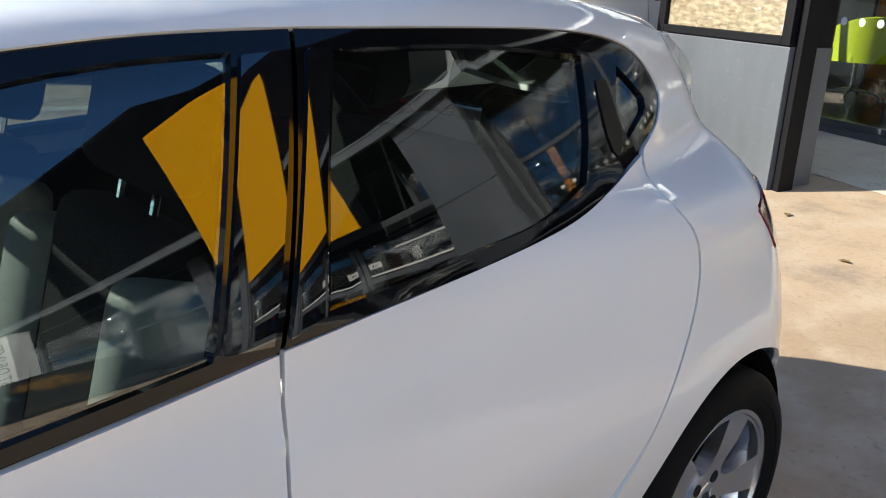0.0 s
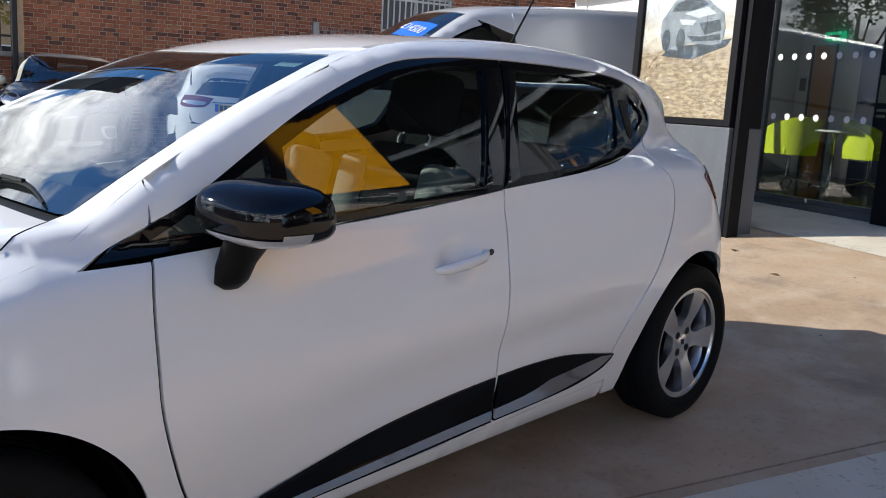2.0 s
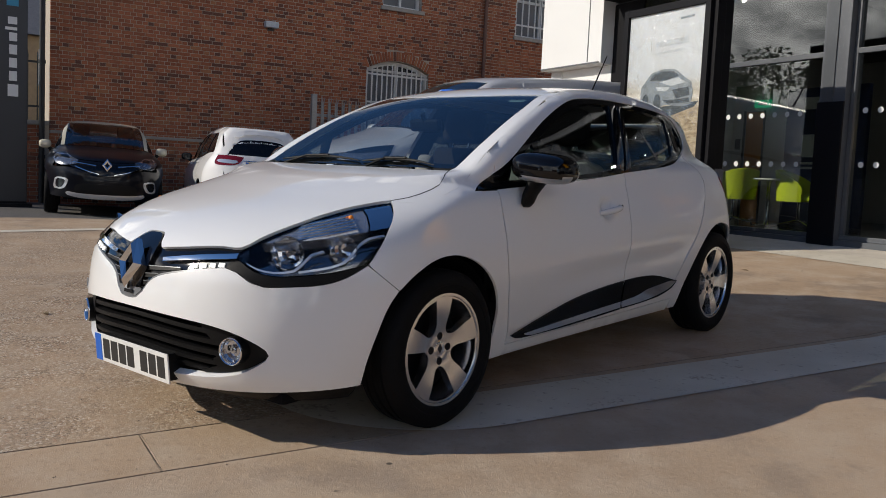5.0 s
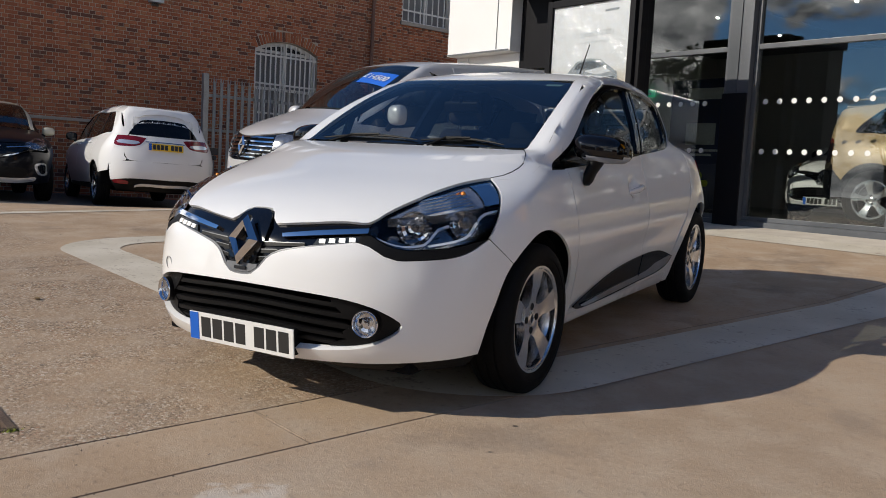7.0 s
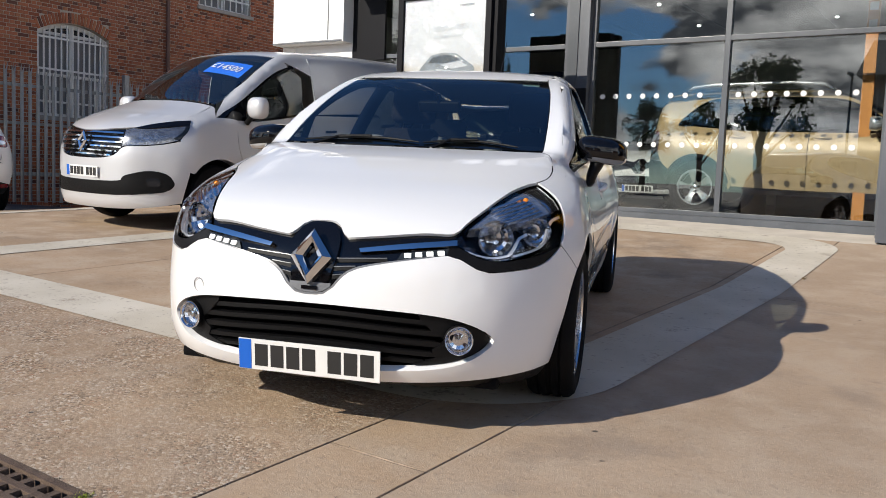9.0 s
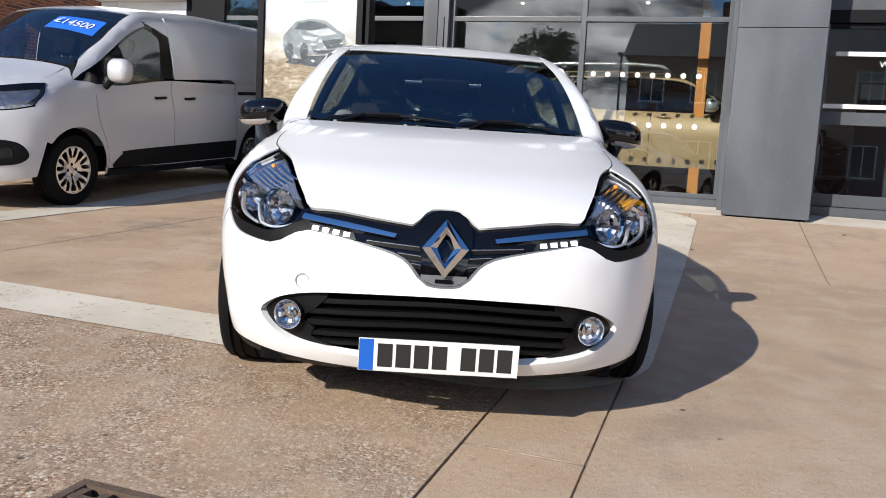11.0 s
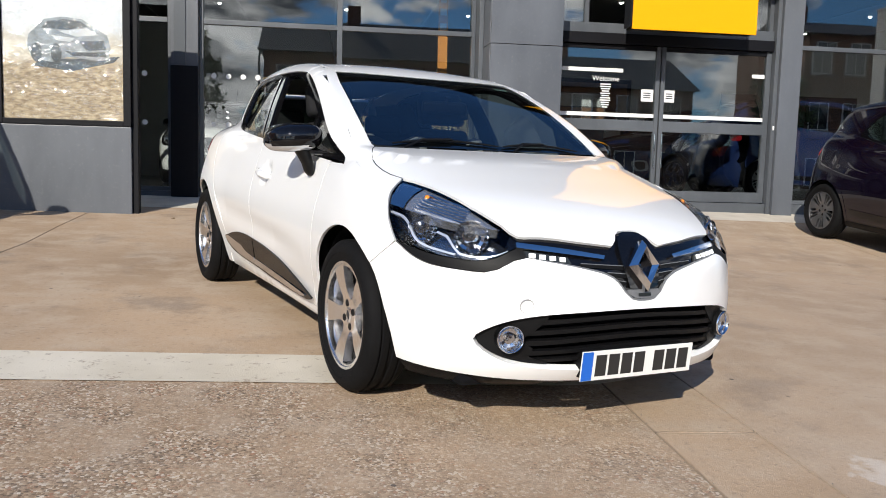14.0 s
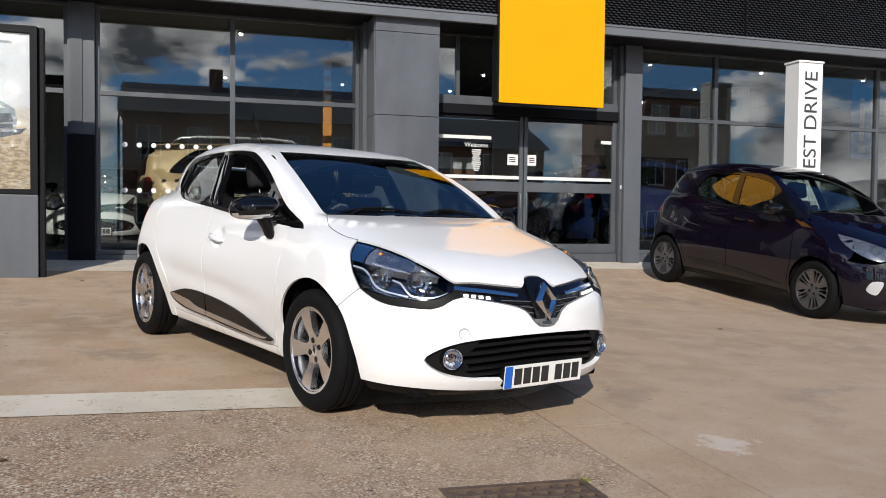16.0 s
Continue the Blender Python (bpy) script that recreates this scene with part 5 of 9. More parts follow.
half_upper = [(0, 0.758), (4, 0.754), (6.3, 0.738), (7.8, 0.718), (9.2, 0.708), (14, 0.712), (25, 0.727), (36, 0.735), (38.5, 0.70), (36, 0.655), (29, 0.640), (20, 0.620), (12, 0.594), (8.2, 0.566), (6, 0.530), (3.6, 0.505), (0, 0.50)]
grille = panel(hull, "upper_grille", "nose", both(half_upper), BLACK_GLOSS, clio, lift=-0.012, label="glossy black upper grille")
pod = [(0, 0.742), (3.6, 0.739), (5.6, 0.722), (6.6, 0.690), (6.4, 0.64), (5.4, 0.59), (4.6, 0.552), (0, 0.548)]
emblem_pod = panel(hull, "emblem_panel", "nose", both(pod), BLACK_GLOSS, grille, lift=0.0, deep=0.012, label="dark emblem panel")
SATIN_GREY = material("satin_grey_plastic", (0.16, 0.165, 0.175), 0.35, metal=0.2, grain=0.08, size=40)
for z, reach in ((0.566, 7.9), (0.594, 11.2), (0.622, 19.0)):
    for side_of in (lambda pts: pts, mirrored):
        slat = panel(hull, "grille_slat", "nose", side_of([(5.6, z + 0.007, 1), (reach, z + 0.009 + reach * 0.0004, 1), (reach + 0.2, z + reach * 0.0004, 1), (5.4, z - 0.006, 1)]), BLACK_PLASTIC, grille, lift=-0.006, deep=0.006, cell=0.03)
        panel(hull, "slat_edge", "nose", side_of([(5.6, z + 0.0095, 1), (reach, z + 0.0115 + reach * 0.0004, 1), (reach, z + 0.0090 + reach * 0.0004, 1), (5.6, z + 0.0070, 1)]), SATIN_GREY, slat, lift=-0.003, deep=0.004, cell=0.03)
v_edge = [(0, 0.503), (3.8, 0.509), (6.2, 0.534), (8.4, 0.571), (12, 0.599), (20, 0.624), (30.5, 0.646, 1), (30.5, 0.652, 1), (20, 0.631), (11.7, 0.607), (7.9, 0.577), (5.7, 0.540), (3.5, 0.517), (0, 0.511)]
panel(hull, "grille_edge", "nose", both(v_edge), SATIN_GREY, grille, lift=-0.003, deep=0.01, cell=0.02, label="satin grey edging")
panel(hull, "name_panel", "nose", both([(0, 0.546), (5.4, 0.546, 1), (5.3, 0.535), (3.3, 0.518), (0, 0.512)]), SATIN_GREY, grille, lift=-0.001, deep=0.008, cell=0.02, label="satin grey panel")
# the rhombus
m = Matrix.Translation((0.826, 0, 0.630)) @ Matrix.Rotation(radians(-17), 4, "Y") @ Matrix.Rotation(radians(90), 4, "Y") @ Matrix.Rotation(radians(90), 4, "Z")
bm = bmesh.new()
outer = [(0, 0.095), (0.075, 0.0), (0, -0.095), (-0.075, 0.0)]
middle = [(x * 0.66, y * 0.72) for x, y in outer]
inner = [(x * 0.36, y * 0.50) for x, y in outer]
levels = [(outer, -0.01), (outer, 0.010), (middle, 0.030), (inner, 0.016), (inner, -0.008)]
rows = [[bm.verts.new((x, y, h)) for x, y in line] for line, h in levels]
for a, b in zip(rows, rows[1:]):
    for k in range(4):
        bm.faces.new((a[k], a[(k + 1) % 4], b[(k + 1) % 4], b[k]))
bmesh.ops.transform(bm, matrix=m, verts=bm.verts)
part("emblem", bm, CHROME, grille, "chrome rhombus emblem")
bar = prism([(-0.028, -0.006), (0.028, -0.006), (0.028, 0.006), (-0.028, 0.006)], 0.003, Matrix.Translation((0.8455, 0, 0.528)) @ Matrix.Rotation(radians(82), 4, "Y") @ Matrix.Rotation(radians(90), 4, "Z"))
part("nameplate", bar, BLACK_GLOSS, emblem_pod)
LED = glow("daytime_led", (1.0, 1.0, 0.98), 0.75)
LAMP_BLACK = material("lamp_housing", (0.012, 0.014, 0.018), 0.12)
LAMP_CHROME = material("dark_chrome_lamp_inside", (0.20, 0.205, 0.215), 0.15, metal=0.95, grain=0.3, size=30)
LAMP_BOWL = material("faceted_lamp_bowl", (0.66, 0.67, 0.69), 0.10, metal=1.0)
LAMP_DARK = material("dark_lamp_inside", (0.05, 0.055, 0.055), 0.2, metal=0.5)
LAMP_GREY = material("lamp_inner_grey", (0.52, 0.53, 0.55), 0.20, metal=0.8, grain=0.25, size=26)
LAMP_SILVER = material("lamp_silver", (0.70, 0.72, 0.76), 0.22, metal=0.6)
AMBER = material("amber_bulb", (0.8, 0.25, 0.03), 0.2)
for s in (1, -1):
    side_of = (lambda pts: pts) if s > 0 else mirrored
    bar = panel(hull, "chrome_bar", "nose", side_of([(36.3, 0.700, 1), (24, 0.685), (12, 0.664, 1), (12.4, 0.652, 1), (24, 0.669), (36, 0.684, 1)]), CHROME, grille, lift=0.006, deep=0.02, cell=0.03, label="chrome bar")
    drl = panel(hull, "running_light", "nose", side_of([(34.3, 0.680, 1), (22.6, 0.660, 1), (21.4, 0.637, 1), (33.2, 0.651, 1)]), LAMP_DARK, grille, lift=-0.006, deep=0.012, cell=0.03, label="daytime running light")
    for k in range(4):
        a = 24.0 + 2.65 * k
        z = 0.6485 + 0.00135 * (a - 22)
        panel(hull, "led", "nose", side_of([(a - 0.80, z - 0.0070), (a + 0.78, z - 0.0062), (a + 0.84, z + 0.0080), (a - 0.76, z + 0.0070)]), LED, drl, lift=-0.001, deep=0.006, cell=0.02)
    # headlamp
    lamp = [(35.0, 0.694, 1), (36.2, 0.711), *[(q[0], q[1] - 0.002) for q in LAMP_EDGE[:0:-1]], (82.6, 0.880, 1), (78.0, 0.835), (73.1, 0.771), (67.3, 0.672, 1), (64.5, 0.664), (58.7, 0.648), (52.0, 0.639), (45.3, 0.636), (40.6, 0.651), (37.4, 0.678)]
    head = panel(hull, "headlight", "nose", side_of(lamp), LENS, clio, deep=0, label="clear headlight with dark housing")
    panel(hull, "housing", "nose", side_of(lamp), LAMP_CHROME, head, lift=-0.080, deep=-0.075)
    upper_lens = [(41.0, 0.746, 1), (57.5, 0.767), (66.9, 0.787), (69.5, 0.791, 1), (72.5, 0.863, 1), (61.9, 0.837), (54.2, 0.811), (48.4, 0.787)]
    top = panel(hull, "indicator", "nose", side_of(upper_lens), LAMP_GREY, head, lift=-0.014, deep=0.04, label="clear ribbed indicator strip")
    for k in range(6):
        z = 0.0085 * (k - 2.5)
        panel(hull, "rib", "nose", side_of([(51, 0.783 + z, 1), (58, 0.800 + z), (67, 0.821 + z, 1), (67, 0.8175 + z, 1), (58, 0.7965 + z), (51, 0.7795 + z, 1)]), CHROME, top, lift=-0.007, deep=0.012, cell=0.03)
    panel(hull, "end_mirror", "nose", side_of([(69.9, 0.792, 1), (75.6, 0.802, 1), (82.0, 0.878, 1), (73.0, 0.864, 1)]), CHROME, top, lift=-0.010, deep=0.02, cell=0.03)
    at = hull.lay("nose", side_of([(66.5, 0.827)]))[0]
    bulb = bmesh.new()
    bmesh.ops.create_uvsphere(bulb, u_segments=10, v_segments=8, radius=0.010, matrix=Matrix.Translation(Vector(at) - Vector((0.012, 0.014 * s, 0.002))))
    part("bulb", bulb, AMBER, top, smooth=180)
    for line in ([(36.9, 0.692), (40.5, 0.666), (44.8, 0.653), (49.8, 0.660), (51.5, 0.681), (53.9, 0.718), (57.0, 0.731)], [(50.8, 0.654), (58.8, 0.672), (62.7, 0.697), (66.1, 0.750), (69.1, 0.774), (73.6, 0.784)]):
        swoosh = [(*line[0], 1), *line[1:-1], (*line[-1], 1)] + [(q[0] + 0.35, q[1] - 0.0075, *((1,) if q in (line[0], line[-1]) else ())) for q in line[::-1]]
        panel(hull, "light_guide", "nose", side_of(swoosh), LAMP_SILVER, head, lift=-0.020, deep=0.012, cell=0.02)
    for a, z, r in ((47.6, 0.704, 0.064), (61.0, 0.718, 0.054)):
        at = Vector(hull.lay("nose", side_of([(a, z)]))[0])
        aim = Matrix.Translation(at + Vector((-0.080, -0.045 * s, 0))) @ Matrix.Rotation(radians(24 * s), 4, "Z")
        bowl = part("reflector", spin([(0.052, r), (0.042, r * 0.99), (0.034, r * 0.90), (0.022, r * 0.80), (0.015, r * 0.62), (0.005, r * 0.46), (0.0, r * 0.18)], 18, "x", m=aim), LAMP_BOWL, head, "chrome bowl reflector", smooth=8)
        part("bulb_shield", spin([(0.0, r * 0.15), (0.030, r * 0.14), (0.036, r * 0.10), (0.037, 0.0)], 12, "x", m=aim), LAMP_CHROME, bowl, smooth=50)
    crescent = [(33.1, 0.655, 1), (36.3, 0.644), (39.9, 0.612), (43, 0.599), (50, 0.601), (57, 0.608), (62.4, 0.631), (67.2, 0.669, 1), (64.5, 0.661), (58.7, 0.645), (52.0, 0.636), (45.3, 0.633), (40.6, 0.648), (37.4, 0.674), (34.8, 0.692, 1)]
    panel(hull, "lamp_surround", "nose", side_of(crescent), BLACK_PLASTIC, clio, lift=-0.004)
    # fog lamp and its bezel in the corner of the mouth
    corner = [(26.5, 0.452), (32, 0.448), (40, 0.410), (44.2, 0.36), (40, 0.308), (33, 0.276), (26, 0.268), (31, 0.30), (30, 0.33), (33, 0.36), (30, 0.395)]
    fog = panel(hull, "fog_lamp", "nose", side_of(corner), BLACK_PLASTIC, bumper, lift=-0.022, deep=0.02, label="round fog lamp in a black bezel")
    aim = Matrix.Translation((0.752, 0.505 * s, 0.370)) @ Matrix.Rotation(radians(16 * s), 4, "Z")
    part("bezel", spin([(-0.07, 0.0505), (0.001, 0.0505), (0.001, 0.044)], 32, "x", m=aim), BLACK_PLASTIC, fog, smooth=40)
    part("ring", spin([(0.0, 0.0495), (0.004, 0.049), (0.007, 0.0465), (0.004, 0.043), (-0.01, 0.041)], 32, "x", m=aim), CHROME, fog, "chrome ring", smooth=50)
    part("lens", spin([(-0.012, 0.041), (-0.002, 0.028), (0.001, 0.0)], 24, "x", m=aim), LENS, fog, smooth=60)
    part("reflector", spin([(-0.010, 0.041), (-0.018, 0.034), (-0.022, 0.022), (-0.020, 0.012), (-0.010, 0.010), (-0.008, 0)], 14, "x", m=aim), LAMP_BOWL, fog, smooth=8)
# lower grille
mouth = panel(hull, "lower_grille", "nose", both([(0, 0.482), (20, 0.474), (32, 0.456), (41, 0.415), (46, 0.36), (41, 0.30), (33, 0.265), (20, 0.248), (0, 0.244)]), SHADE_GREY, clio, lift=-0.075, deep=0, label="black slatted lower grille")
for k, z in enumerate((0.440, 0.402, 0.364, 0.326, 0.290)):
    w = (31.5, 32, 32, 31, 29)[k]
    wave = lambda a, o: z + o + 0.006 * math.cos(radians(a * 5.2)) - 0.006 * (abs(a) / 32) ** 2 * 2
    upper = [(a, wave(a, 0.009)) for a in (0, 6, 12, 18, 24, w)]
    lower = [(a, wave(a, -0.007)) for a in (w + 0.6, 24, 18, 12, 6, 0)]
    panel(hull, "slat", "nose", both(upper + lower), BLACK_PLASTIC, mouth, lift=-0.026, deep=0.04, cell=0.03)
half_lip = [(0, 0.2), (22, 0.204), (49, 0.218), (66, 0.228, 1), (64, 0.18, 1), (40, 0.172), (0, 0.168)]
panel(hull, "lip", "nose", both(half_lip), BLACK_PLASTIC, clio, lift=-0.006, deep=0.03, label="black bumper lip")
# number plate with plain bars
PLATE_WHITE = material("plate_white", (0.75, 0.75, 0.73), 0.35)
PLATE_BLUE = material("plate_blue", (0.01, 0.12, 0.55), 0.35)
INK = material("plate_black", (0.02, 0.02, 0.02), 0.5)


def number_plate(parent, m, blue=True, back=PLATE_WHITE):
    """A plate whose characters are plain bars; it looks along +x of m."""
    flat = m @ Matrix.Rotation(radians(90), 4, "Y") @ Matrix.Rotation(radians(90), 4, "Z")
    plate = part("number_plate", prism([(-0.26, -0.0555), (0.26, -0.0555), (0.26, 0.0555), (-0.26, 0.0555)], 0.006, flat, bevel=0.003), back, parent, "number plate with dark bars")
    if blue:
        part("blue_band", prism([(-0.258, -0.053), (-0.212, -0.053), (-0.212, 0.053), (-0.258, 0.053)], 0.0072, flat), PLATE_BLUE, plate)
    for k in range(7):
        x = -0.198 + 0.059 * k + (0.034 if k > 3 else 0)
        part("bar", prism([(x, -0.0395), (x + 0.048, -0.0395), (x + 0.048, 0.0395), (x, 0.0395)], 0.0072, flat), INK, plate)
    return plate


number_plate(clio, Matrix.Translation((0.838, 0, 0.275)) @ Matrix.Rotation(radians(4), 4, "Y"))
part("plate_holder", box(0.76, 0.838, -0.24, 0.24, 0.225, 0.325), BLACK_PLASTIC, clio)

# rear end
RED_LENS = material("red_lens", (0.17, 0.006, 0.010), 0.10, coat=0.6)
half_rear = [(0, 0.60), (40, 0.60), (60, 0.56), (66, 0.50, 1), (64, 0.20, 1), (0, 0.2)]
panel(hull, "rear_bumper", "tail", both(half_rear), WHITE_PAINT, clio)
half_gate = [(0, 0.98), (40, 0.98), (50, 0.985, 1), (52, 0.86, 1), (62, 0.84, 1), (62, 0.57), (40, 0.605), (0, 0.605)]
panel(hull, "tailgate", "tail", both(half_gate), WHITE_PAINT, clio)
half_back = [(0, 1.27), (40, 1.25), (50, 1.2), (52, 1.005), (40, 0.985), (0, 0.985)]
panel(hull, "rear_window", "tail", both(half_back), CAR_GLASS, clio, deep=0)
for s, view in ((1, "left"), (-1, "right")):
    panel(hull, "tail_light", view, [(-2.735, 0.955, 1), (-2.83, 0.99), (-2.90, 0.99, 1), (-2.98, 0.90), (-2.93, 0.85), (-2.80, 0.865, 1)], RED_LENS, clio, lift=0.004, deep=0.02, label="red tail light")
    panel(hull, "bumper_corner", view, [(-2.795, 0.86, 1), (-2.90, 0.85), (-3.05, 0.85, 1), (-3.1, 0.5), (-3.05, 0.22, 1), (-2.93, 0.22, 1), (-2.94, 0.42), (-2.915, 0.515, 1), (-2.865, 0.62)], WHITE_PAINT, clio)
spoiler = panel(hull, "roof_spoiler", "top", both_top([(-2.86, 0.0), (-2.85, 0.25), (-2.815, 0.41, 1), (-2.93, 0.38, 1), (-2.975, 0.2), (-2.985, 0)]), WHITE_PAINT, clio, lift=0.006, deep=0.03)

# cabin
HEADLINER = material("grey_headlining", (0.22, 0.22, 0.21), 0.9, grain=0.1)
DASH = material("dark_dashboard", (0.02, 0.02, 0.022), 0.6, grain=0.2, size=40, bump=0.1, fine=600)
panel(hull, "headlining", "top", both_top([(-1.12, 0.0), (-1.2, 0.40), (-2.0, 0.43), (-2.7, 0.36), (-2.75, 0.0)]), HEADLINER, clio, lift=-0.045, deep=0, cell=0.1)
for view in ("left", "right"):
    panel(hull, "door_card", view, [(-0.42, 0.92, 1), (-0.42, 0.25, 1), (-2.3, 0.25, 1), (-2.55, 1.06, 1), (-2.06, 1.015), (-1.2, 0.955)], DASH, clio, lift=-0.085, deep=0, cell=0.12)
    panel(hull, "pillar_lining", view, [(-2.30, 1.10, 1), (-2.33, 1.30, 1), (-2.75, 1.28, 1), (-2.85, 1.0, 1), (-2.45, 1.06)], DASH, clio, lift=-0.06, deep=0, cell=0.12)
part("cabin_floor", box(-2.95, -0.35, -0.70, 0.70, 0.20, 0.26), SHADE_GREY, clio)
part("bulkhead", box(-0.42, -0.37, -0.70, 0.70, 0.24, 0.95), SHADE_GREY, clio)
part("engine", box(-0.40, 0.60, -0.45, 0.45, 0.25, 0.62, 0.05), SHADE_GREY, clio)
dash = bmesh.new()
line = [(-0.40, 0.96), (-0.55, 0.955), (-0.68, 0.945), (-0.78, 0.90), (-0.82, 0.82), (-0.78, 0.62), (-0.60, 0.50), (-0.42, 0.48)]
prism(line, 1.40, Matrix.Translation((0, 0.70, 0)) @ Matrix.Rotation(radians(90), 4, "X"), bm=dash)
dashboard = part("dashboard", dash, DASH, clio, smooth=40)
hood_bm = spin([(-0.17, 0.02), (-0.16, 0.075), (0.0, 0.09), (0.16, 0.075), (0.17, 0.02)], 16, "y", m=Matrix.Translation((-0.70, -0.36, 0.93)))
part("instrument_cowl", hood_bm, DASH, dashboard, smooth=60)
wheel_m = Matrix.Translation((-0.90, -0.36, 0.86)) @ Matrix.Rotation(radians(-24), 4, "Y")
bm = bmesh.new()
rings = []
for k in range(36):
    a = 6.2832 * k / 36
    c = Vector((0, 0.185 * math.cos(a), 0.185 * math.sin(a)))
    out = c.normalized()
    rings.append([bm.verts.new(wheel_m @ (c + out * (0.016 * math.cos(6.2832 * j / 8)) + Vector((0.016 * math.sin(6.2832 * j / 8), 0, 0)))) for j in range(8)])
for k in range(36):
    for j in range(8):
        a, b = rings[k], rings[(k + 1) % 36]
        bm.faces.new((a[j], a[(j + 1) % 8], b[(j + 1) % 8], b[j]))
steer = part("steering_wheel", bm, BLACK_PLASTIC, clio, smooth=180)
bm = spin([(-0.02, 0.065), (0.012, 0.06), (0.02, 0.04), (0.022, 0)], 20, "x", m=wheel_m @ Matrix.Rotation(radians(180), 4, "Z"))
for y0, z0, y1, z1 in ((0, 0, 0.18, 0.0), (0, 0, -0.18, 0.0), (0, 0, 0.0, -0.18)):
    tube([wheel_m @ Vector((0.01, y0, z0)), wheel_m @ Vector((0, y1, z1))], 0.02, 8, bm=bm)
part("hub", bm, BLACK_PLASTIC, steer, smooth=50)


def cushion(size, m, round_by=0.05):
    bm = bmesh.new()
    bmesh.ops.create_cube(bm, size=1, matrix=Matrix.Diagonal((*size, 1)))
    bmesh.ops.bevel(bm, geom=list(bm.edges), offset=round_by, segments=3, profile=0.6, affect="EDGES")
    bmesh.ops.transform(bm, matrix=m, verts=bm.verts)
    return bm


def car_seat(parent, x, y, z=0.26, light=True):
    base = part("seat", cushion((0.50, 0.50, 0.16), pose(x + 0.22, y, z + 0.22, 0, 4, 0), 0.06), SEAT_DARK, parent, "dark cloth seat, light side bolsters", smooth=60)
    tilt = pose(x - 0.06, y, z + 0.54, 0, -16, 0)
    part("backrest", cushion((0.13, 0.34, 0.60), tilt, 0.05), SEAT_DARK, base, smooth=60)
    for s in (1, -1):
        part("bolster", cushion((0.17, 0.11, 0.52), tilt @ pose(0.02, s * 0.205, -0.02, 0, 0, -14 * s), 0.045), SEAT_LIGHT if light else SEAT_DARK, base, "light grey side bolster", smooth=60)
    part("headrest", cushion((0.11, 0.27, 0.20), tilt @ pose(0.0, 0, 0.44), 0.045), SEAT_DARK, base, smooth=60)
    for s in (1, -1):
        part("post", tube([tilt @ Vector((0, 0.06 * s, 0.28)), tilt @ Vector((0, 0.06 * s, 0.38))], 0.007, 6), CHROME, base)


for y in (0.36, -0.36):
    car_seat(clio, -1.38, y)
part("rear_seat", cushion((0.48, 1.16, 0.16), pose(-2.02, 0, 0.50, 0, 5, 0), 0.06), SEAT_DARK, clio, smooth=60)
part("rear_backrest", cushion((0.14, 1.16, 0.56), pose(-2.32, 0, 0.78, 0, -18, 0), 0.05), SEAT_DARK, clio, smooth=60)
for y in (0.36, -0.36):
    part("rear_headrest", cushion((0.09, 0.26, 0.15), pose(-2.42, y, 1.10, 0, -10, 0), 0.04), SEAT_DARK, clio, smooth=60)
part("parcel_shelf", box(-2.92, -2.45, -0.55, 0.55, 0.94, 0.96), DASH, clio)
inner_mirror = part("interior_mirror", cushion((0.035, 0.24, 0.062), pose(-0.80, 0.0, 1.205, 0, 14, -12), 0.015), BLACK_PLASTIC, clio, smooth=60)
part("mirror_glass", box(-0.822, -0.819, -0.108, 0.108, 1.178, 1.228), CHROME, inner_mirror)
part("stem", tube([(-0.79, 0, 1.22), (-0.77, 0, 1.262)], 0.012, 8), BLACK_PLASTIC, inner_mirror)
for y0, y1 in ((-0.52, 0.04), (0.06, 0.50)):
    pts = hull.lay("top", [(-0.300 - 0.030 * math.sin(math.pi * k / 7), y0 + (y1 - y0) * k / 7) for k in range(8)])
    nor = hull.normal(pts)
    wiper = part("wiper", tube([Vector(p) + Vector(n) * 0.008 for p, n in zip(pts, nor)], [0.003, 0.006, 0.007, 0.007, 0.007, 0.006, 0.005, 0.003], 6), BLACK_PLASTIC, clio)
    arm = [Vector(pts[4]) + Vector(nor[4]) * 0.016, Vector(pts[2]) + Vector(nor[2]) * 0.015, Vector(hull.lay("top", [(-0.268, y0 + 0.05)])[0])]
    part("wiper_arm", tube(arm, 0.006, 6), BLACK_PLASTIC, wiper)
STICKER = material("green_white_sticker", (0.45, 0.62, 0.52), 0.5)
panel(hull, "permit_sticker", "top", [(-0.95, 0.40, 1), (-0.96, 0.485, 1), (-1.01, 0.48, 1), (-1.0, 0.395, 1)], STICKER, screen, lift=-0.008, deep=0, cell=0.03, label="pale green paper sticker")
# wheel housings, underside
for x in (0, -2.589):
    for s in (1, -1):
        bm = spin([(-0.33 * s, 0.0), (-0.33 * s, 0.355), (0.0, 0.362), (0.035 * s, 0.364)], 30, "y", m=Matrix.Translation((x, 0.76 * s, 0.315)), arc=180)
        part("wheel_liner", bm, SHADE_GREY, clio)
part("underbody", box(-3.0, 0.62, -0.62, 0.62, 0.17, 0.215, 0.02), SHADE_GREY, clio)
wheels_for(clio, 0.312, 0.216, 0.195, 0.753, (0, -2.589), spokes=5, windows=FIVE_SPOKE, face=0.80, tyre_mat=RUBBER, alloy=ALLOY, nuts=4)


# ---- the other vehicles: one builder, a table for each ----
HEAD_MIX = material("headlamp_inside", (0.26, 0.27, 0.29), 0.15, metal=0.75, grain=0.75, size=22)

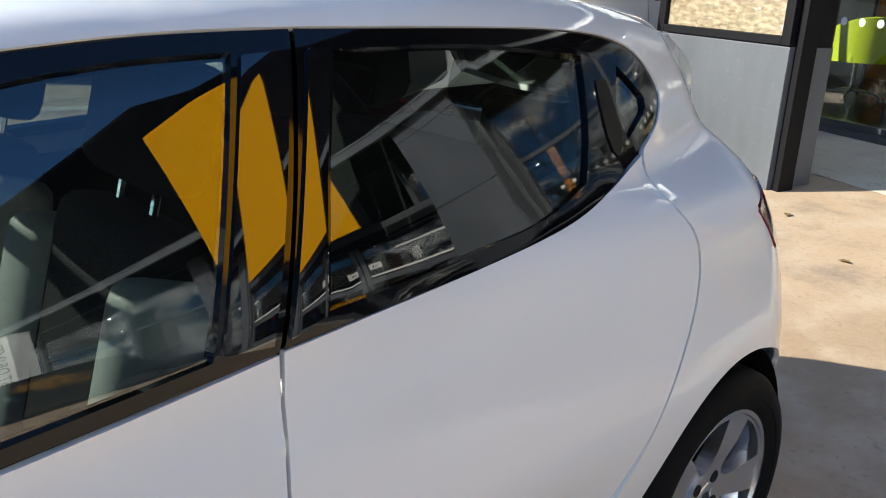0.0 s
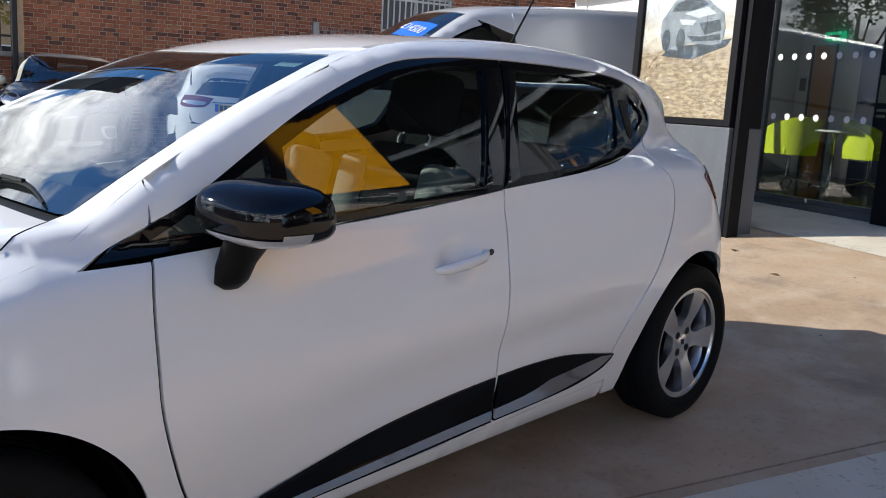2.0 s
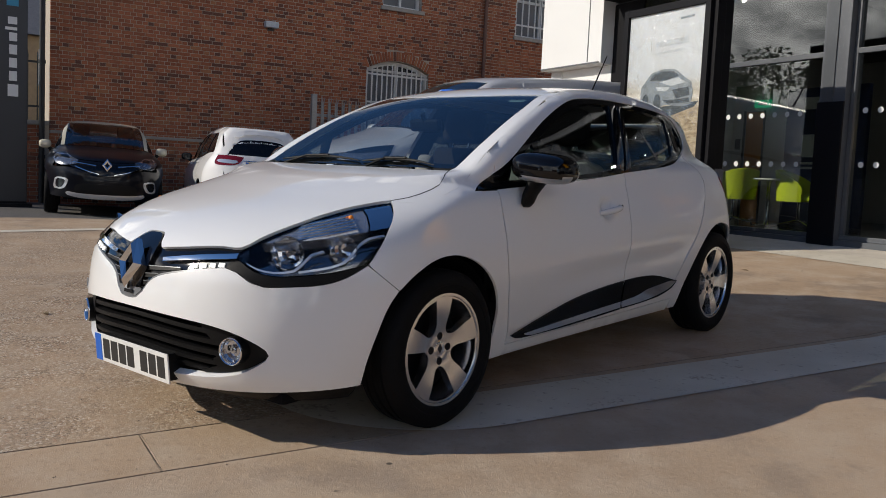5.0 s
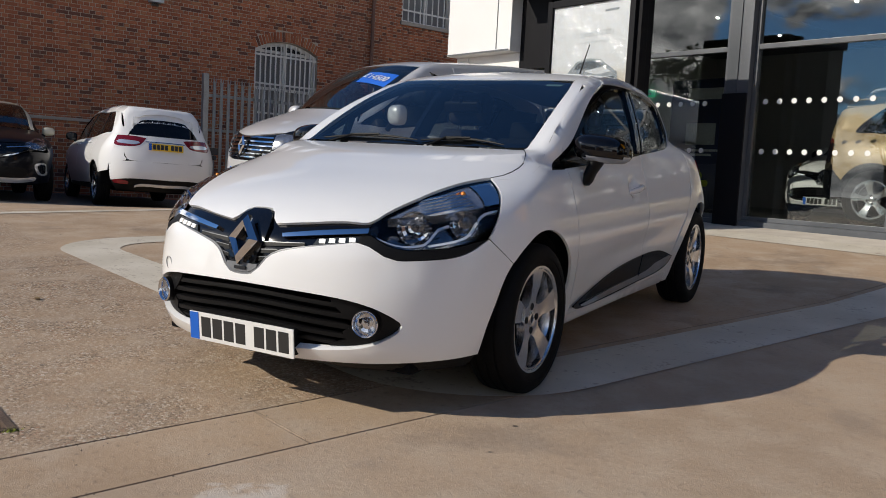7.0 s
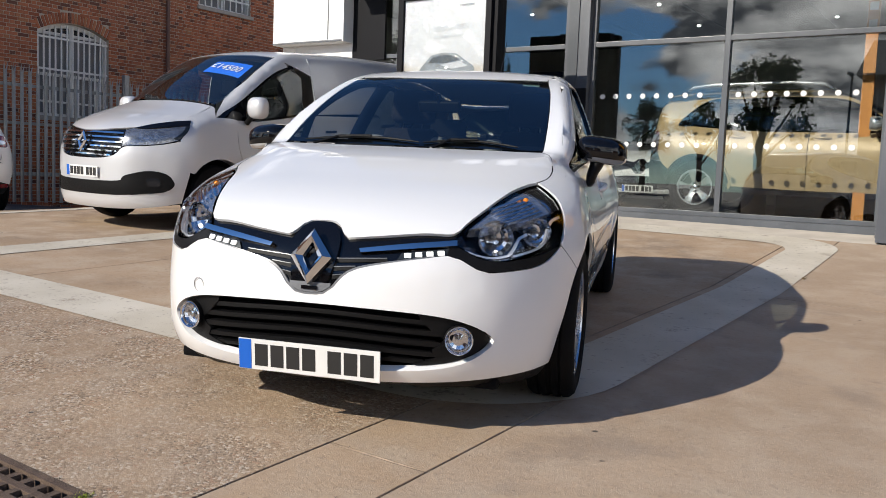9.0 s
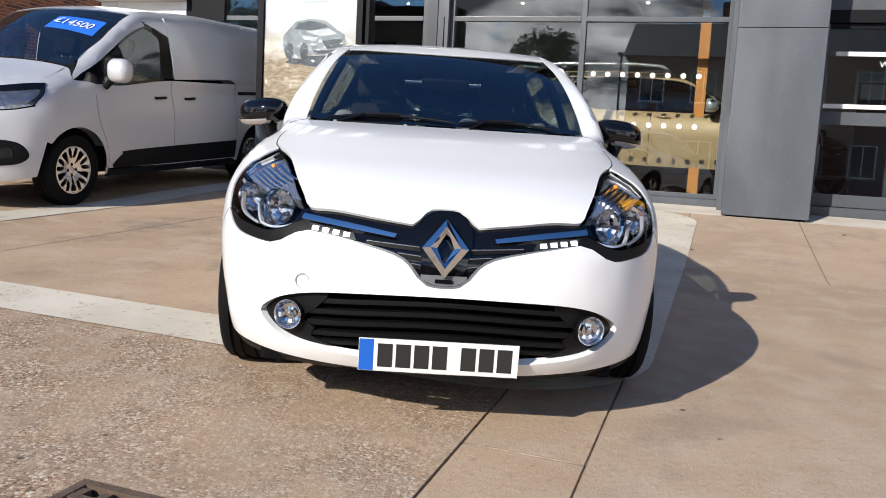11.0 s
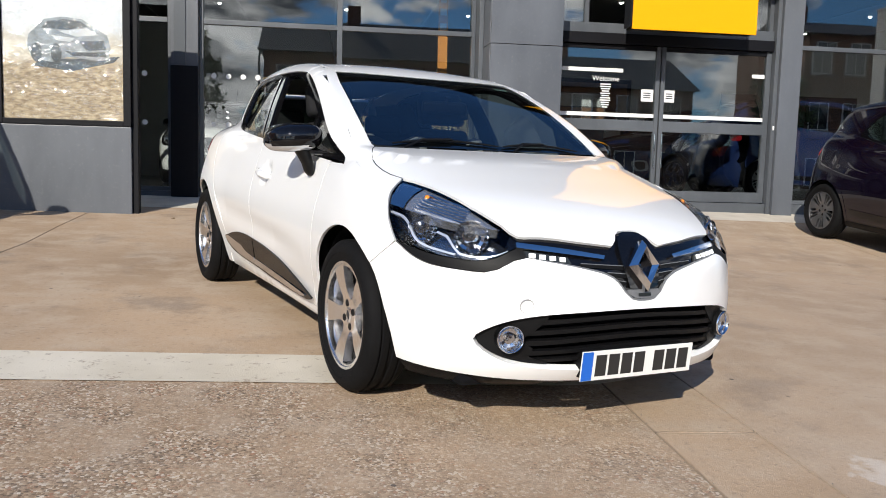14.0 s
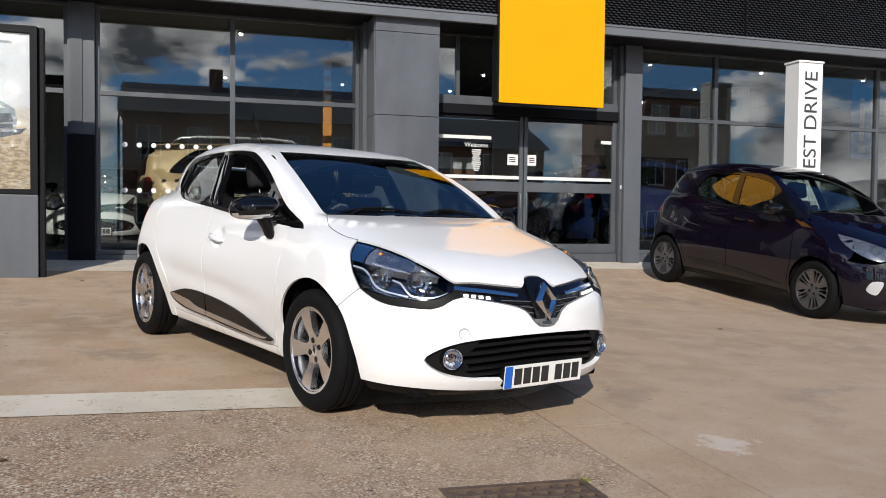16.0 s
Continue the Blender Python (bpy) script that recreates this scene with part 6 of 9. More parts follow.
def make_car(name, label, category, m, paint, P, roof_paint=None, seats=True, plates=(), window_glass=None):
    roof_paint, window_glass = roof_paint or paint, window_glass or CAR_GLASS
    body, root = Body(**P["body"]), empty(name, m, label, category)
    zt, zb, seam = curve(P["dlo_top"]), curve(P["dlo_low"]), curve(P["seam"])
    a0, c0, wb, ra, sill, r = P["a0"], P["c0"], P["wb"], P["arch"], P["sill"], P["r"]
    mats = dict(roof=roof_paint, head=HEAD_MIX, paint=paint, black=BLACK_PLASTIC, gloss=BLACK_GLOSS, chrome=CHROME, lens=LENS, lamp=LAMP_SILVER, dark=LAMP_BLACK, red=RED_LENS, glass=window_glass, liner=SHADE_GREY, trim=P.get("trim", BLACK_PLASTIC), led=LED)
    panel(body, "bonnet", "top", both_top(P["bonnet"]), paint, root, cell=0.07)
    panel(body, "windscreen", "top", both_top(P["screen"]), SCREEN_GLASS, root, deep=0, cell=0.07)
    if roof_paint is not paint:
        rise = [(q[0], q[1]) for q in P["screen"][2:5]]
        for s in (1, -1):
            panel(body, "pillar", "top", [(x, s * (y + 0.006), 1) for x, y in rise] + [(x, s * (y + 0.060), 1) for x, y in rise[::-1]], roof_paint, root, lift=0.006, deep=0.008, cell=0.04, label="windscreen pillar in the roof's colour")
    xt, end = P["roof"]
    xs = np.linspace(xt, end, 7)
    half = [(xt + 0.08, 0.0), (xt, seam(xt) - 0.004, 1)] + [(x, float(seam(x)) - 0.004) for x in xs[1:-1]] + [(end, float(seam(end)) - 0.004, 1), (end - 0.03, 0.0)]
    panel(body, "roof", "top", both_top(half), roof_paint, root, cell=0.08)
    cowl = P["screen"][:3]
    edge = P["bonnet"][:4]
    panel(body, "cowl", "top", both_top([edge[0], *edge[1:3], (edge[3][0], edge[3][1], 1), (cowl[2][0], cowl[2][1] + 0.02, 1), *[(q[0], q[1]) for q in cowl[1::-1]]]), BLACK_PLASTIC, root, lift=-0.012, cell=0.08)
    for view, s in (("left", 1), ("right", -1)):
        low = [(x, float(zb(x))) for x in np.linspace(a0, c0, 12)]
        high = [(x, float(zt(x))) for x in np.linspace(c0, a0, 16)]
        split = P["door_end"][-1][0]
        upper = over(body, [(x, s * float(seam(x))) for x in np.linspace(a0 - 0.14, end, 14)])
        shell = [(a0 + 0.03, low[0][1], 1), *upper[:-1], (*upper[-1], 1), *P["rear_edge"], *arc(-wb, r, ra, ra, P.get("arc_rear", 150), 10), (-wb + ra + 0.01, sill, 1), *[(q[0] - 0.008, q[1]) for q in P["door_end"][:-1]], (split - 0.008, float(zb(split)) + 0.004, 1)]
        shell += [q for q in low if q[0] < split - 0.03] + high[1:-1]
        side = panel(body, "body_side", view, shell, paint, root, cell=0.07)
        wing = [(a0 + 0.03, low[0][1], 1), *over(body, [(q[0], s * (q[1] + 0.003)) for q in P["bonnet"][3 : P["wing_from"]]]), *P["wing_front"], *arc(0, r, ra, ra, P.get("arc_front", 40), 188), (-ra - 0.01, sill - 0.03, 1), *[(q[0] + 0.008, q[1]) for q in P["door_front"]]]
        panel(body, "front_wing", view, wing, paint, root, cell=0.07)
        d1 = P["split"]
        b_line = [(d1 + 0.004, sill + 0.02, 1), (d1 + 0.004, 0.6), (d1 + 0.004, float(zb(d1)) - 0.005, 1)]
        first = [*P["door_front"], *b_line, *[(x, float(zb(x)) - 0.005) for x in np.linspace(d1, P["door_front"][-1][0], 5)[1:-1]]]
        first = [(P["door_front"][-1][0], float(zb(P["door_front"][-1][0])) - 0.005, 1), *P["door_front"][::-1][1:], *b_line, *[(x, float(zb(x)) - 0.005) for x in np.linspace(d1, P["door_front"][-1][0], 5)[1:-1]]]
        door = panel(body, "front_door", view, first, paint, root, cell=0.07)
        back = [(d1 - 0.004, float(zb(d1)) - 0.005, 1), (d1 - 0.004, 0.6), (d1 - 0.004, sill + 0.02, 1), *P["door_end"][:-1], (split, float(zb(split)) - 0.005, 1), *[(x, float(zb(x)) - 0.005) for x in np.linspace(split, d1, 5)[1:-1]]]
        rear = panel(body, P.get("rear_door", "rear_door"), view, back, paint, root, cell=0.07)
        panel(body, "sill", view, [(-ra - 0.01, sill + 0.012, 1), (-ra - 0.01, sill - 0.05, 1), (-wb + ra, sill - 0.05, 1), (-wb + ra, sill + 0.012, 1)], mats["trim"], root, lift=-0.003, cell=0.08)
        panes = []
        for xa, xb, slant in P["panes"]:
            bot = [(x, float(zb(x)) + 0.022) for x in np.linspace(xa, xb, 6)]
            top = [(x + slant, float(zt(x + slant)) - 0.028) for x in np.linspace(xb, xa, 6)]
            top = [q for q in top if q[1] > float(zb(q[0])) + 0.03]
            panes.append([(*bot[0], 1), *bot[1:-1], (*bot[-1], 1), (*top[0], 1), *top[1:-1], (*top[-1], 1)])
        frame_line = [(*low[0], 1), *low[1:-1], (*low[-1], 1), *high[1:-1]]
        panel(body, "window_frame", view, frame_line, P.get("frame", BLACK_GLOSS), side, holes=panes, lift=-0.004, cell=0.07)
        for line in panes:
            panel(body, "window_pane", view, line, window_glass, side, lift=-0.012, deep=0, cell=0.1)
        for extra in P.get("side", ()):
            panel(body, extra[0], view, extra[1], mats[extra[2]], root, lift=extra[3], deep=0.01, cell=0.07)
        # mirror and handles
        mx, my, mz, sx, sy, sz = P["mirror"]
        bm = bmesh.new()
        bmesh.ops.create_uvsphere(bm, u_segments=16, v_segments=10, radius=1)
        for v in bm.verts:
            q = [math.copysign(abs(c) ** 0.7, c) for c in v.co]
            v.co = (mx + max(q[0], -0.6) * sx, s * (my + q[1] * sy), mz + q[2] * sz)
        mirror = part("door_mirror", bm, mats[P.get("mirror_mat", "paint")], door, smooth=180)
        part("stalk", tube([(mx + 0.02, s * (my - 0.05), mz - sz * 0.6), (mx + 0.03, s * (my - sy - 0.03), mz - sz - 0.05)], 0.03, 8), BLACK_PLASTIC, mirror)
        for hx, hz in P["handles"]:
            pts = body.lay(view, [(hx + 0.09, hz), (hx + 0.06, hz), (hx - 0.06, hz + 0.006), (hx - 0.09, hz + 0.006)])
            line = [Vector(p) + Vector((0, s * o, 0)) for p, o in zip(pts, (0.0, 0.025, 0.025, 0.0))]
            part("handle", tube(line, 0.014, 8), mats[P.get("handle_mat", "paint")], door if hx > d1 else rear, smooth=60)
    for kind in ("nose", "tail"):
        for item in P[kind]:
            nm, line, mat, lift, mode = item[:5]
            lines = [both(line)] if mode == "both" else [line, mirrored(line)]
            for l in lines:
                panel(body, nm, kind, l, mats[mat], root, lift=lift, deep=0.012 if mat not in ("glass", "lens") else 0, cell=0.06)
    # inside
    fl = sill + 0.02
    part("cabin_floor", box(-wb - 0.3, a0 + 0.1, -0.66, 0.66, fl, fl + 0.05), SHADE_GREY, root)
    part("bulkhead", box(a0 - 0.12, a0 - 0.06, -0.62, 0.62, fl, zb(a0) + 0.02), SHADE_GREY, root)
    part("engine_bay", box(a0 - 0.05, body.xf - 0.28, -0.5, 0.5, fl, 0.66), SHADE_GREY, root)
    part("underbody", box(-wb - 0.45, body.xf - 0.25, -0.6, 0.6, sill - 0.05, sill), SHADE_GREY, root)
    if seats:
        part("dashboard", cushion((0.36, 1.3, 0.30), pose(a0 - 0.42, 0, zb(a0) - 0.15), 0.07), DASH, root, smooth=60)
        for y in (0.36, -0.36):
            car_seat(root, a0 - 1.12, y, fl + 0.05 + (zb(a0) - 0.93) * 0.8, light=False)
        part("rear_backrest", cushion((0.14, 1.16, 0.6), pose(-wb + 0.22, 0, fl + 0.62, 0, -16, 0), 0.05), SEAT_DARK, root, smooth=60)
        part("steering_wheel", spin([(-0.012, 0.175), (0.0, 0.19), (0.012, 0.175)], 24, "x", m=Matrix.Translation((a0 - 0.66, -0.36, zb(a0) - 0.05)) @ Matrix.Rotation(radians(-24), 4, "Y")), BLACK_PLASTIC, root)
    for x in (0, -wb):
        for s in (1, -1):
            bm = spin([(-0.30 * s, 0.0), (-0.30 * s, ra - 0.02), (0.06 * s, ra - 0.006)], 20, "y", arc=180)
            part("wheel_liner", bm, SHADE_GREY, root).location = (x, P["track"] * s, r)
    for where, back in plates:
        number_plate(root, where, True, back)
    wheels_for(root, r, P["rim"], P["tyre"], P["track"], (0, -wb), spokes=P["spokes"], windows=P["windows"], face=0.82, tyre_mat=RUBBER, alloy=P.get("alloy", ALLOY), mark=False)
    return root


def rhombus(parent, at, tilt, size):
    """A chrome rhombus badge facing ahead."""
    m = Matrix.Translation(at) @ Matrix.Rotation(radians(tilt), 4, "Y") @ Matrix.Rotation(radians(90), 4, "Y") @ Matrix.Rotation(radians(90), 4, "Z")
    bm = bmesh.new()
    outer = [(0, size), (size * 0.72, 0), (0, -size), (-size * 0.72, 0)]
    rows = [[bm.verts.new((x * k, y * k, h)) for x, y in outer] for k, h in ((1, 0), (1, 0.008), (0.74, 0.018), (0.45, 0.008), (0.45, 0.0))]
    for a, b in zip(rows, rows[1:]):
        for k in range(4):
            bm.faces.new((a[k], a[(k + 1) % 4], b[(k + 1) % 4], b[k]))
    bmesh.ops.transform(bm, matrix=m, verts=bm.verts)
    return part("emblem", bm, CHROME, parent)


ZOE = dict(
    body=dict(
        top=[(0.84, 0.62), (0.78, 0.74), (0.66, 0.83), (0.45, 0.92), (0.2, 1.0), (-0.1, 1.07), (-0.28, 1.12), (-0.6, 1.30), (-0.9, 1.43), (-1.15, 1.505), (-1.5, 1.55), (-1.9, 1.556), (-2.4, 1.52), (-2.9, 1.44), (-3.25, 1.36)],
        front=[(0.15, 0.72), (0.25, 0.81), (0.4, 0.84), (0.55, 0.835), (0.7, 0.79), (0.8, 0.70), (0.9, 0.48), (1.0, 0.2), (1.6, -1.5)],
        rear=[(0.15, -3.1), (0.35, -3.22), (0.6, -3.24), (0.9, -3.17), (1.1, -3.06), (1.35, -2.95), (1.55, -2.85)],
        width=[(0.85, 0.78), (0.5, 0.83), (0.0, 0.86), (-0.8, 0.845), (-1.6, 0.845), (-2.5, 0.865), (-3.0, 0.82)],
        section=[(0.17, -0.11), (0.3, -0.06), (0.45, -0.02), (0.6, 0.0), (0.75, -0.01), (0.9, -0.05), (1.05, -0.10), (1.3, -0.25)],
        shoulder=[(0.8, 0.86), (0, 0.96), (-1.5, 1.03), (-2.5, 1.12), (-3, 1.08)],
        green=[(0.0, 0.72), (-0.5, 0.77), (-1.5, 0.79), (-2.2, 0.765), (-2.7, 0.69), (-3.1, 0.6)], lean=0.33, belt=1.0),
    wb=2.588, arch=0.362, sill=0.24, r=0.315, rim=0.215, tyre=0.195, track=0.755, a0=-0.25, c0=-2.35, split=-1.40,
    dlo_low=[(-0.25, 1.0), (-0.9, 1.02), (-1.6, 1.06), (-2.35, 1.15)], dlo_top=[(-0.25, 1.005), (-0.55, 1.18), (-0.95, 1.36), (-1.35, 1.435), (-1.8, 1.44), (-2.2, 1.36), (-2.35, 1.16)],
    seam=[(-0.3, 0.62), (-0.6, 0.60), (-1.2, 0.545), (-2.0, 0.54), (-2.6, 0.50), (-2.9, 0.45)], roof=(-1.12, -2.9),
    bonnet=[(-0.18, 0.0), (-0.22, 0.3), (-0.28, 0.55), (-0.30, 0.64, 1), (0.0, 0.68), (0.2, 0.66), (0.42, 0.60), (0.60, 0.48), (0.68, 0.3), (0.71, 0.0)], wing_from=6,
    screen=[(-0.22, 0.0), (-0.27, 0.3), (-0.34, 0.60, 1), (-0.7, 0.585), (-1.11, 0.545, 1), (-1.06, 0.25), (-1.03, 0.0)],
    wing_front=[(0.28, 0.90, 1), (0.40, 0.78), (0.40, 0.70, 1), (0.30, 0.60, 1)], door_front=[(-0.42, 0.24, 1), (-0.40, 0.35), (-0.34, 0.6), (-0.36, 0.8), (-0.40, 1.0, 1)],
    door_end=[(-2.17, 0.26, 1), (-2.20, 0.45), (-2.30, 0.66), (-2.42, 0.85), (-2.40, 1.05), (-2.30, 1.14, 1)],
    rear_edge=[(-2.98, 1.25), (-2.99, 1.05, 1), (-2.86, 0.95), (-2.92, 0.58, 1)],
    panes=[(-0.78, -1.36, -0.12), (-1.48, -2.18, -0.10)], mirror=(-0.62, 0.90, 1.08, 0.10, 0.11, 0.07), mirror_mat="gloss", handles=[(-1.27, 0.93)], handle_mat="gloss",
    spokes=5, windows=[[(0.34, 0.06), (0.55, 0.11), (0.9, 0.20), (0.92, 0.03), (0.6, 0.02)], [(0.34, -0.06), (0.6, -0.02), (0.92, -0.03), (0.9, -0.20), (0.55, -0.11)], [(0.45, 0.30), (0.9, 0.45), (0.9, 0.33), (0.5, 0.2)]],
    side=[("door_trim", [(-0.5, 0.30, 1), (-1.3, 0.38), (-2.12, 0.40, 1), (-2.12, 0.34, 1), (-1.3, 0.30)], "gloss", 0.005)],
    nose=[("front_bumper", [(0, 0.70), (20, 0.695), (38, 0.70), (50, 0.66), (62, 0.66), (69, 0.68, 1), (74, 0.58, 1), (69, 0.35), (67, 0.22, 1), (40, 0.2), (0, 0.19)], "paint", 0.0, "both"), ("grille", [(0, 0.80), (14, 0.79), (16, 0.72), (0, 0.70)], "gloss", 0.002, "both"), ("lower_grille", [(0, 0.40), (30, 0.40), (36, 0.34), (28, 0.27), (0, 0.26)], "black", 0.004, "both"), ("headlight", [(22, 0.735, 1), (40, 0.70), (52, 0.70), (70, 0.80), (82, 0.905, 1), (60, 0.86), (40, 0.80)], "head", 0.002, "pair"), ("fog_lamp", [(43, 0.50), (50, 0.49), (53, 0.40), (47, 0.36), (44, 0.42)], "lamp", 0.006, "pair"), ("badge_panel", [(0, 0.83), (20, 0.80), (22, 0.74), (10, 0.70), (0, 0.69)], "gloss", -0.006, "both")],
    tail=[("rear_bumper", [(0, 0.65), (40, 0.65), (60, 0.6), (66, 0.5, 1), (64, 0.2, 1), (0, 0.2)], "paint", 0.0, "both"), ("tailgate", [(0, 1.05), (40, 1.05), (55, 1.0), (60, 0.9), (62, 0.62), (40, 0.655), (0, 0.655)], "paint", 0.0, "both"), ("rear_window", [(0, 1.4), (40, 1.38), (48, 1.3), (50, 1.08), (40, 1.055), (0, 1.055)], "glass", 0.0, "both"), ("tail_light", [(50, 1.04), (62, 1.0), (64, 0.9), (52, 0.9)], "red", 0.004, "pair")],
)
VAN = dict(
    body=dict(
        top=[(0.94, 0.62), (0.92, 0.85), (0.86, 1.0), (0.72, 1.10), (0.4, 1.21), (0.1, 1.30), (-0.08, 1.37), (-0.4, 1.58), (-0.7, 1.76), (-0.95, 1.885), (-1.15, 1.93), (-1.6, 1.962), (-3.0, 1.965), (-4.2, 1.95)],
        front=[(0.15, 0.80), (0.25, 0.90), (0.4, 0.933), (0.6, 0.93), (0.85, 0.90), (1.0, 0.84), (1.08, 0.75), (1.2, 0.45), (1.4, 0.0), (2.0, -1.2)],
        rear=[(0.15, -3.95), (0.4, -4.05), (1.0, -4.06), (1.6, -4.03), (1.95, -4.0)],
        width=[(0.9, 0.90), (0.5, 0.94), (0.0, 0.97), (-1.0, 0.975), (-3.5, 0.975), (-4.0, 0.95)],
        section=[(0.17, -0.08), (0.35, -0.03), (0.6, 0.0), (0.85, 0.0), (1.05, -0.03), (1.2, -0.06), (1.6, -0.2)],
        shoulder=[(0.9, 1.0), (0, 1.18), (-1, 1.25), (-4, 1.3)],
        green=[(0.2, 0.84), (-0.4, 0.90), (-1.0, 0.935), (-3.8, 0.935), (-4.1, 0.91)], lean=0.10, bulge=0.16, belt=1.15, bow=0.25, edge=0.10, half=0.95, nose=(0.26, 0.34), tail=(0.05, 0.10)),
    wb=3.098, arch=0.40, sill=0.30, r=0.335, rim=0.215, tyre=0.215, track=0.815, a0=-0.05, c0=-1.30, split=-1.42, rear_door="load_panel",
    dlo_low=[(-0.05, 1.16), (-0.5, 1.13), (-0.9, 1.16), (-1.30, 1.21)], dlo_top=[(-0.05, 1.17), (-0.3, 1.29), (-0.6, 1.48), (-0.85, 1.635), (-1.08, 1.725), (-1.25, 1.73), (-1.30, 1.66)],
    seam=[(-0.1, 0.80), (-0.5, 0.78), (-1.0, 0.74), (-1.6, 0.76), (-4.0, 0.78)], roof=(-1.02, -3.95),
    bonnet=[(0.02, 0.0), (-0.01, 0.3), (-0.06, 0.6), (-0.08, 0.76, 1), (0.2, 0.80), (0.42, 0.77), (0.58, 0.68), (0.72, 0.45), (0.80, 0.2), (0.82, 0.0)], wing_from=6,
    screen=[(-0.02, 0.0), (-0.06, 0.3), (-0.13, 0.76, 1), (-0.5, 0.755), (-1.0, 0.72, 1), (-0.97, 0.3), (-0.95, 0.0)],
    wing_front=[(0.27, 1.125, 1), (0.36, 1.0), (0.42, 0.93, 1), (0.36, 0.62, 1)], door_front=[(-0.43, 0.33, 1), (-0.41, 0.5), (-0.28, 0.8), (-0.27, 1.0), (-0.30, 1.13, 1)],
    door_end=[(-2.60, 0.33, 1), (-2.62, 0.6), (-2.63, 0.9), (-2.63, 1.1), (-2.63, 1.215, 1)],
    rear_edge=[(-4.02, 1.7), (-4.03, 1.2), (-4.0, 0.5, 1), (-3.6, 0.36, 1)], arc_rear=172,
    panes=[(-0.42, -1.26, -0.06)], mirror=(-0.42, 1.10, 1.27, 0.09, 0.12, 0.115), mirror_mat="paint", handles=[(-1.22, 1.02), (-1.72, 1.02)], handle_mat="black",
    spokes=5, windows=TEN_SPOKE + [[(0.45, 0.32), (0.88, 0.46), (0.88, 0.30), (0.55, 0.2)], [(0.45, -0.32), (0.55, -0.2), (0.88, -0.30), (0.88, -0.46)]],
    side=[("rub_strip", [(-0.48, 0.36, 1), (-0.6, 0.46), (-0.8, 0.50), (-2.62, 0.545, 1), (-2.62, 0.34, 1), (-0.5, 0.33)], "black", 0.006), ("upper_panel", [(-1.47, 1.86, 1), (-3.9, 1.86, 1), (-3.9, 1.30, 1), (-2.66, 1.26, 1), (-1.47, 1.22, 1)], "paint", 0.003), ("door_rail", [(-2.7, 1.12, 1), (-3.95, 1.14, 1), (-3.95, 1.10, 1), (-2.7, 1.08, 1)], "black", 0.006)],
    nose=[("front_bumper", [(0, 0.735), (18, 0.74), (28, 0.775), (33, 0.84), (38, 0.862), (48, 0.868), (58, 0.885), (68.5, 0.92, 1), (73, 0.64, 1), (69, 0.42), (67, 0.30, 1), (40, 0.25), (0, 0.24)], "paint", 0.0, "both"), ("grille", [(0, 1.03), (20, 1.03), (33, 1.03), (34.5, 0.95), (33, 0.83), (27, 0.765), (18, 0.73), (0, 0.725)], "gloss", -0.012, "both"), ("lower_grille", [(0, 0.515), (26, 0.52), (40, 0.535), (41, 0.42), (34, 0.385), (0, 0.38)], "black", 0.003, "both"), ("fog_panel", [(33, 0.545), (40, 0.60), (50, 0.625), (59, 0.59), (63, 0.49), (58, 0.42), (46, 0.40), (36, 0.40)], "black", 0.006, "pair"), ("fog_lamp", [(48, 0.55), (54, 0.55), (55, 0.48), (49, 0.475)], "dark", 0.010, "pair"), ("headlight", [(33.5, 0.865, 1), (44, 0.875), (56, 0.89), (66, 0.925, 1), (71.5, 1.005), (76, 1.115, 1), (66, 1.105), (52, 1.075), (40, 1.035), (34.5, 1.015, 1)], "head", 0.002, "pair"), ("lamp_top", [(40, 1.037, 1), (52, 1.078), (66, 1.108), (76.5, 1.12, 1), (74, 1.07, 1), (62, 1.055), (48, 1.03)], "gloss", 0.006, "pair"), ("lamp_hook", [(66, 0.925, 1), (72, 1.005), (74.5, 1.075, 1), (72, 1.07, 1), (69, 1.005), (63, 0.94, 1)], "dark", 0.006, "pair")] + [("grille_bar", [(0, z + 0.010), (w, z + 0.004), (w + 0.3, z - 0.010), (0, z - 0.004)], "chrome", 0.003, "both") for z, w in ((0.99, 33), (0.945, 33.3), (0.90, 33), (0.855, 32.4), (0.812, 29.5), (0.772, 25))],
    tail=[("rear_bumper", [(0, 0.55), (40, 0.55), (64, 0.5, 1), (64, 0.3, 1), (0, 0.3)], "black", 0.0, "both"), ("rear_doors", [(0, 1.9), (38, 1.9), (46, 1.8), (48, 0.56), (0, 0.56)], "paint", 0.0, "both"), ("tail_light", [(50, 1.3), (56, 1.3), (56, 0.9), (50, 0.9)], "red", 0.004, "pair")],
)
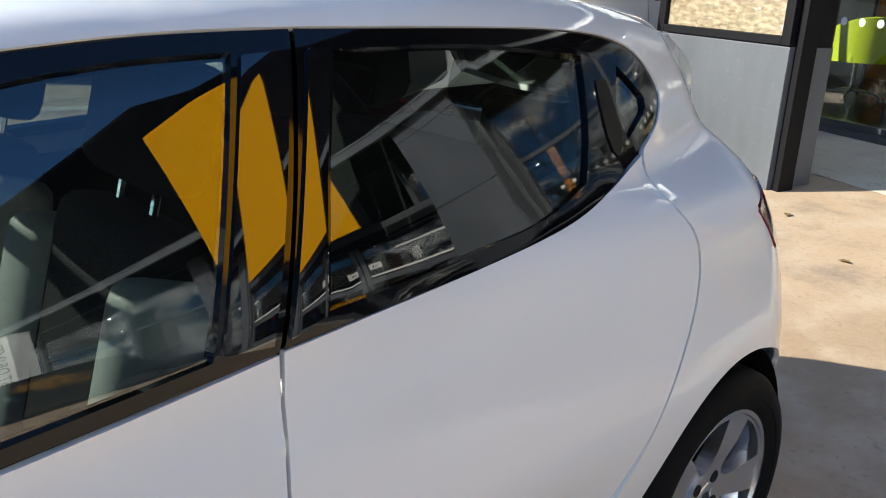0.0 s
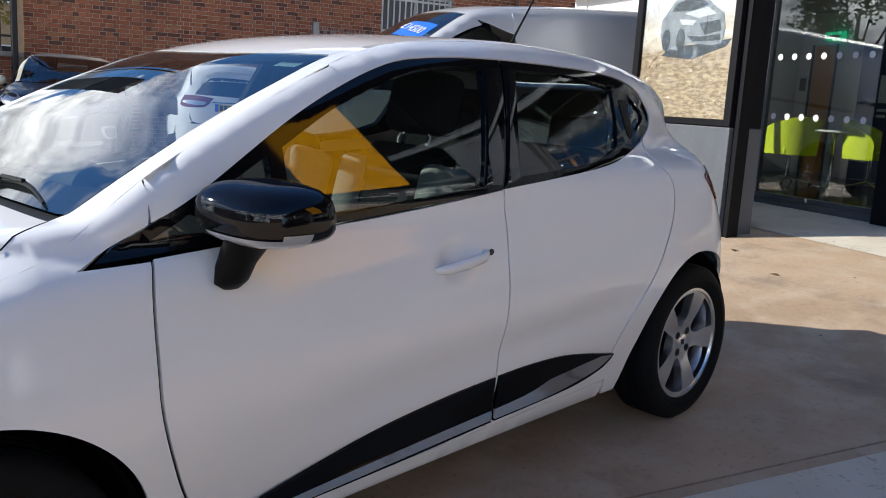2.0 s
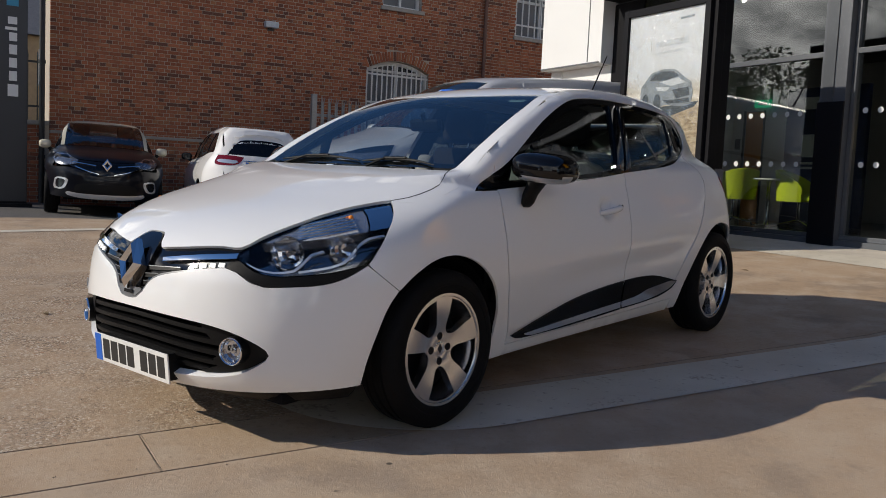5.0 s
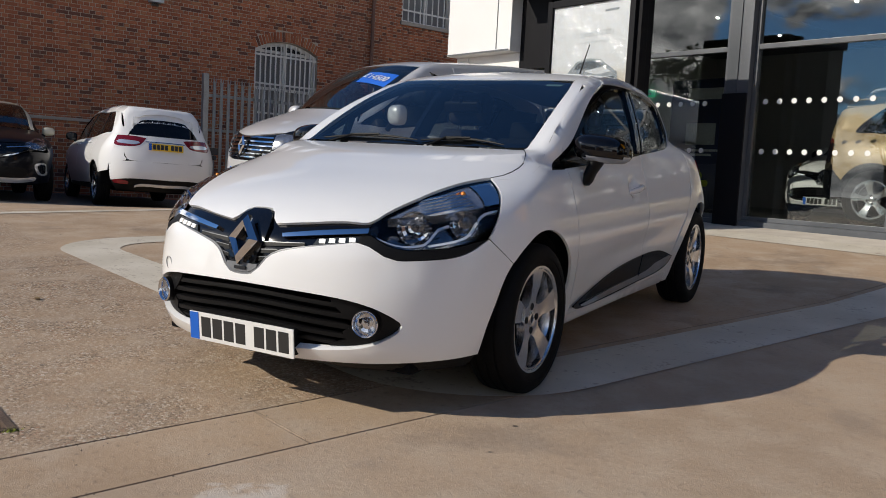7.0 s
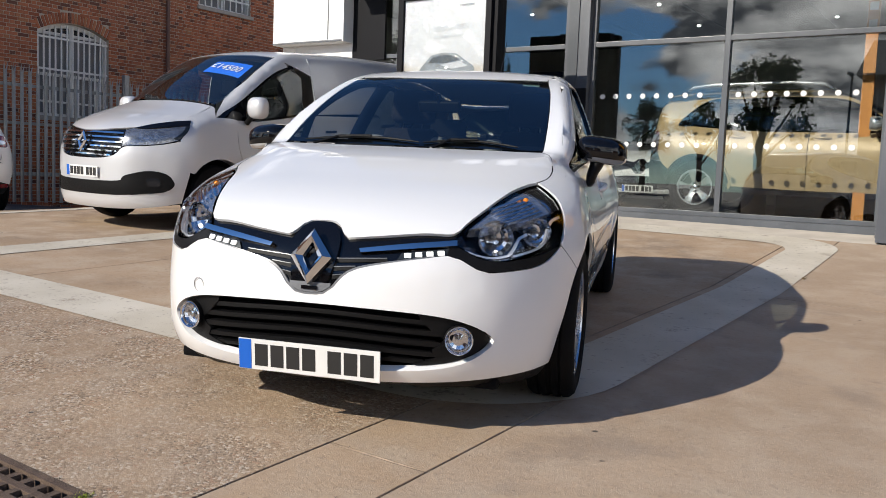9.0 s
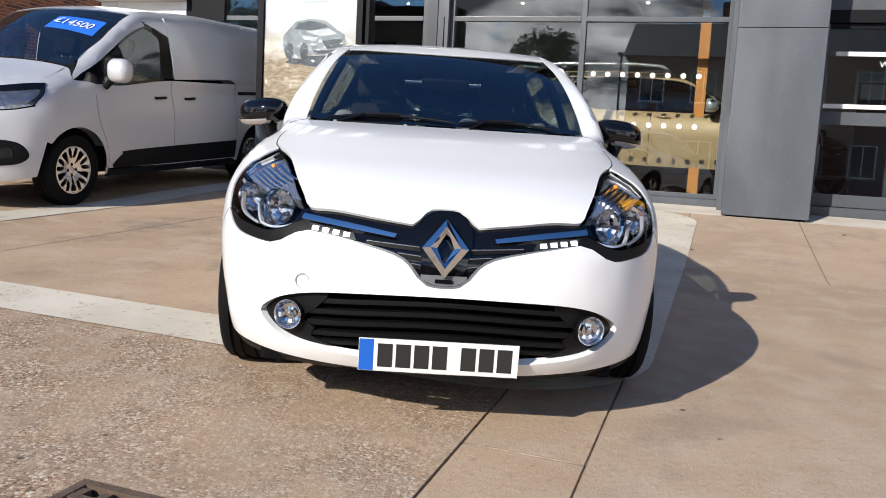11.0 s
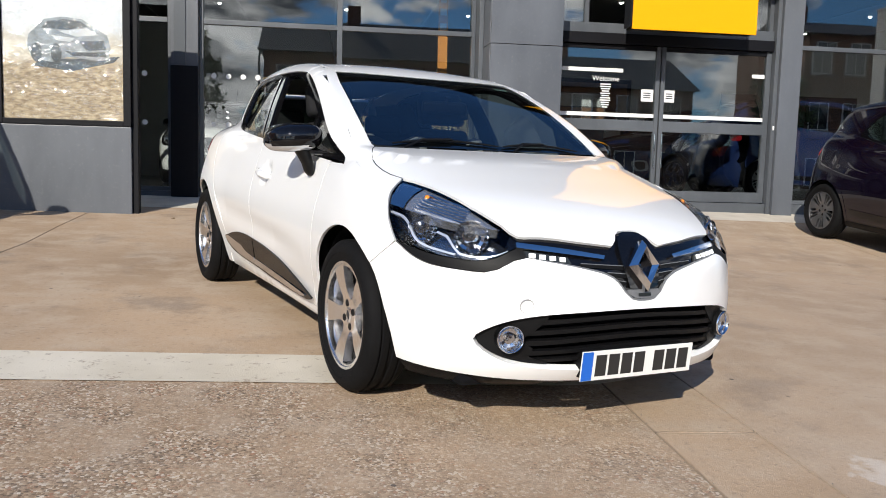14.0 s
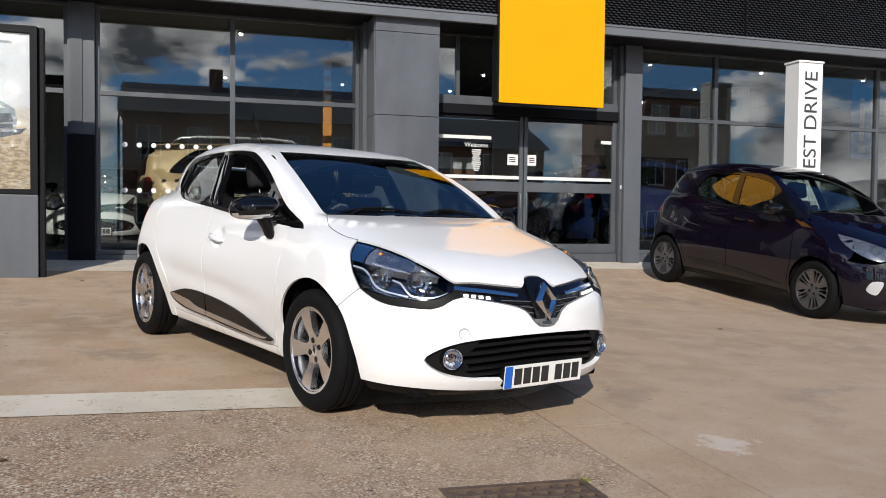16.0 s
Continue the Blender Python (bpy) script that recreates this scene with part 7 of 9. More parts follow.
DUSTER = dict(
    body=dict(
        top=[(0.84, 0.70), (0.80, 0.92), (0.70, 1.0), (0.4, 1.06), (0.0, 1.12), (-0.25, 1.16), (-0.6, 1.38), (-0.9, 1.54), (-1.1, 1.60), (-1.5, 1.63), (-2.2, 1.63), (-2.9, 1.605), (-3.4, 1.56)],
        front=[(0.2, 0.76), (0.35, 0.83), (0.6, 0.842), (0.85, 0.82), (1.0, 0.70), (1.1, 0.4), (1.7, -1.5)],
        rear=[(0.2, -3.35), (0.4, -3.48), (0.7, -3.50), (1.0, -3.47), (1.3, -3.40), (1.6, -3.28)],
        width=[(0.85, 0.82), (0.4, 0.89), (0.0, 0.90), (-0.8, 0.875), (-1.8, 0.875), (-2.6, 0.90), (-3.2, 0.86)],
        section=[(0.2, -0.10), (0.35, -0.05), (0.6, 0.0), (0.9, 0.0), (1.05, -0.05), (1.2, -0.12)],
        shoulder=[(0.8, 0.98), (0, 1.05), (-1.5, 1.08), (-3, 1.10)],
        green=[(0, 0.74), (-0.5, 0.79), (-1.5, 0.80), (-2.4, 0.79), (-3.1, 0.72)], lean=0.28, belt=1.08, half=0.88),
    wb=2.674, arch=0.405, sill=0.34, r=0.35, rim=0.225, tyre=0.215, track=0.785, a0=-0.25, c0=-3.0, split=-1.34,
    dlo_low=[(-0.25, 1.06), (-1.0, 1.07), (-2.2, 1.09), (-3.0, 1.16)], dlo_top=[(-0.25, 1.07), (-0.6, 1.28), (-0.95, 1.46), (-1.3, 1.50), (-2.2, 1.50), (-2.7, 1.45), (-3.0, 1.20)],
    seam=[(-0.3, 0.64), (-0.7, 0.63), (-1.2, 0.60), (-2.4, 0.60), (-3.15, 0.57)], roof=(-1.08, -3.2),
    bonnet=[(-0.18, 0.0), (-0.22, 0.3), (-0.27, 0.6), (-0.29, 0.68, 1), (0.0, 0.74), (0.3, 0.73), (0.52, 0.62), (0.64, 0.4), (0.70, 0.0)], wing_from=6,
    screen=[(-0.24, 0.0), (-0.28, 0.3), (-0.36, 0.63, 1), (-0.7, 0.61), (-1.06, 0.585, 1), (-1.02, 0.3), (-1.0, 0.0)],
    wing_front=[(0.42, 0.98, 1), (0.46, 0.8), (0.44, 0.70, 1), (0.34, 0.62, 1)], door_front=[(-0.44, 0.36, 1), (-0.42, 0.5), (-0.32, 0.8), (-0.36, 1.05, 1)],
    door_end=[(-2.22, 0.38, 1), (-2.24, 0.5), (-2.36, 0.75), (-2.42, 0.9), (-2.40, 1.09, 1)],
    rear_edge=[(-3.30, 1.35), (-3.33, 1.0, 1), (-3.18, 0.7), (-3.08, 0.6, 1)],
    panes=[(-0.62, -1.28, -0.10), (-1.40, -2.18, -0.06), (-2.42, -2.86, 0.02)], mirror=(-0.60, 1.0, 1.16, 0.10, 0.13, 0.085), mirror_mat="lamp", handles=[(-1.18, 1.0), (-2.18, 1.0)],
    spokes=5, windows=FIVE_SPOKE, frame=None,
    side=[("arch_trim", [(-2.25, 0.42, 1), *arc(-2.674, 0.35, 0.43, 0.43, 10, 165, 10), (-3.07, 0.42, 1), *arc(-2.674, 0.35, 0.39, 0.39, 170, 8, 10)], "black", 0.008)],
    nose=[("front_bumper", [(0, 0.70), (30, 0.70), (60, 0.72), (69, 0.74, 1), (74, 0.62, 1), (69, 0.4), (67, 0.3, 1), (0, 0.28)], "black", 0.0, "both"), ("grille", [(0, 0.94), (34, 0.94), (36, 0.74), (0, 0.73)], "gloss", 0.0, "both"), ("headlight", [(36, 0.76), (60, 0.78), (70, 0.9), (66, 0.97), (38, 0.95)], "head", 0.002, "pair")],
    tail=[("rear_bumper", [(0, 0.70), (50, 0.70), (66, 0.62, 1), (64, 0.32, 1), (0, 0.32)], "black", 0.0, "both"), ("tailgate", [(0, 1.1), (45, 1.1), (60, 1.1), (62, 0.72), (0, 0.71)], "paint", 0.0, "both"), ("rear_window", [(0, 1.5), (40, 1.48), (48, 1.4), (50, 1.14), (0, 1.11)], "glass", 0.0, "both"), ("tail_light", [(54, 1.05), (64, 1.05), (64, 0.8), (54, 0.8)], "red", 0.004, "pair")],
)
DUSTER["frame"] = BLACK_GLOSS
CAPTUR = dict(
    body=dict(
        top=[(0.83, 0.66), (0.80, 0.82), (0.72, 0.90), (0.5, 0.97), (0.2, 1.03), (-0.1, 1.08), (-0.28, 1.12), (-0.6, 1.32), (-0.9, 1.46), (-1.15, 1.53), (-1.6, 1.565), (-2.2, 1.54), (-2.8, 1.46), (-3.2, 1.38)],
        front=[(0.2, 0.74), (0.3, 0.81), (0.5, 0.83), (0.7, 0.815), (0.82, 0.76), (0.92, 0.62), (1.02, 0.3), (1.6, -1.5)],
        rear=[(0.2, -3.12), (0.4, -3.27), (0.7, -3.29), (1.0, -3.2), (1.3, -3.05), (1.5, -2.95)],
        width=[(0.85, 0.80), (0.4, 0.87), (0.0, 0.889), (-1.0, 0.865), (-2.0, 0.87), (-2.6, 0.889), (-3.1, 0.84)],
        section=[(0.2, -0.10), (0.35, -0.05), (0.6, 0.0), (0.8, -0.005), (0.95, -0.05), (1.1, -0.12)],
        shoulder=[(0.8, 0.90), (0, 1.0), (-1.5, 1.05), (-3, 1.10)],
        green=[(0, 0.72), (-0.5, 0.77), (-1.5, 0.785), (-2.3, 0.75), (-2.9, 0.66)], lean=0.34, belt=1.03),
    wb=2.606, arch=0.39, sill=0.30, r=0.335, rim=0.225, tyre=0.205, track=0.77, a0=-0.25, c0=-2.6, split=-1.40,
    dlo_low=[(-0.25, 1.02), (-1.0, 1.04), (-2.0, 1.08), (-2.6, 1.17)], dlo_top=[(-0.25, 1.03), (-0.6, 1.23), (-0.95, 1.40), (-1.4, 1.45), (-2.1, 1.43), (-2.5, 1.34), (-2.6, 1.2)],
    seam=[(-0.3, 0.62), (-0.7, 0.60), (-1.2, 0.56), (-2.2, 0.54), (-2.8, 0.48)], roof=(-1.12, -2.85),
    bonnet=[(-0.18, 0.0), (-0.22, 0.3), (-0.28, 0.56), (-0.30, 0.66, 1), (0.0, 0.70), (0.25, 0.69), (0.48, 0.62), (0.62, 0.45), (0.70, 0.2), (0.72, 0.0)], wing_from=6,
    screen=[(-0.22, 0.0), (-0.27, 0.3), (-0.35, 0.61, 1), (-0.7, 0.59), (-1.11, 0.55, 1), (-1.06, 0.25), (-1.03, 0.0)],
    wing_front=[(0.33, 0.96, 1), (0.42, 0.82), (0.42, 0.74, 1), (0.33, 0.62, 1)], door_front=[(-0.43, 0.32, 1), (-0.40, 0.5), (-0.33, 0.75), (-0.37, 1.0, 1)],
    door_end=[(-2.17, 0.34, 1), (-2.2, 0.5), (-2.34, 0.75), (-2.44, 0.95), (-2.40, 1.12, 1)],
    rear_edge=[(-2.98, 1.25), (-3.02, 1.0, 1), (-2.94, 0.72), (-2.96, 0.60, 1)],
    panes=[(-0.66, -1.34, -0.10), (-1.46, -2.30, -0.04)], mirror=(-0.58, 0.905, 1.09, 0.09, 0.095, 0.07), mirror_mat="roof", handles=[(-1.25, 0.95), (-2.2, 0.98)],
    spokes=5, windows=FIVE_SPOKE,
    nose=[("front_bumper", [(0, 0.62), (14, 0.63), (26, 0.70), (40, 0.74), (58, 0.74), (69, 0.76, 1), (74, 0.60, 1), (69, 0.4), (67, 0.3, 1), (40, 0.27), (0, 0.26)], "paint", 0.0, "both"), ("upper_grille", [(0, 0.88), (20, 0.88), (38, 0.87), (40, 0.77), (26, 0.71), (14, 0.64), (0, 0.63)], "gloss", -0.008, "both"), ("lower_grille", [(0, 0.50), (26, 0.50), (32, 0.44), (28, 0.36), (0, 0.35)], "black", 0.004, "both"), ("skid_plate", [(0, 0.345), (26, 0.35), (40, 0.37), (40, 0.32), (24, 0.28), (0, 0.275)], "lamp", 0.008, "both"), ("fog_frame", [(40, 0.56), (54, 0.58), (58, 0.52), (58, 0.42), (48, 0.40), (42, 0.44)], "lamp", 0.006, "pair"), ("fog_lamp", [(43, 0.54), (53, 0.555), (55, 0.51), (54, 0.44), (47, 0.43)], "dark", 0.010, "pair"), ("headlight", [(33, 0.80, 1), (44, 0.77), (56, 0.78), (68, 0.86), (76, 0.95, 1), (58, 0.94), (42, 0.89), (34, 0.86, 1)], "head", 0.002, "pair"), ("chrome_line", [(12, 0.79, 1), (30, 0.815), (38, 0.83, 1), (38, 0.815, 1), (24, 0.795), (12, 0.775, 1)], "chrome", 0.006, "pair"), ("chrome_v", [(8, 0.66, 1), (20, 0.70), (34, 0.765, 1), (34, 0.755, 1), (20, 0.688), (8, 0.648, 1)], "chrome", 0.006, "pair")],
    tail=[("rear_bumper", [(0, 0.66), (50, 0.66), (66, 0.60, 1), (64, 0.3, 1), (0, 0.3)], "paint", 0.0, "both"), ("tailgate", [(0, 1.08), (45, 1.08), (58, 1.02), (62, 0.68), (0, 0.67)], "paint", 0.0, "both"), ("rear_window", [(0, 1.42), (40, 1.4), (48, 1.32), (50, 1.12), (0, 1.09)], "glass", 0.0, "both"), ("tail_light", [(50, 1.05), (64, 1.02), (62, 0.86), (50, 0.9)], "red", 0.004, "pair")],
)
MPV = dict(CAPTUR)
MPV["body"] = dict(CAPTUR["body"], top=[(0.86, 0.62), (0.80, 0.78), (0.6, 0.90), (0.2, 1.02), (-0.15, 1.10), (-0.6, 1.34), (-1.0, 1.52), (-1.4, 1.60), (-2.2, 1.62), (-3.0, 1.58), (-3.7, 1.50)], rear=[(0.2, -3.48), (0.4, -3.62), (0.7, -3.64), (0.95, -3.58), (1.2, -3.45), (1.5, -3.28)], width=[(0.85, 0.80), (0.4, 0.88), (0, 0.90), (-2.6, 0.90), (-3.3, 0.87)], green=[(0, 0.74), (-0.5, 0.79), (-2.0, 0.80), (-3.0, 0.77), (-3.4, 0.72)], lean=0.30)
MPV.update(wb=2.75, r=0.33, c0=-3.15, arch=0.375,
    dlo_low=[(-0.25, 1.02), (-1.0, 1.04), (-2.2, 1.08), (-3.15, 1.16)], dlo_top=[(-0.25, 1.03), (-0.6, 1.25), (-1.0, 1.46), (-1.5, 1.51), (-2.4, 1.50), (-2.9, 1.42), (-3.15, 1.2)],
    seam=[(-0.3, 0.62), (-0.7, 0.61), (-1.2, 0.60), (-2.6, 0.60), (-3.3, 0.57)], roof=(-1.18, -3.35), screen=[(-0.22, 0.0), (-0.27, 0.3), (-0.35, 0.61, 1), (-0.7, 0.60), (-1.16, 0.59, 1), (-1.11, 0.3), (-1.08, 0.0)],
    door_end=[(-2.30, 0.34, 1), (-2.34, 0.5), (-2.46, 0.75), (-2.52, 0.95), (-2.46, 1.09, 1)], rear_edge=[(-3.36, 1.4), (-3.40, 1.12, 1), (-3.37, 0.8), (-3.34, 0.56, 1)],
    panes=[(-0.66, -1.34, -0.10), (-1.46, -2.36, -0.04), (-2.5, -3.0, 0.04)], mirror_mat="gloss",
    tail=[("rear_bumper", [(0, 0.72), (45, 0.72), (66, 0.66, 1), (64, 0.42, 1), (40, 0.46), (0, 0.46)], "paint", 0.0, "both"), ("skirt", [(0, 0.45), (40, 0.45), (64, 0.41, 1), (62, 0.28, 1), (0, 0.27)], "black", -0.004, "both"), ("skid_plate", [(0, 0.385), (32, 0.385), (40, 0.33), (30, 0.35), (0, 0.345)], "lamp", 0.006, "both"), ("reflector", [(46, 0.42), (60, 0.43), (60, 0.38), (46, 0.37)], "red", 0.006, "pair"), ("tailgate", [(0, 1.115), (45, 1.115), (52, 1.10), (52, 0.90, 1), (48, 0.78), (40, 0.73), (0, 0.725)], "paint", 0.0, "both"), ("rear_window", [(0, 1.375), (40, 1.36), (48, 1.31), (52, 1.18), (44, 1.125), (0, 1.12)], "gloss", 0.0, "both"), ("tail_light", [(30, 1.08, 1), (46, 1.10), (64, 1.10, 1), (64, 0.96), (50, 0.94), (36, 0.97)], "red", 0.004, "pair"), ("rear_quarter", [(52.5, 0.935), (66, 0.955), (69, 0.70, 1), (66, 0.665), (48, 0.73), (50.5, 0.80)], "paint", 0.0, "pair"), ("tail_lens", [(38, 1.02), (60, 1.03), (60, 0.985), (40, 0.975)], "lamp", 0.008, "pair"), ("gate_upper", [(49, 1.40), (58, 1.36), (66, 1.11, 1), (54, 1.10), (53, 1.2)], "paint", 0.0, "pair"), ("bright_line", [(0, 1.035), (30, 1.03), (30, 1.018), (0, 1.022)], "chrome", 0.006, "both"), ("roof_edge", [(0, 1.50), (40, 1.48), (56, 1.40), (50, 1.385), (40, 1.43), (0, 1.45)], "paint", 0.022, "both"), ("stop_light", [(0, 1.475), (10, 1.474), (10, 1.458), (0, 1.459)], "red", 0.012, "both")])


def on_ground(x, y, heading, wb, extra=0.0):
    """The pose of a car whose front axle stands over (x, y), its nose to heading (degrees from +x), tilted with the ground."""
    d = Vector((math.cos(radians(heading)), math.sin(radians(heading)), 0))
    s = Vector((-d.y, d.x, 0))
    h = lambda p: ground_height(p.x, p.y) + extra
    f, b = Vector((x, y, 0)), Vector((x, y, 0)) - d * wb
    ax = Vector((*(f - b).xy, h(f) - h(b))).normalized()
    ay = Vector((*(s * 1.6).xy, h(f + s * 0.8) - h(f - s * 0.8))).normalized()
    az = ax.cross(ay).normalized()
    ay = az.cross(ax)
    return Matrix(((ax.x, ay.x, az.x, x), (ax.y, ay.y, az.y, y), (ax.z, ay.z, az.z, h(f)), (0, 0, 0, 1)))


SILVER_PAINT = material("silver_car_paint", (0.60, 0.60, 0.61), 0.38, metal=0.25, coat=0.8)
PURPLE_PAINT = material("dark_purple_car_paint", (0.0028, 0.0012, 0.0065), 0.35, spec=0.08, coat=1.0)
TAN_PAINT = material("sandy_beige_car_paint", (0.55, 0.40, 0.22), 0.4, metal=0.1, coat=0.8)
BLACK_PAINT = material("black_car_paint", (0.004, 0.005, 0.009), 0.30, coat=0.35, spec=0.1)
CREAM_PAINT = material("cream_car_paint", (0.62, 0.56, 0.42), 0.3, coat=0.8)
BLUE_PAINT = material("dark_blue_car_paint", (0.008, 0.018, 0.07), 0.2, coat=1.0)
PLATE_YELLOW = material("plate_yellow", (0.85, 0.55, 0.02), 0.4)
DARK_ALLOY = material("dark_machined_alloy", (0.20, 0.20, 0.21), 0.35, metal=0.9)
ZOE["alloy"] = DARK_ALLOY


def taller(P, k, foot=0.55):
    """The same car, stretched upwards above its wheels."""
    up = lambda z: z if z < foot else foot + (z - foot) * k
    second = lambda rows: [(q[0], up(q[1]), *q[2:]) for q in rows]
    first = lambda rows: [(up(q[0]), q[1]) for q in rows]
    b = P["body"]
    out = dict(P, body=dict(b, top=second(b["top"]), front=first(b["front"]), rear=first(b["rear"]), section=first(b["section"]), shoulder=second(b["shoulder"]), belt=up(b["belt"])))
    for key in ("dlo_low", "dlo_top", "wing_front", "door_front", "door_end", "rear_edge", "handles"):
        out[key] = second(P[key])
    for key in ("nose", "tail", "side"):
        out[key] = [(q[0], second(q[1]), *q[2:]) for q in P.get(key, ())]
    mx, my, mz, sx, sy, sz = P["mirror"]
    out["mirror"] = (mx, my, up(mz), sx, sy, sz)
    return out


ZOE = taller(ZOE, 1.11)

van = make_car("panel_van", "silver panel van with a price sticker in its windscreen", "van", on_ground(-5.55, 3.05, -90, 3.098), SILVER_PAINT, VAN, plates=[(Matrix.Translation((0.930, 0, 0.60)), PLATE_WHITE)])
rhombus(van, (0.915, 0, 0.90), -14, 0.11)
BANNER_BLUE = material("blue_banner", (0.02, 0.14, 0.62), 0.4)
hv = Body(**VAN["body"])
strip = panel(hv, "price_banner", "top", [(-0.53, 0.10, 1), (-0.53, 0.68, 1), (-0.77, 0.66, 1), (-0.75, 0.10, 1)], BANNER_BLUE, van, lift=0.004, deep=0, label="blue price banner")
at = hv.lay("top", [(-0.64, 0.38), (-0.64, 0.60), (-0.74, 0.38)])
vx, vy = (Vector(at[1]) - Vector(at[0])).normalized(), (Vector(at[2]) - Vector(at[0])).normalized()
vz = vx.cross(vy).normalized()
vy = vz.cross(vx)
lay = Matrix((vx, vy, vz)).transposed().to_4x4()
lay.translation = Vector(at[0]) + vz * 0.012
lettering("£14500", 0.15, PLATE_WHITE, "price_lettering", lay, strip)
zoe = make_car("electric_hatchback", "dark purple five-door electric hatchback on the forecourt", "car", on_ground(6.0, 3.05, -85, 2.588), PURPLE_PAINT, ZOE, plates=[(Matrix.Translation((0.85, 0, 0.50)), PLATE_WHITE)])
rhombus(zoe, (0.80, 0, 0.81), -25, 0.10)
captur = make_car("crossover_car", "black crossover with a cream roof beside the brick wall", "car", on_ground(-11.0, 0.66, -6, 2.606), BLACK_PAINT, CAPTUR, roof_paint=CREAM_PAINT)
rhombus(captur, (0.82, 0, 0.80), -14, 0.10)
make_car("people_carrier", "white people carrier seen from behind near the fence", "car", on_ground(-13.05, 3.28, 172, 2.75), WHITE_PAINT, MPV, plates=[(Matrix.Translation((-3.60, 0, 0.955)) @ Matrix.Rotation(radians(180), 4, "Z") @ Matrix.Rotation(radians(-16), 4, "Y"), PLATE_YELLOW)])
INSIDE = 0.48
duster = make_car("estate_suv", "sandy beige sport utility car with roof rails in the showroom", "car", pose(1.47, 8.85, INSIDE, 0, 0, 0), TAN_PAINT, DUSTER)
for s in (1, -1):
    part("roof_rail", tube([(-1.15, 0.62 * s, 1.60), (-1.25, 0.62 * s, 1.665), (-1.6, 0.625 * s, 1.69), (-2.6, 0.62 * s, 1.68), (-2.85, 0.60 * s, 1.655), (-2.95, 0.60 * s, 1.58)], 0.022, 8), LAMP_SILVER, duster, smooth=60)
make_car("crossover_car", "dark blue crossover parked inside the showroom doors", "car", pose(4.6, 10.6, INSIDE, 0, 0, 205), BLUE_PAINT, CAPTUR)
make_car("crossover_car", "black crossover standing inside the showroom", "car", pose(2.2, 12.6, INSIDE, 0, 0, -60), BLACK_PAINT, CAPTUR)
make_car("electric_hatchback", "dark blue hatchback behind the showroom glass", "car", pose(8.6, 9.6, INSIDE, 0, 0, 0), BLUE_PAINT, ZOE)
inner_white = copy_thing(clio, pose(-2.65, 10.62, INSIDE, 0, 0, -92))
tagged(inner_white, "white hatchback facing out behind the showroom glass", "car")
make_car("electric_hatchback", "white hatchback parked further along the forecourt", "car", on_ground(11.4, 4.4, -85, 2.588), WHITE_PAINT, ZOE)

# ---- yellow sign over the doors ----
SIGN_YELLOW = material("yellow_sign_enamel", (0.78, 0.355, 0.001), 0.5, spec=0.15, grain=0.03, size=1.5)
sign = empty("yellow_sign", pose(3.641, 6.40, 2.63), "large plain yellow sign panel over the entrance", "sign")
part("face", box(-0.808, 0.808, -0.03, 0.0, 0.0, 3.2, 0.006), SIGN_YELLOW, sign)
part("casing", box(-0.80, 0.80, 0.002, 0.20, 0.012, 3.19, 0.006), SOFFIT, sign, "black casing behind")
part("edge_strip", box(-0.835, -0.810, -0.02, 0.19, 0.03, 3.18), SOFFIT, sign)
for x in (-0.5, 0.5):
    part("bracket", box(x - 0.03, x + 0.03, 0.2, 0.85, 0.9, 0.96), SOFFIT, sign)

# ---- poster stand ----
def poster_print():
    g = Graph("printed_poster")
    x, y, z = g.axes()
    sky_part = g.mix(g.ramp(z, 1.6, 2.9), (0.52, 0.54, 0.55), (0.62, 0.64, 0.655))
    hills = g.mix(g.ramp(g.noise(3.2, 6, 0.6, (1, 1, 2.2)), 0.4, 0.7), (0.44, 0.38, 0.28), (0.70, 0.66, 0.58))
    earth = g.mix(g.ramp(g.noise(14, 6, 0.65, (1, 1, 3.0)), 0.35, 0.7), (0.22, 0.16, 0.095), (0.52, 0.42, 0.28))
    edge = g.math("ADD", z, g.math("MULTIPLY_ADD", g.noise(2.4, 4), 0.30, -0.15))
    col = g.mix(g.ramp(edge, 2.25, 1.98), sky_part, hills)
    col = g.mix(g.ramp(edge, 1.92, 1.80), col, earth)
    g.put(g.b.inputs["Base Color"], col)
    g.b.inputs["Roughness"].default_value = 0.5
    return g.m


def clear_film():
    """Creased clear wrapping: mostly see-through, with a sharp shine on its folds."""
    m = glass("clear_plastic_wrap", (0.98, 0.99, 0.99), 0.98, 0.09, 1.8)
    n, l = m.node_tree.nodes, m.node_tree.links
    relief, tiny, co = n.new("ShaderNodeBump"), n.new("ShaderNodeTexNoise"), n.new("ShaderNodeTexCoord")
    tiny.inputs["Scale"].default_value, tiny.inputs["Detail"].default_value, tiny.inputs["Distortion"].default_value = 4.5, 3.0, 1.2
    relief.inputs["Strength"].default_value, relief.inputs["Distance"].default_value = 0.85, 0.07
    l.new(co.outputs["Object"], tiny.inputs["Vector"])
    l.new(tiny.outputs["Fac"], relief.inputs["Height"])
    l.new(relief.outputs["Normal"], n["Glossy BSDF"].inputs["Normal"])
    l.new(relief.outputs["Normal"], n["Layer Weight"].inputs["Normal"])
    return m


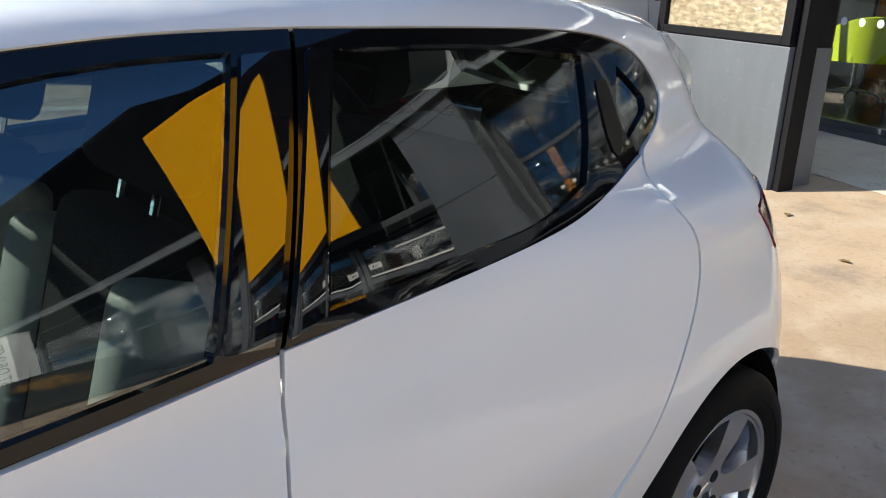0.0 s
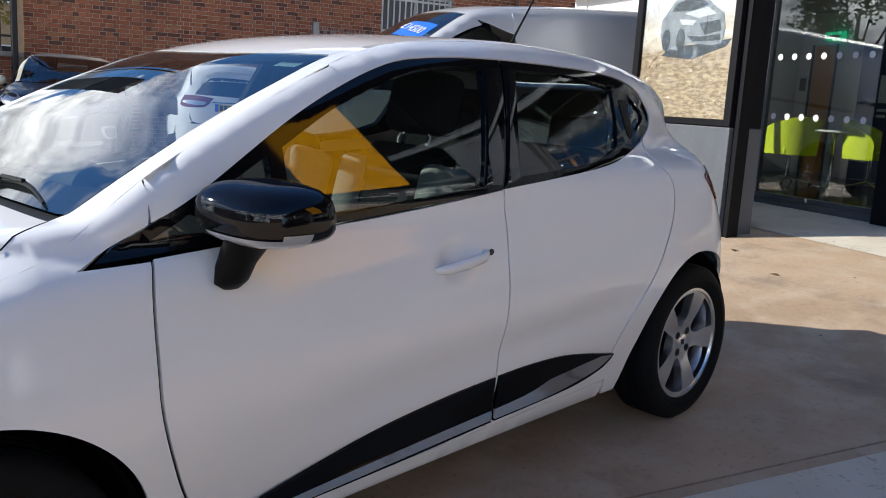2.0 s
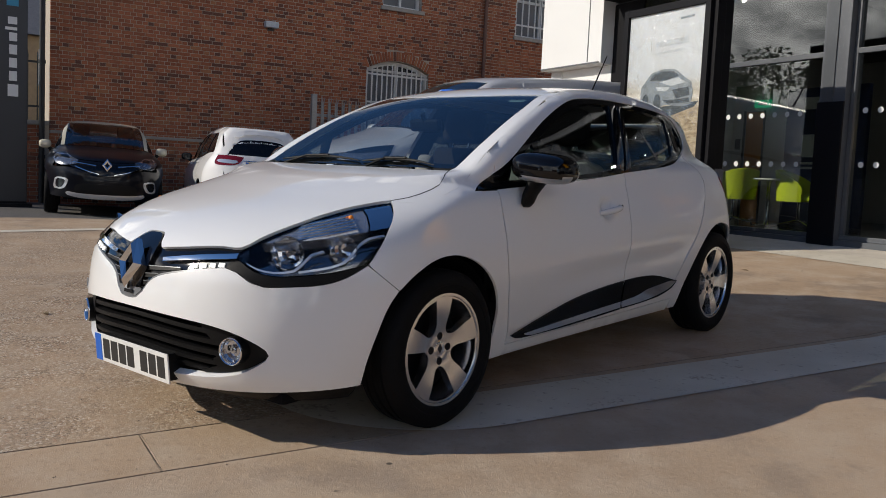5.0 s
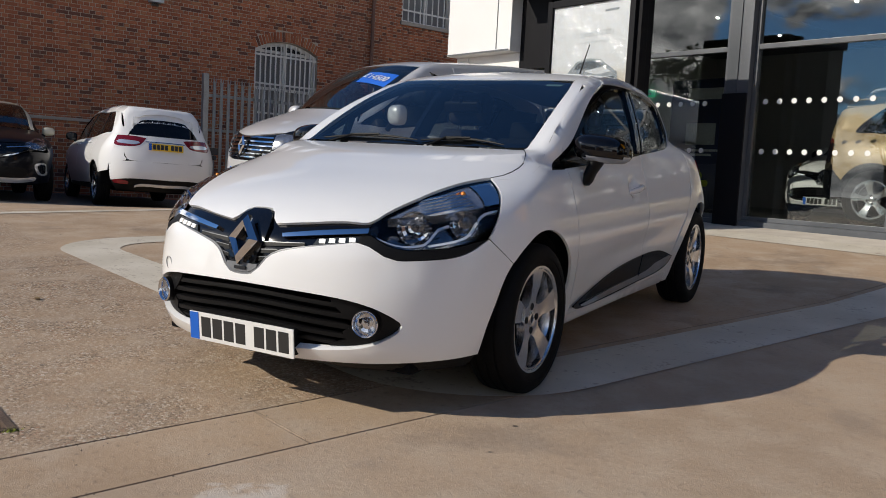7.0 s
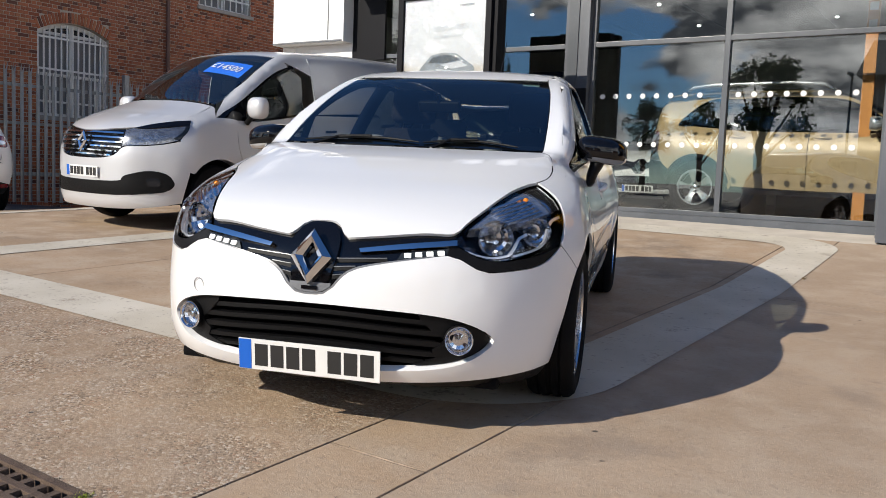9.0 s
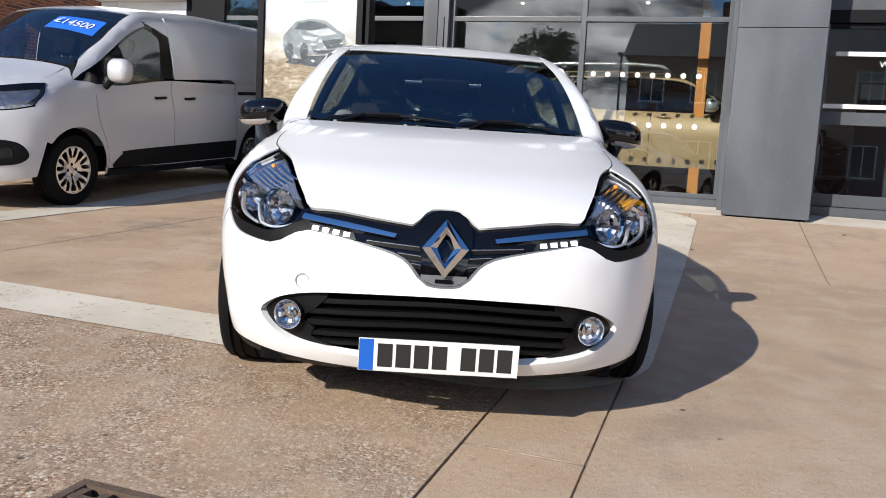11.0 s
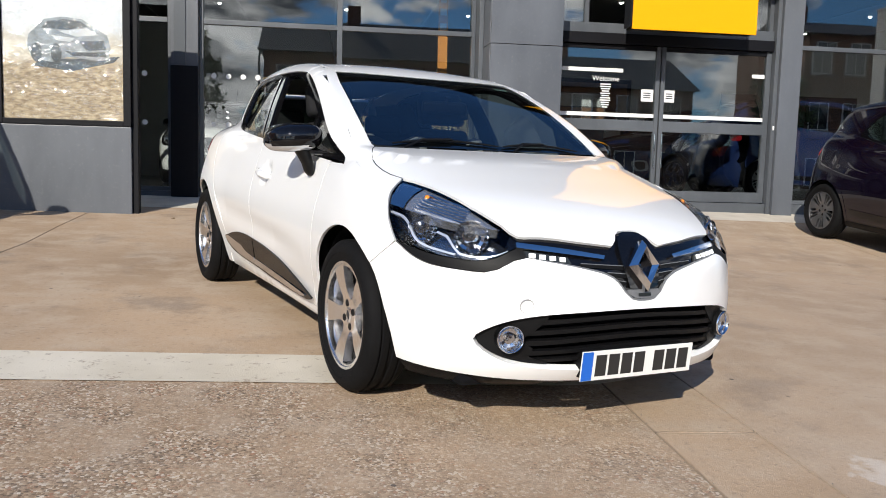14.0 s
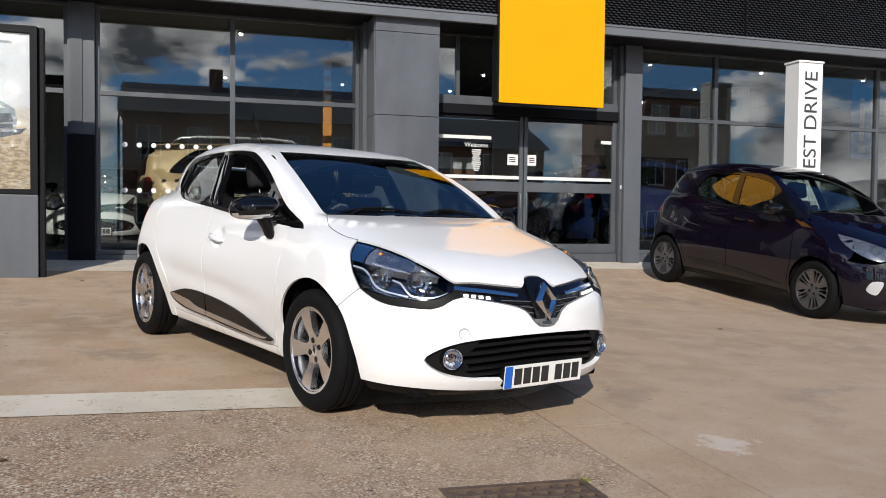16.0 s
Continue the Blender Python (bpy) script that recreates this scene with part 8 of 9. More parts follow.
stand = tagged(new("poster_stand"), "dark free-standing poster case wrapped in creased clear plastic", "poster stand")
part("plinth", box(-4.19, -2.86, 5.46, 5.82, 0.26, 1.215, 0.008), CLAD, stand, "plain grey plinth")
part("casing", box(-4.19, -2.86, 5.50, 5.80, 1.218, 3.03, 0.010), SOFFIT, stand, "black poster casing")
for a in ((-4.19, -4.115, 1.222, 3.028), (-2.935, -2.86, 1.222, 3.028), (-4.113, -2.937, 1.222, 1.275), (-4.113, -2.937, 2.95, 3.028)):
    part("frame_strip", box(a[0], a[1], 5.452, 5.498, a[2], a[3], 0.004), SOFFIT, stand)
part("side_post", box(-2.856, -2.80, 5.50, 5.62, 0.26, 3.02, 0.004), SOFFIT, stand)
part("poster", box(-4.112, -2.938, 5.486, 5.497, 1.277, 2.948), poster_print(), stand, "printed poster of a dark car on sandy ground")
PRINT_DARK = material("print_dark", (0.045, 0.060, 0.070), 0.5, grain=0.5, size=9)
PRINT_MID = material("print_mid_grey", (0.22, 0.25, 0.27), 0.5, grain=0.4, size=12)
PRINT_PALE = material("print_pale_grey", (0.50, 0.53, 0.55), 0.5, grain=0.2, size=12)


def printed(name, pts, mat, lift, x=-3.53, z=1.90):
    part(name, prism([(px + x, pz + z) for px, pz in pts], 0.0015, Matrix.Translation((0, 5.486 - lift, 0)) @ Matrix.Rotation(radians(90), 4, "X")), mat, stand)


printed("printed_shadow", [(-0.30, -0.09), (0.10, -0.13), (0.50, -0.03), (0.56, 0.03), (0.2, 0.0), (-0.2, -0.02)], PRINT_DARK, 0.0015)
printed("printed_body", [(-0.34, 0.10), (-0.33, 0.22), (-0.26, 0.29), (-0.17, 0.38), (0.02, 0.41), (0.20, 0.39), (0.32, 0.31), (0.44, 0.24), (0.47, 0.12), (0.45, 0.0), (0.36, -0.02), (0.05, 0.01), (-0.10, -0.05), (-0.2, -0.03), (-0.3, 0.0)], PRINT_MID, 0.003)
printed("printed_window", [(-0.20, 0.29), (-0.14, 0.36), (0.02, 0.385), (0.18, 0.37), (0.25, 0.32), (0.05, 0.28)], PRINT_DARK, 0.0045)
printed("printed_grille", [(0.16, 0.17), (0.40, 0.19), (0.43, 0.10), (0.24, 0.07)], PRINT_DARK, 0.0045)
printed("printed_lower", [(0.02, 0.07), (0.20, 0.06), (0.42, 0.07), (0.43, 0.02), (0.1, 0.02)], PRINT_DARK, 0.0045)
printed("printed_lamp", [(-0.10, 0.22), (0.12, 0.20), (0.08, 0.16), (-0.06, 0.17)], PRINT_PALE, 0.0045)
printed("printed_bonnet", [(-0.04, 0.265), (0.25, 0.30), (0.36, 0.24), (0.14, 0.215)], PRINT_PALE, 0.0045)
for cx in (-0.25, -0.06):
    printed("printed_wheel", [(cx + 0.055 * math.cos(a * 0.5236), 0.045 + 0.095 * math.sin(a * 0.5236)) for a in range(12)], PRINT_DARK, 0.006)
printed("lettering_bar", [(-0.14, 0.66), (0.36, 0.675), (0.36, 0.735), (-0.14, 0.72)], PRINT_PALE, 0.0015)
printed("lettering_bar", [(-0.14, 0.58), (0.30, 0.59), (0.30, 0.615), (-0.14, 0.605)], PRINT_PALE, 0.0015)
printed("lettering_bar", [(0.22, 0.93), (0.42, 0.935), (0.42, 0.96), (0.22, 0.955)], PRINT_MID, 0.0015)
# the wrapping sags and folds, more towards its foot
bm = bmesh.new()
nx, nz = 66, 84
grid = []
for j in range(nz + 1):
    z = 1.285 + 1.655 * j / nz
    row = []
    for i in range(nx + 1):
        x = -4.105 + 1.16 * i / nx
        edge = min(1.0, 6 * min(i / nx, 1 - i / nx), 6 * min(j / nz, 1 - j / nz))
        low = 0.12 + 0.88 * max(0.0, 1 - abs(z - 1.75) / 0.75)
        fold = noise.turbulence_vector((x * 2.6, z * 3.4, 0.7), 4, False)[0] + 0.6 * abs(noise.noise((x * 5.1 + z * 2.0, z * 6.3, 4.2)))
        row.append(bm.verts.new((x, 5.474 - edge * (0.004 + 0.034 * low * abs(fold)), z)))
    grid.append(row)
for a, b in zip(grid, grid[1:]):
    for i in range(nx):
        bm.faces.new((a[i], a[i + 1], b[i + 1], b[i]))
wrap = part("plastic_wrap", bm, clear_film(), stand, "creased clear plastic wrapping", smooth=180)

# ---- test drive totem ----
INK_GREY = material("dark_grey_ink", (0.05, 0.05, 0.055), 0.5)
totem = tagged(new("test_drive_totem"), "white square totem with dark test drive lettering", "sign")
part("column", box(7.58, 8.02, 6.05, 6.35, ground_height(7.8, 6.2), 3.44, 0.006), WHITE_PANEL, totem)
part("cap", box(7.565, 8.035, 6.035, 6.365, 3.443, 3.475, 0.006), WHITE_PANEL, totem)
upright = lambda z: Matrix(((0, -1, 0, 7.82), (0, 0, -1, 6.046), (1, 0, 0, z), (0, 0, 0, 1)))
second_word = lettering("DRIVE", 0.335, INK_GREY, "totem_word", upright(3.32), totem, align="RIGHT")
reach = max(v.co.x for v in second_word.data.vertices) - min(v.co.x for v in second_word.data.vertices)
lettering("TEST", 0.335, INK_GREY, "totem_word", upright(3.32 - reach - 0.10), totem, align="RIGHT")
part("foot_plate", box(7.50, 8.10, 5.98, 6.42, ground_height(7.8, 6.2) - 0.02, ground_height(7.8, 6.2) + 0.02, 0.004), TRIM_LIGHT, totem)

# ---- inside the showroom ----
EXIT_GREEN = glow("exit_sign_green", (0.02, 0.42, 0.20), 0.9)
ORANGE_DOOR = material("orange_wood_veneer", (0.70, 0.29, 0.07), 0.4, grain=0.15, size=6)
NAVY = material("navy_display_panel", (0.010, 0.022, 0.085), 0.35, grain=0.1, size=2)
LIME = material("lime_green_upholstery", (0.56, 0.68, 0.016), 0.7, grain=0.06, size=25, bump=0.08, fine=600)
TABLE_WHITE = material("white_table_laminate", (0.78, 0.78, 0.77), 0.3)
partition = tagged(new("partition_wall"), "white office partition with an orange wooden door", "partition", kind="structure")
part("panel", box(-7.88, -7.62, 11.60, 11.72, 0.482, 3.0), PLASTER, partition)
part("panel", box(-7.14, -6.50, 11.60, 11.72, 0.482, 3.0), PLASTER, partition)
part("panel", box(-7.62, -7.14, 11.60, 11.72, 2.52, 3.0), PLASTER, partition)
leaf = part("door_leaf", box(-7.59, -7.17, 11.62, 11.66, 0.49, 2.50, 0.003), ORANGE_DOOR, partition, "orange wood veneered door")
part("door_handle", tube([(-7.23, 11.615, 1.48), (-7.23, 11.57, 1.48), (-7.33, 11.57, 1.48)], 0.010, 8), CHROME, leaf, smooth=60)
for x in (-7.605, -7.155):
    part("door_frame", box(x - 0.02, x + 0.02, 11.585, 11.60, 0.482, 2.52), FRAME_GREY, partition)
part("notice", box(-7.80, -7.68, 11.590, 11.598, 1.80, 2.0), FRAME_GREY, partition)
exit_sign = tagged(part("exit_sign", box(-7.33, -6.97, 11.50, 11.53, 2.56, 2.70, 0.004), EXIT_GREEN), "green lit exit sign hung over the door", "exit sign")
part("hanger", box(-7.16, -7.14, 11.51, 11.52, 2.702, 3.775), CHROME, exit_sign)
part("arrow_bar", box(-7.25, -7.05, 11.494, 11.499, 2.61, 2.65), FILM, exit_sign)
display = tagged(part("information_board", box(-6.20, -4.70, 11.0, 11.08, 0.482, 2.78, 0.004), NAVY), "tall navy display panel with pale printed bars", "display panel")
for a in ((-5.85, -5.05, 2.42, 2.62), (-5.85, -5.25, 1.62, 2.0), (-5.85, -5.1, 1.50, 1.54), (-5.85, -5.3, 1.42, 1.46)):
    part("lettering_bar", box(a[0], a[1], 10.992, 10.998, a[2], a[3]), PRINT_PALE, display)


def swivel_chair(x, y, turn):
    ch = empty("swivel_chair", pose(x, y, 0.482, 0, 0, turn), "lime green upholstered tub chair on a chrome swivel base", "chair", "chairs at the meeting table")
    part("seat", cushion((0.52, 0.50, 0.11), pose(0, 0, 0.45), 0.05), LIME, ch, smooth=180)
    bm = bmesh.new()
    rows = []
    for k in range(25):
        a = radians(70 + 220 * k / 24)
        high = 0.48 * (0.42 + 0.58 * math.sin(math.pi * k / 24) ** 0.55)
        col = []
        for s in range(7):
            r = 0.27 + 0.05 * s / 6
            col.append(bm.verts.new((r * math.cos(a), 0.96 * r * math.sin(a), 0.40 + high * s / 6)))
        for s in range(6, -1, -1):
            r = 0.335 + 0.045 * s / 6
            col.append(bm.verts.new((r * math.cos(a), 0.96 * r * math.sin(a), 0.39 + high * s / 6)))
        rows.append(col)
    for a, b in zip(rows, rows[1:]):
        for s in range(len(a)):
            bm.faces.new((a[s], a[(s + 1) % len(a)], b[(s + 1) % len(a)], b[s]))
    bm.faces.new(rows[0][::-1])
    bm.faces.new(rows[-1])
    bmesh.ops.recalc_face_normals(bm, faces=bm.faces)
    part("backrest", bm, LIME, ch, smooth=50)
    part("column", tube([(0, 0, 0.06), (0, 0, 0.40)], 0.026, 12), CHROME, ch, smooth=50)
    for k in range(4):
        a = radians(45 + 90 * k)
        leg = part("leg", tube([(0.02 * math.cos(a), 0.02 * math.sin(a), 0.10), (0.30 * math.cos(a), 0.30 * math.sin(a), 0.035)], [0.020, 0.012], 8), CHROME, ch, smooth=50)
        part("glide", spin([(0.0, 0.0), (0.0, 0.02), (0.03, 0.018), (0.035, 0.0)], 12, "z", m=Matrix.Translation((0.30 * math.cos(a), 0.30 * math.sin(a), 0.0))), BLACK_PLASTIC, leg, smooth=50)


swivel_chair(-5.78, 9.35, 165)
swivel_chair(-4.98, 9.90, 20)
table = empty("meeting_table", pose(-5.42, 9.72, 0.482), "small round white table on a chrome pedestal", "table")
part("tabletop", spin([(0.705, 0.0), (0.705, 0.36), (0.712, 0.375), (0.728, 0.375), (0.735, 0.36), (0.735, 0.0)], 40, "z"), TABLE_WHITE, table, smooth=40)
part("pedestal", spin([(0.02, 0.05), (0.06, 0.03), (0.65, 0.028), (0.70, 0.06), (0.704, 0.0)], 20, "z"), CHROME, table, smooth=40)
part("foot", spin([(0.0, 0.0), (0.0, 0.22), (0.012, 0.22), (0.022, 0.05), (0.022, 0.0)], 32, "z"), CHROME, table, smooth=40)

flower_board = tagged(part("display_board", box(-2.05, -1.30, 12.2, 12.26, 0.482, 2.4, 0.004), SOFFIT), "black display board with a pale flower outline", "display panel")
for k in range(5):
    a = radians(90 + 72 * k)
    loop = [(-1.68 + 0.16 * math.cos(a) + 0.085 * math.cos(radians(s * 30)), 12.19, 1.75 + 0.16 * math.sin(a) + 0.085 * math.sin(radians(s * 30))) for s in range(13)]
    part("petal_outline", tube(loop, 0.009, 5), PRINT_PALE, flower_board)
tall_board = tagged(part("banner_stand", box(0.66, 0.79, 8.02, 8.05, 0.482, 3.35, 0.003), ORANGE_DOOR), "tall narrow orange banner with white marks", "banner")
for z in (2.75, 2.95, 3.12):
    part("lettering_bar", box(0.68, 0.77, 8.012, 8.018, z, z + 0.09), FILM, tall_board)
part("foot", box(0.55, 0.89, 7.92, 8.16, 0.481, 0.50, 0.003), FRAME_GREY, tall_board)
offer = tagged(part("offer_board", box(2.72, 3.52, 9.30, 9.36, 0.482, 2.10, 0.004), FRAME_GREY), "grey and brown finance offer board on the floor", "display panel")
part("brown_panel", box(2.74, 3.50, 9.288, 9.298, 1.60, 1.86), BROWN_BOARD, offer)
lettering("0% APR", 0.20, INK_GREY, "offer_lettering", pose(3.12, 9.286, 1.73, 90, 0, 0), offer)
part("pale_panel", box(2.74, 3.50, 9.288, 9.298, 1.88, 2.08), PRINT_PALE, offer)
screen_tv = tagged(part("wall_screen", box(4.25, 6.0, 14.90, 14.99, 2.0, 2.9, 0.006), SOFFIT), "black framed screen on the back wall", "screen")
part("display", box(4.34, 5.91, 14.89, 14.898, 2.09, 2.81), BROWN_BOARD, screen_tv)
for x, y in ((6.15, 9.0), (9.6, 10.2), (1.9, 11.0)):
    structure("wall_column", box(x - 0.16, x + 0.16, y - 0.16, y + 0.16, 0.482, 3.778, 0.006), PLASTER, "square white showroom column", "column")
gallery = tagged(part("picture_board", box(8.2, 11.6, 14.93, 14.99, 1.1, 2.7, 0.004), INK_GREY), "dark board with pale pictures on the back wall", "display panel")
for k in range(6):
    x, z = 8.45 + 1.05 * (k % 3), 1.3 + 0.72 * (k // 3)
    part("picture", box(x, x + 0.8, 14.92, 14.928, z, z + 0.5), (PRINT_MID, PRINT_PALE, PRINT_DARK)[k % 3], gallery)
flag = tagged(part("hanging_banner", box(11.35, 11.85, 8.98, 9.0, 2.3, 3.779), material("bright_blue_banner", (0.02, 0.20, 0.62), 0.5, grain=0.08, size=4)), "bright blue hanging banner with white bars", "banner")
part("lettering_bar", box(11.55, 11.66, 8.97, 8.978, 2.65, 3.5), FILM, flag)
part("lettering_bar", box(11.52, 11.70, 8.97, 8.978, 2.42, 2.56), FILM, flag)
reception = tagged(new("reception_desk"), "long dark reception desk with a pale top", "desk")
part("front", box(-1.4, 1.2, 13.4, 13.9, 0.482, 1.50, 0.01), BROWN_BOARD, reception)
part("top", box(-1.45, 1.25, 13.3, 14.0, 1.503, 1.55, 0.008), TABLE_WHITE, reception)
bm = bmesh.new()
bmesh.ops.create_cone(bm, cap_ends=True, segments=16, radius1=0.026, radius2=0.026, depth=0.02)
lamp = part("ceiling_spot", bm, SPOT)
lamp.location = (-5.2, 8.6, 3.768)
tagged(lamp, "small round recessed ceiling spot, lit", "ceiling light", "spots in the showroom ceiling")
for i in range(9):
    for j in range(3):
        if i + j:
            copy_thing(lamp, Matrix.Translation((-5.2 + 2.35 * i, 8.6 + 2.1 * j, 3.768)))
# ceiling bars of the suspended grid
for x in (-4.3, -2.5, -0.7, 1.1, 2.9, 4.7, 6.5, 8.3, 10.1, 11.9, 13.7):
    structure("ceiling_bar", box(x - 0.02, x + 0.02, 7.4, 14.98, 3.762, 3.778), TRIM_LIGHT, "thin grey bar of the suspended ceiling", "trim")

# ---- palisade fence ----
GALV = material("galvanised_steel", (0.30, 0.31, 0.32), 0.5, metal=0.65, grain=0.22, size=6, bump=0.05, fine=90)
fence = tagged(new("palisade_fence"), "galvanised steel palisade fence with spiked pales and a padlocked gate", "fence")
fz = lambda y: ground_height(-12.87, y)
for y in (4.93, 7.75, 10.5, 13.25):
    part("post", box(-12.93, -12.83, y - 0.055, y + 0.055, fz(y) - 0.05, 2.58, 0.004), GALV, fence)
for z in (0.55, 2.16):
    part("rail", box(-12.90, -12.855, 4.99, 16.0, z - 0.03, z + 0.03, 0.004), GALV, fence)
pale = bpy.data.meshes.new("pale")
pv, pf = [], []
low, high = 0.06, 2.40
for d in (0.0, 0.006):
    for z in (low, high):
        pv += [(0.012 - d, -0.034, z), (-0.012 - d, -0.012, z), (-0.012 - d, 0.012, z), (0.012 - d, 0.034, z)]
    pv += [(0.030 - d, -0.042, high + 0.15), (0.006 - d, 0.0, high + 0.17), (0.030 - d, 0.042, high + 0.15)]
for o in (0, 11):
    for k in range(3):
        pf.append((o + k, o + k + 1, o + k + 5, o + k + 4))
    pf += [(o + 4, o + 5, o + 8), (o + 5, o + 6, o + 9), (o + 6, o + 7, o + 10)]
pale.from_pydata(pv, [], pf)
pale.materials.append(GALV)
for k in range(70):
    y = 5.10 + 0.152 * k
    ob = new("pale", pale)
    ob.parent = fence
    ob.location = (-12.835, y, 0.5 * fz(y))
part("lock_box", box(-12.90, -12.80, 5.02, 5.20, 0.98, 1.12, 0.008), DARK_METAL, fence, "dark gate lock")
part("padlock", cushion((0.05, 0.07, 0.09), pose(-12.80, 5.12, 0.92), 0.015), DARK_METAL, fence, smooth=60)

# ---- dark totem by the road ----
TOTEM_BLUE = material("blue_black_totem", (0.010, 0.014, 0.024), 0.35, grain=0.15, size=2)
SIGN_BLUE = material("sign_blue", (0.02, 0.25, 0.42), 0.4)
tz = ground_height(-12.5, -0.5)
pylon = tagged(new("dealer_totem"), "tall blue-black roadside totem with pale upright lettering bars", "sign")
part("column", box(-12.72, -12.55, -1.12, -0.36, tz, 6.2, 0.01), TOTEM_BLUE, pylon)
part("foot", box(-12.80, -12.47, -1.2, -0.28, tz - 0.02, tz + 0.06, 0.008), SOFFIT, pylon)
for k, (z0, z1, y0, y1) in enumerate(((2.02, 2.22, -0.50, -0.34), (2.28, 2.44, -0.48, -0.36), (2.50, 2.66, -0.48, -0.36), (2.72, 2.88, -0.48, -0.36), (2.94, 3.08, -0.48, -0.36), (3.12, 3.17, -0.54, -0.36), (3.22, 3.34, -0.50, -0.36))):
    part("lettering_bar", box(-12.546, -12.540, y0 - 0.16, y1 - 0.16, z0, z1), FILM, pylon)
for z0, z1 in ((3.52, 3.72), (3.78, 3.82), (3.9, 4.1)):
    part("lettering_bar", box(-12.546, -12.540, -0.68, -0.50, z0, z1), SIGN_BLUE, pylon)
for a in ((-1.118, -0.362, 0.20, 0.25), (-1.118, -0.362, 5.2, 5.24)):
    part("seam", box(-12.548, -12.543, a[0], a[1], a[2], a[3]), SOFFIT, pylon)

# ---- low wall, railings and the houses beyond ----
BRICK_FAR = material("far_brick", (0.20, 0.10, 0.065), 0.85, grain=0.25, size=5, bump=0.1, fine=40)
BUFF_BRICK = material("buff_brick", (0.46, 0.31, 0.17), 0.85, grain=0.2, size=4, bump=0.1, fine=40)
SLATE = material("slate_roof", (0.11, 0.11, 0.12), 0.7, grain=0.25, size=5, bump=0.2, fine=25)
STONE_CAP = material("stone_coping", (0.34, 0.31, 0.27), 0.85, grain=0.2, size=8)
IRON = material("black_painted_iron", (0.012, 0.012, 0.013), 0.4, grain=0.2, size=10)
DARK_PANE = material("dark_window_pane", (0.02, 0.024, 0.03), 0.05, coat=0.5)
railing = tagged(new("iron_railing"), "black spiked iron railing on the low brick wall", "railing")
for z in (2.0, 2.85):
    part("rail", box(-14.62, -14.58, -11.9, 0.0, z - 0.02, z + 0.02), IRON, railing)
spike = tube([(0, 0, 1.66), (0, 0, 2.98), (0, 0, 3.08)], [0.013, 0.013, 0.001], 6)
bar = part("bar", spike, IRON, railing)
bar.location = (-14.60, -0.06, 0)
for k in range(1, 70):
    ob = new("bar", bar.data)
    ob.parent = railing
    ob.location = (-14.60, -0.06 - 0.17 * k, 0)


def house(name, x0, x1, y0, y1, eave, ridge, wall_mat, label, fronts, cols, floors, along="x"):
    """A house with a gabled roof; windows on the sides named in fronts."""
    base = ground_height((x0 + x1) / 2, (y0 + y1) / 2) - 0.1
    h = tagged(new(name), label, "house")
    part("wall", box(x0, x1, y0, y1, base, eave), wall_mat, h)
    cx, cy = (x0 + x1) / 2, (y0 + y1) / 2
    if along == "x":
        tri = [(y0 - 0.4, eave - 0.1), (y1 + 0.4, eave - 0.1), (cy, ridge)]
        m = Matrix(((0, 0, 1, x0 - 0.25), (1, 0, 0, 0), (0, 1, 0, 0), (0, 0, 0, 1)))
        long = x1 - x0 + 0.5
    else:
        tri = [(x0 - 0.4, eave - 0.1), (x1 + 0.4, eave - 0.1), (cx, ridge)]
        m = Matrix(((1, 0, 0, 0), (0, 0, -1, y1 + 0.25), (0, 1, 0, 0), (0, 0, 0, 1)))
        long = y1 - y0 + 0.5
    roof = part("roof", prism(tri, long, m), SLATE, h, "grey slate roof")
    part("chimney", box(cx - 1.8, cx - 1.1, cy - 0.35, cy + 0.35, ridge - 0.8, ridge + 0.9, 0.02), wall_mat, roof)
    for front in fronts:
        span0, span1 = (x0, x1) if front in "ns" else (y0, y1)
        for f in range(floors):
            for c in range(cols):
                u = span0 + (span1 - span0) * (c + 0.5) / cols
                z = base + 1.1 + f * (eave - base) / floors
                top = z + min(1.4, (eave - base) / floors - 1.2)
                v = {"n": y1, "s": y0, "e": x1, "w": x0}[front]
                out = 1 if front in "ne" else -1
                bx = (lambda du0, du1, d0, d1, za, zb: box(u + du0, u + du1, *sorted((v + out * d0, v + out * d1)), za, zb)) if front in "ns" else (lambda du0, du1, d0, d1, za, zb: box(*sorted((v + out * d0, v + out * d1)), u + du0, u + du1, za, zb))
                win = part("window", bx(-0.60, 0.60, 0.003, 0.05, z - 0.06, top + 0.06), WHITE_PANEL, h, "white framed window")
                part("pane", bx(-0.52, -0.03, 0.052, 0.06, z, top), DARK_PANE, win)
                part("pane", bx(0.03, 0.52, 0.052, 0.06, z, top), DARK_PANE, win)
                part("sill", bx(-0.68, 0.68, 0.003, 0.12, z - 0.14, z - 0.065), STONE_CAP, win)
    return h


BARK = material("bark", (0.10, 0.075, 0.055), 0.9, grain=0.3, size=8, bump=0.5, fine=30)


def leaf_material(name, colour):
    g = Graph(name)
    k = g.n.new("ShaderNodeNewGeometry")
    g.put(g.b.inputs["Base Color"], g.mix(k.outputs["Random Per Island"], tuple(c * 0.55 for c in colour), tuple(c * 1.5 for c in colour)))
    g.b.inputs["Roughness"].default_value = 0.6
    return g.m


LEAF = leaf_material("green_leaves", (0.055, 0.085, 0.022))
LEAF_GOLD = leaf_material("yellowing_leaves", (0.24, 0.19, 0.035))


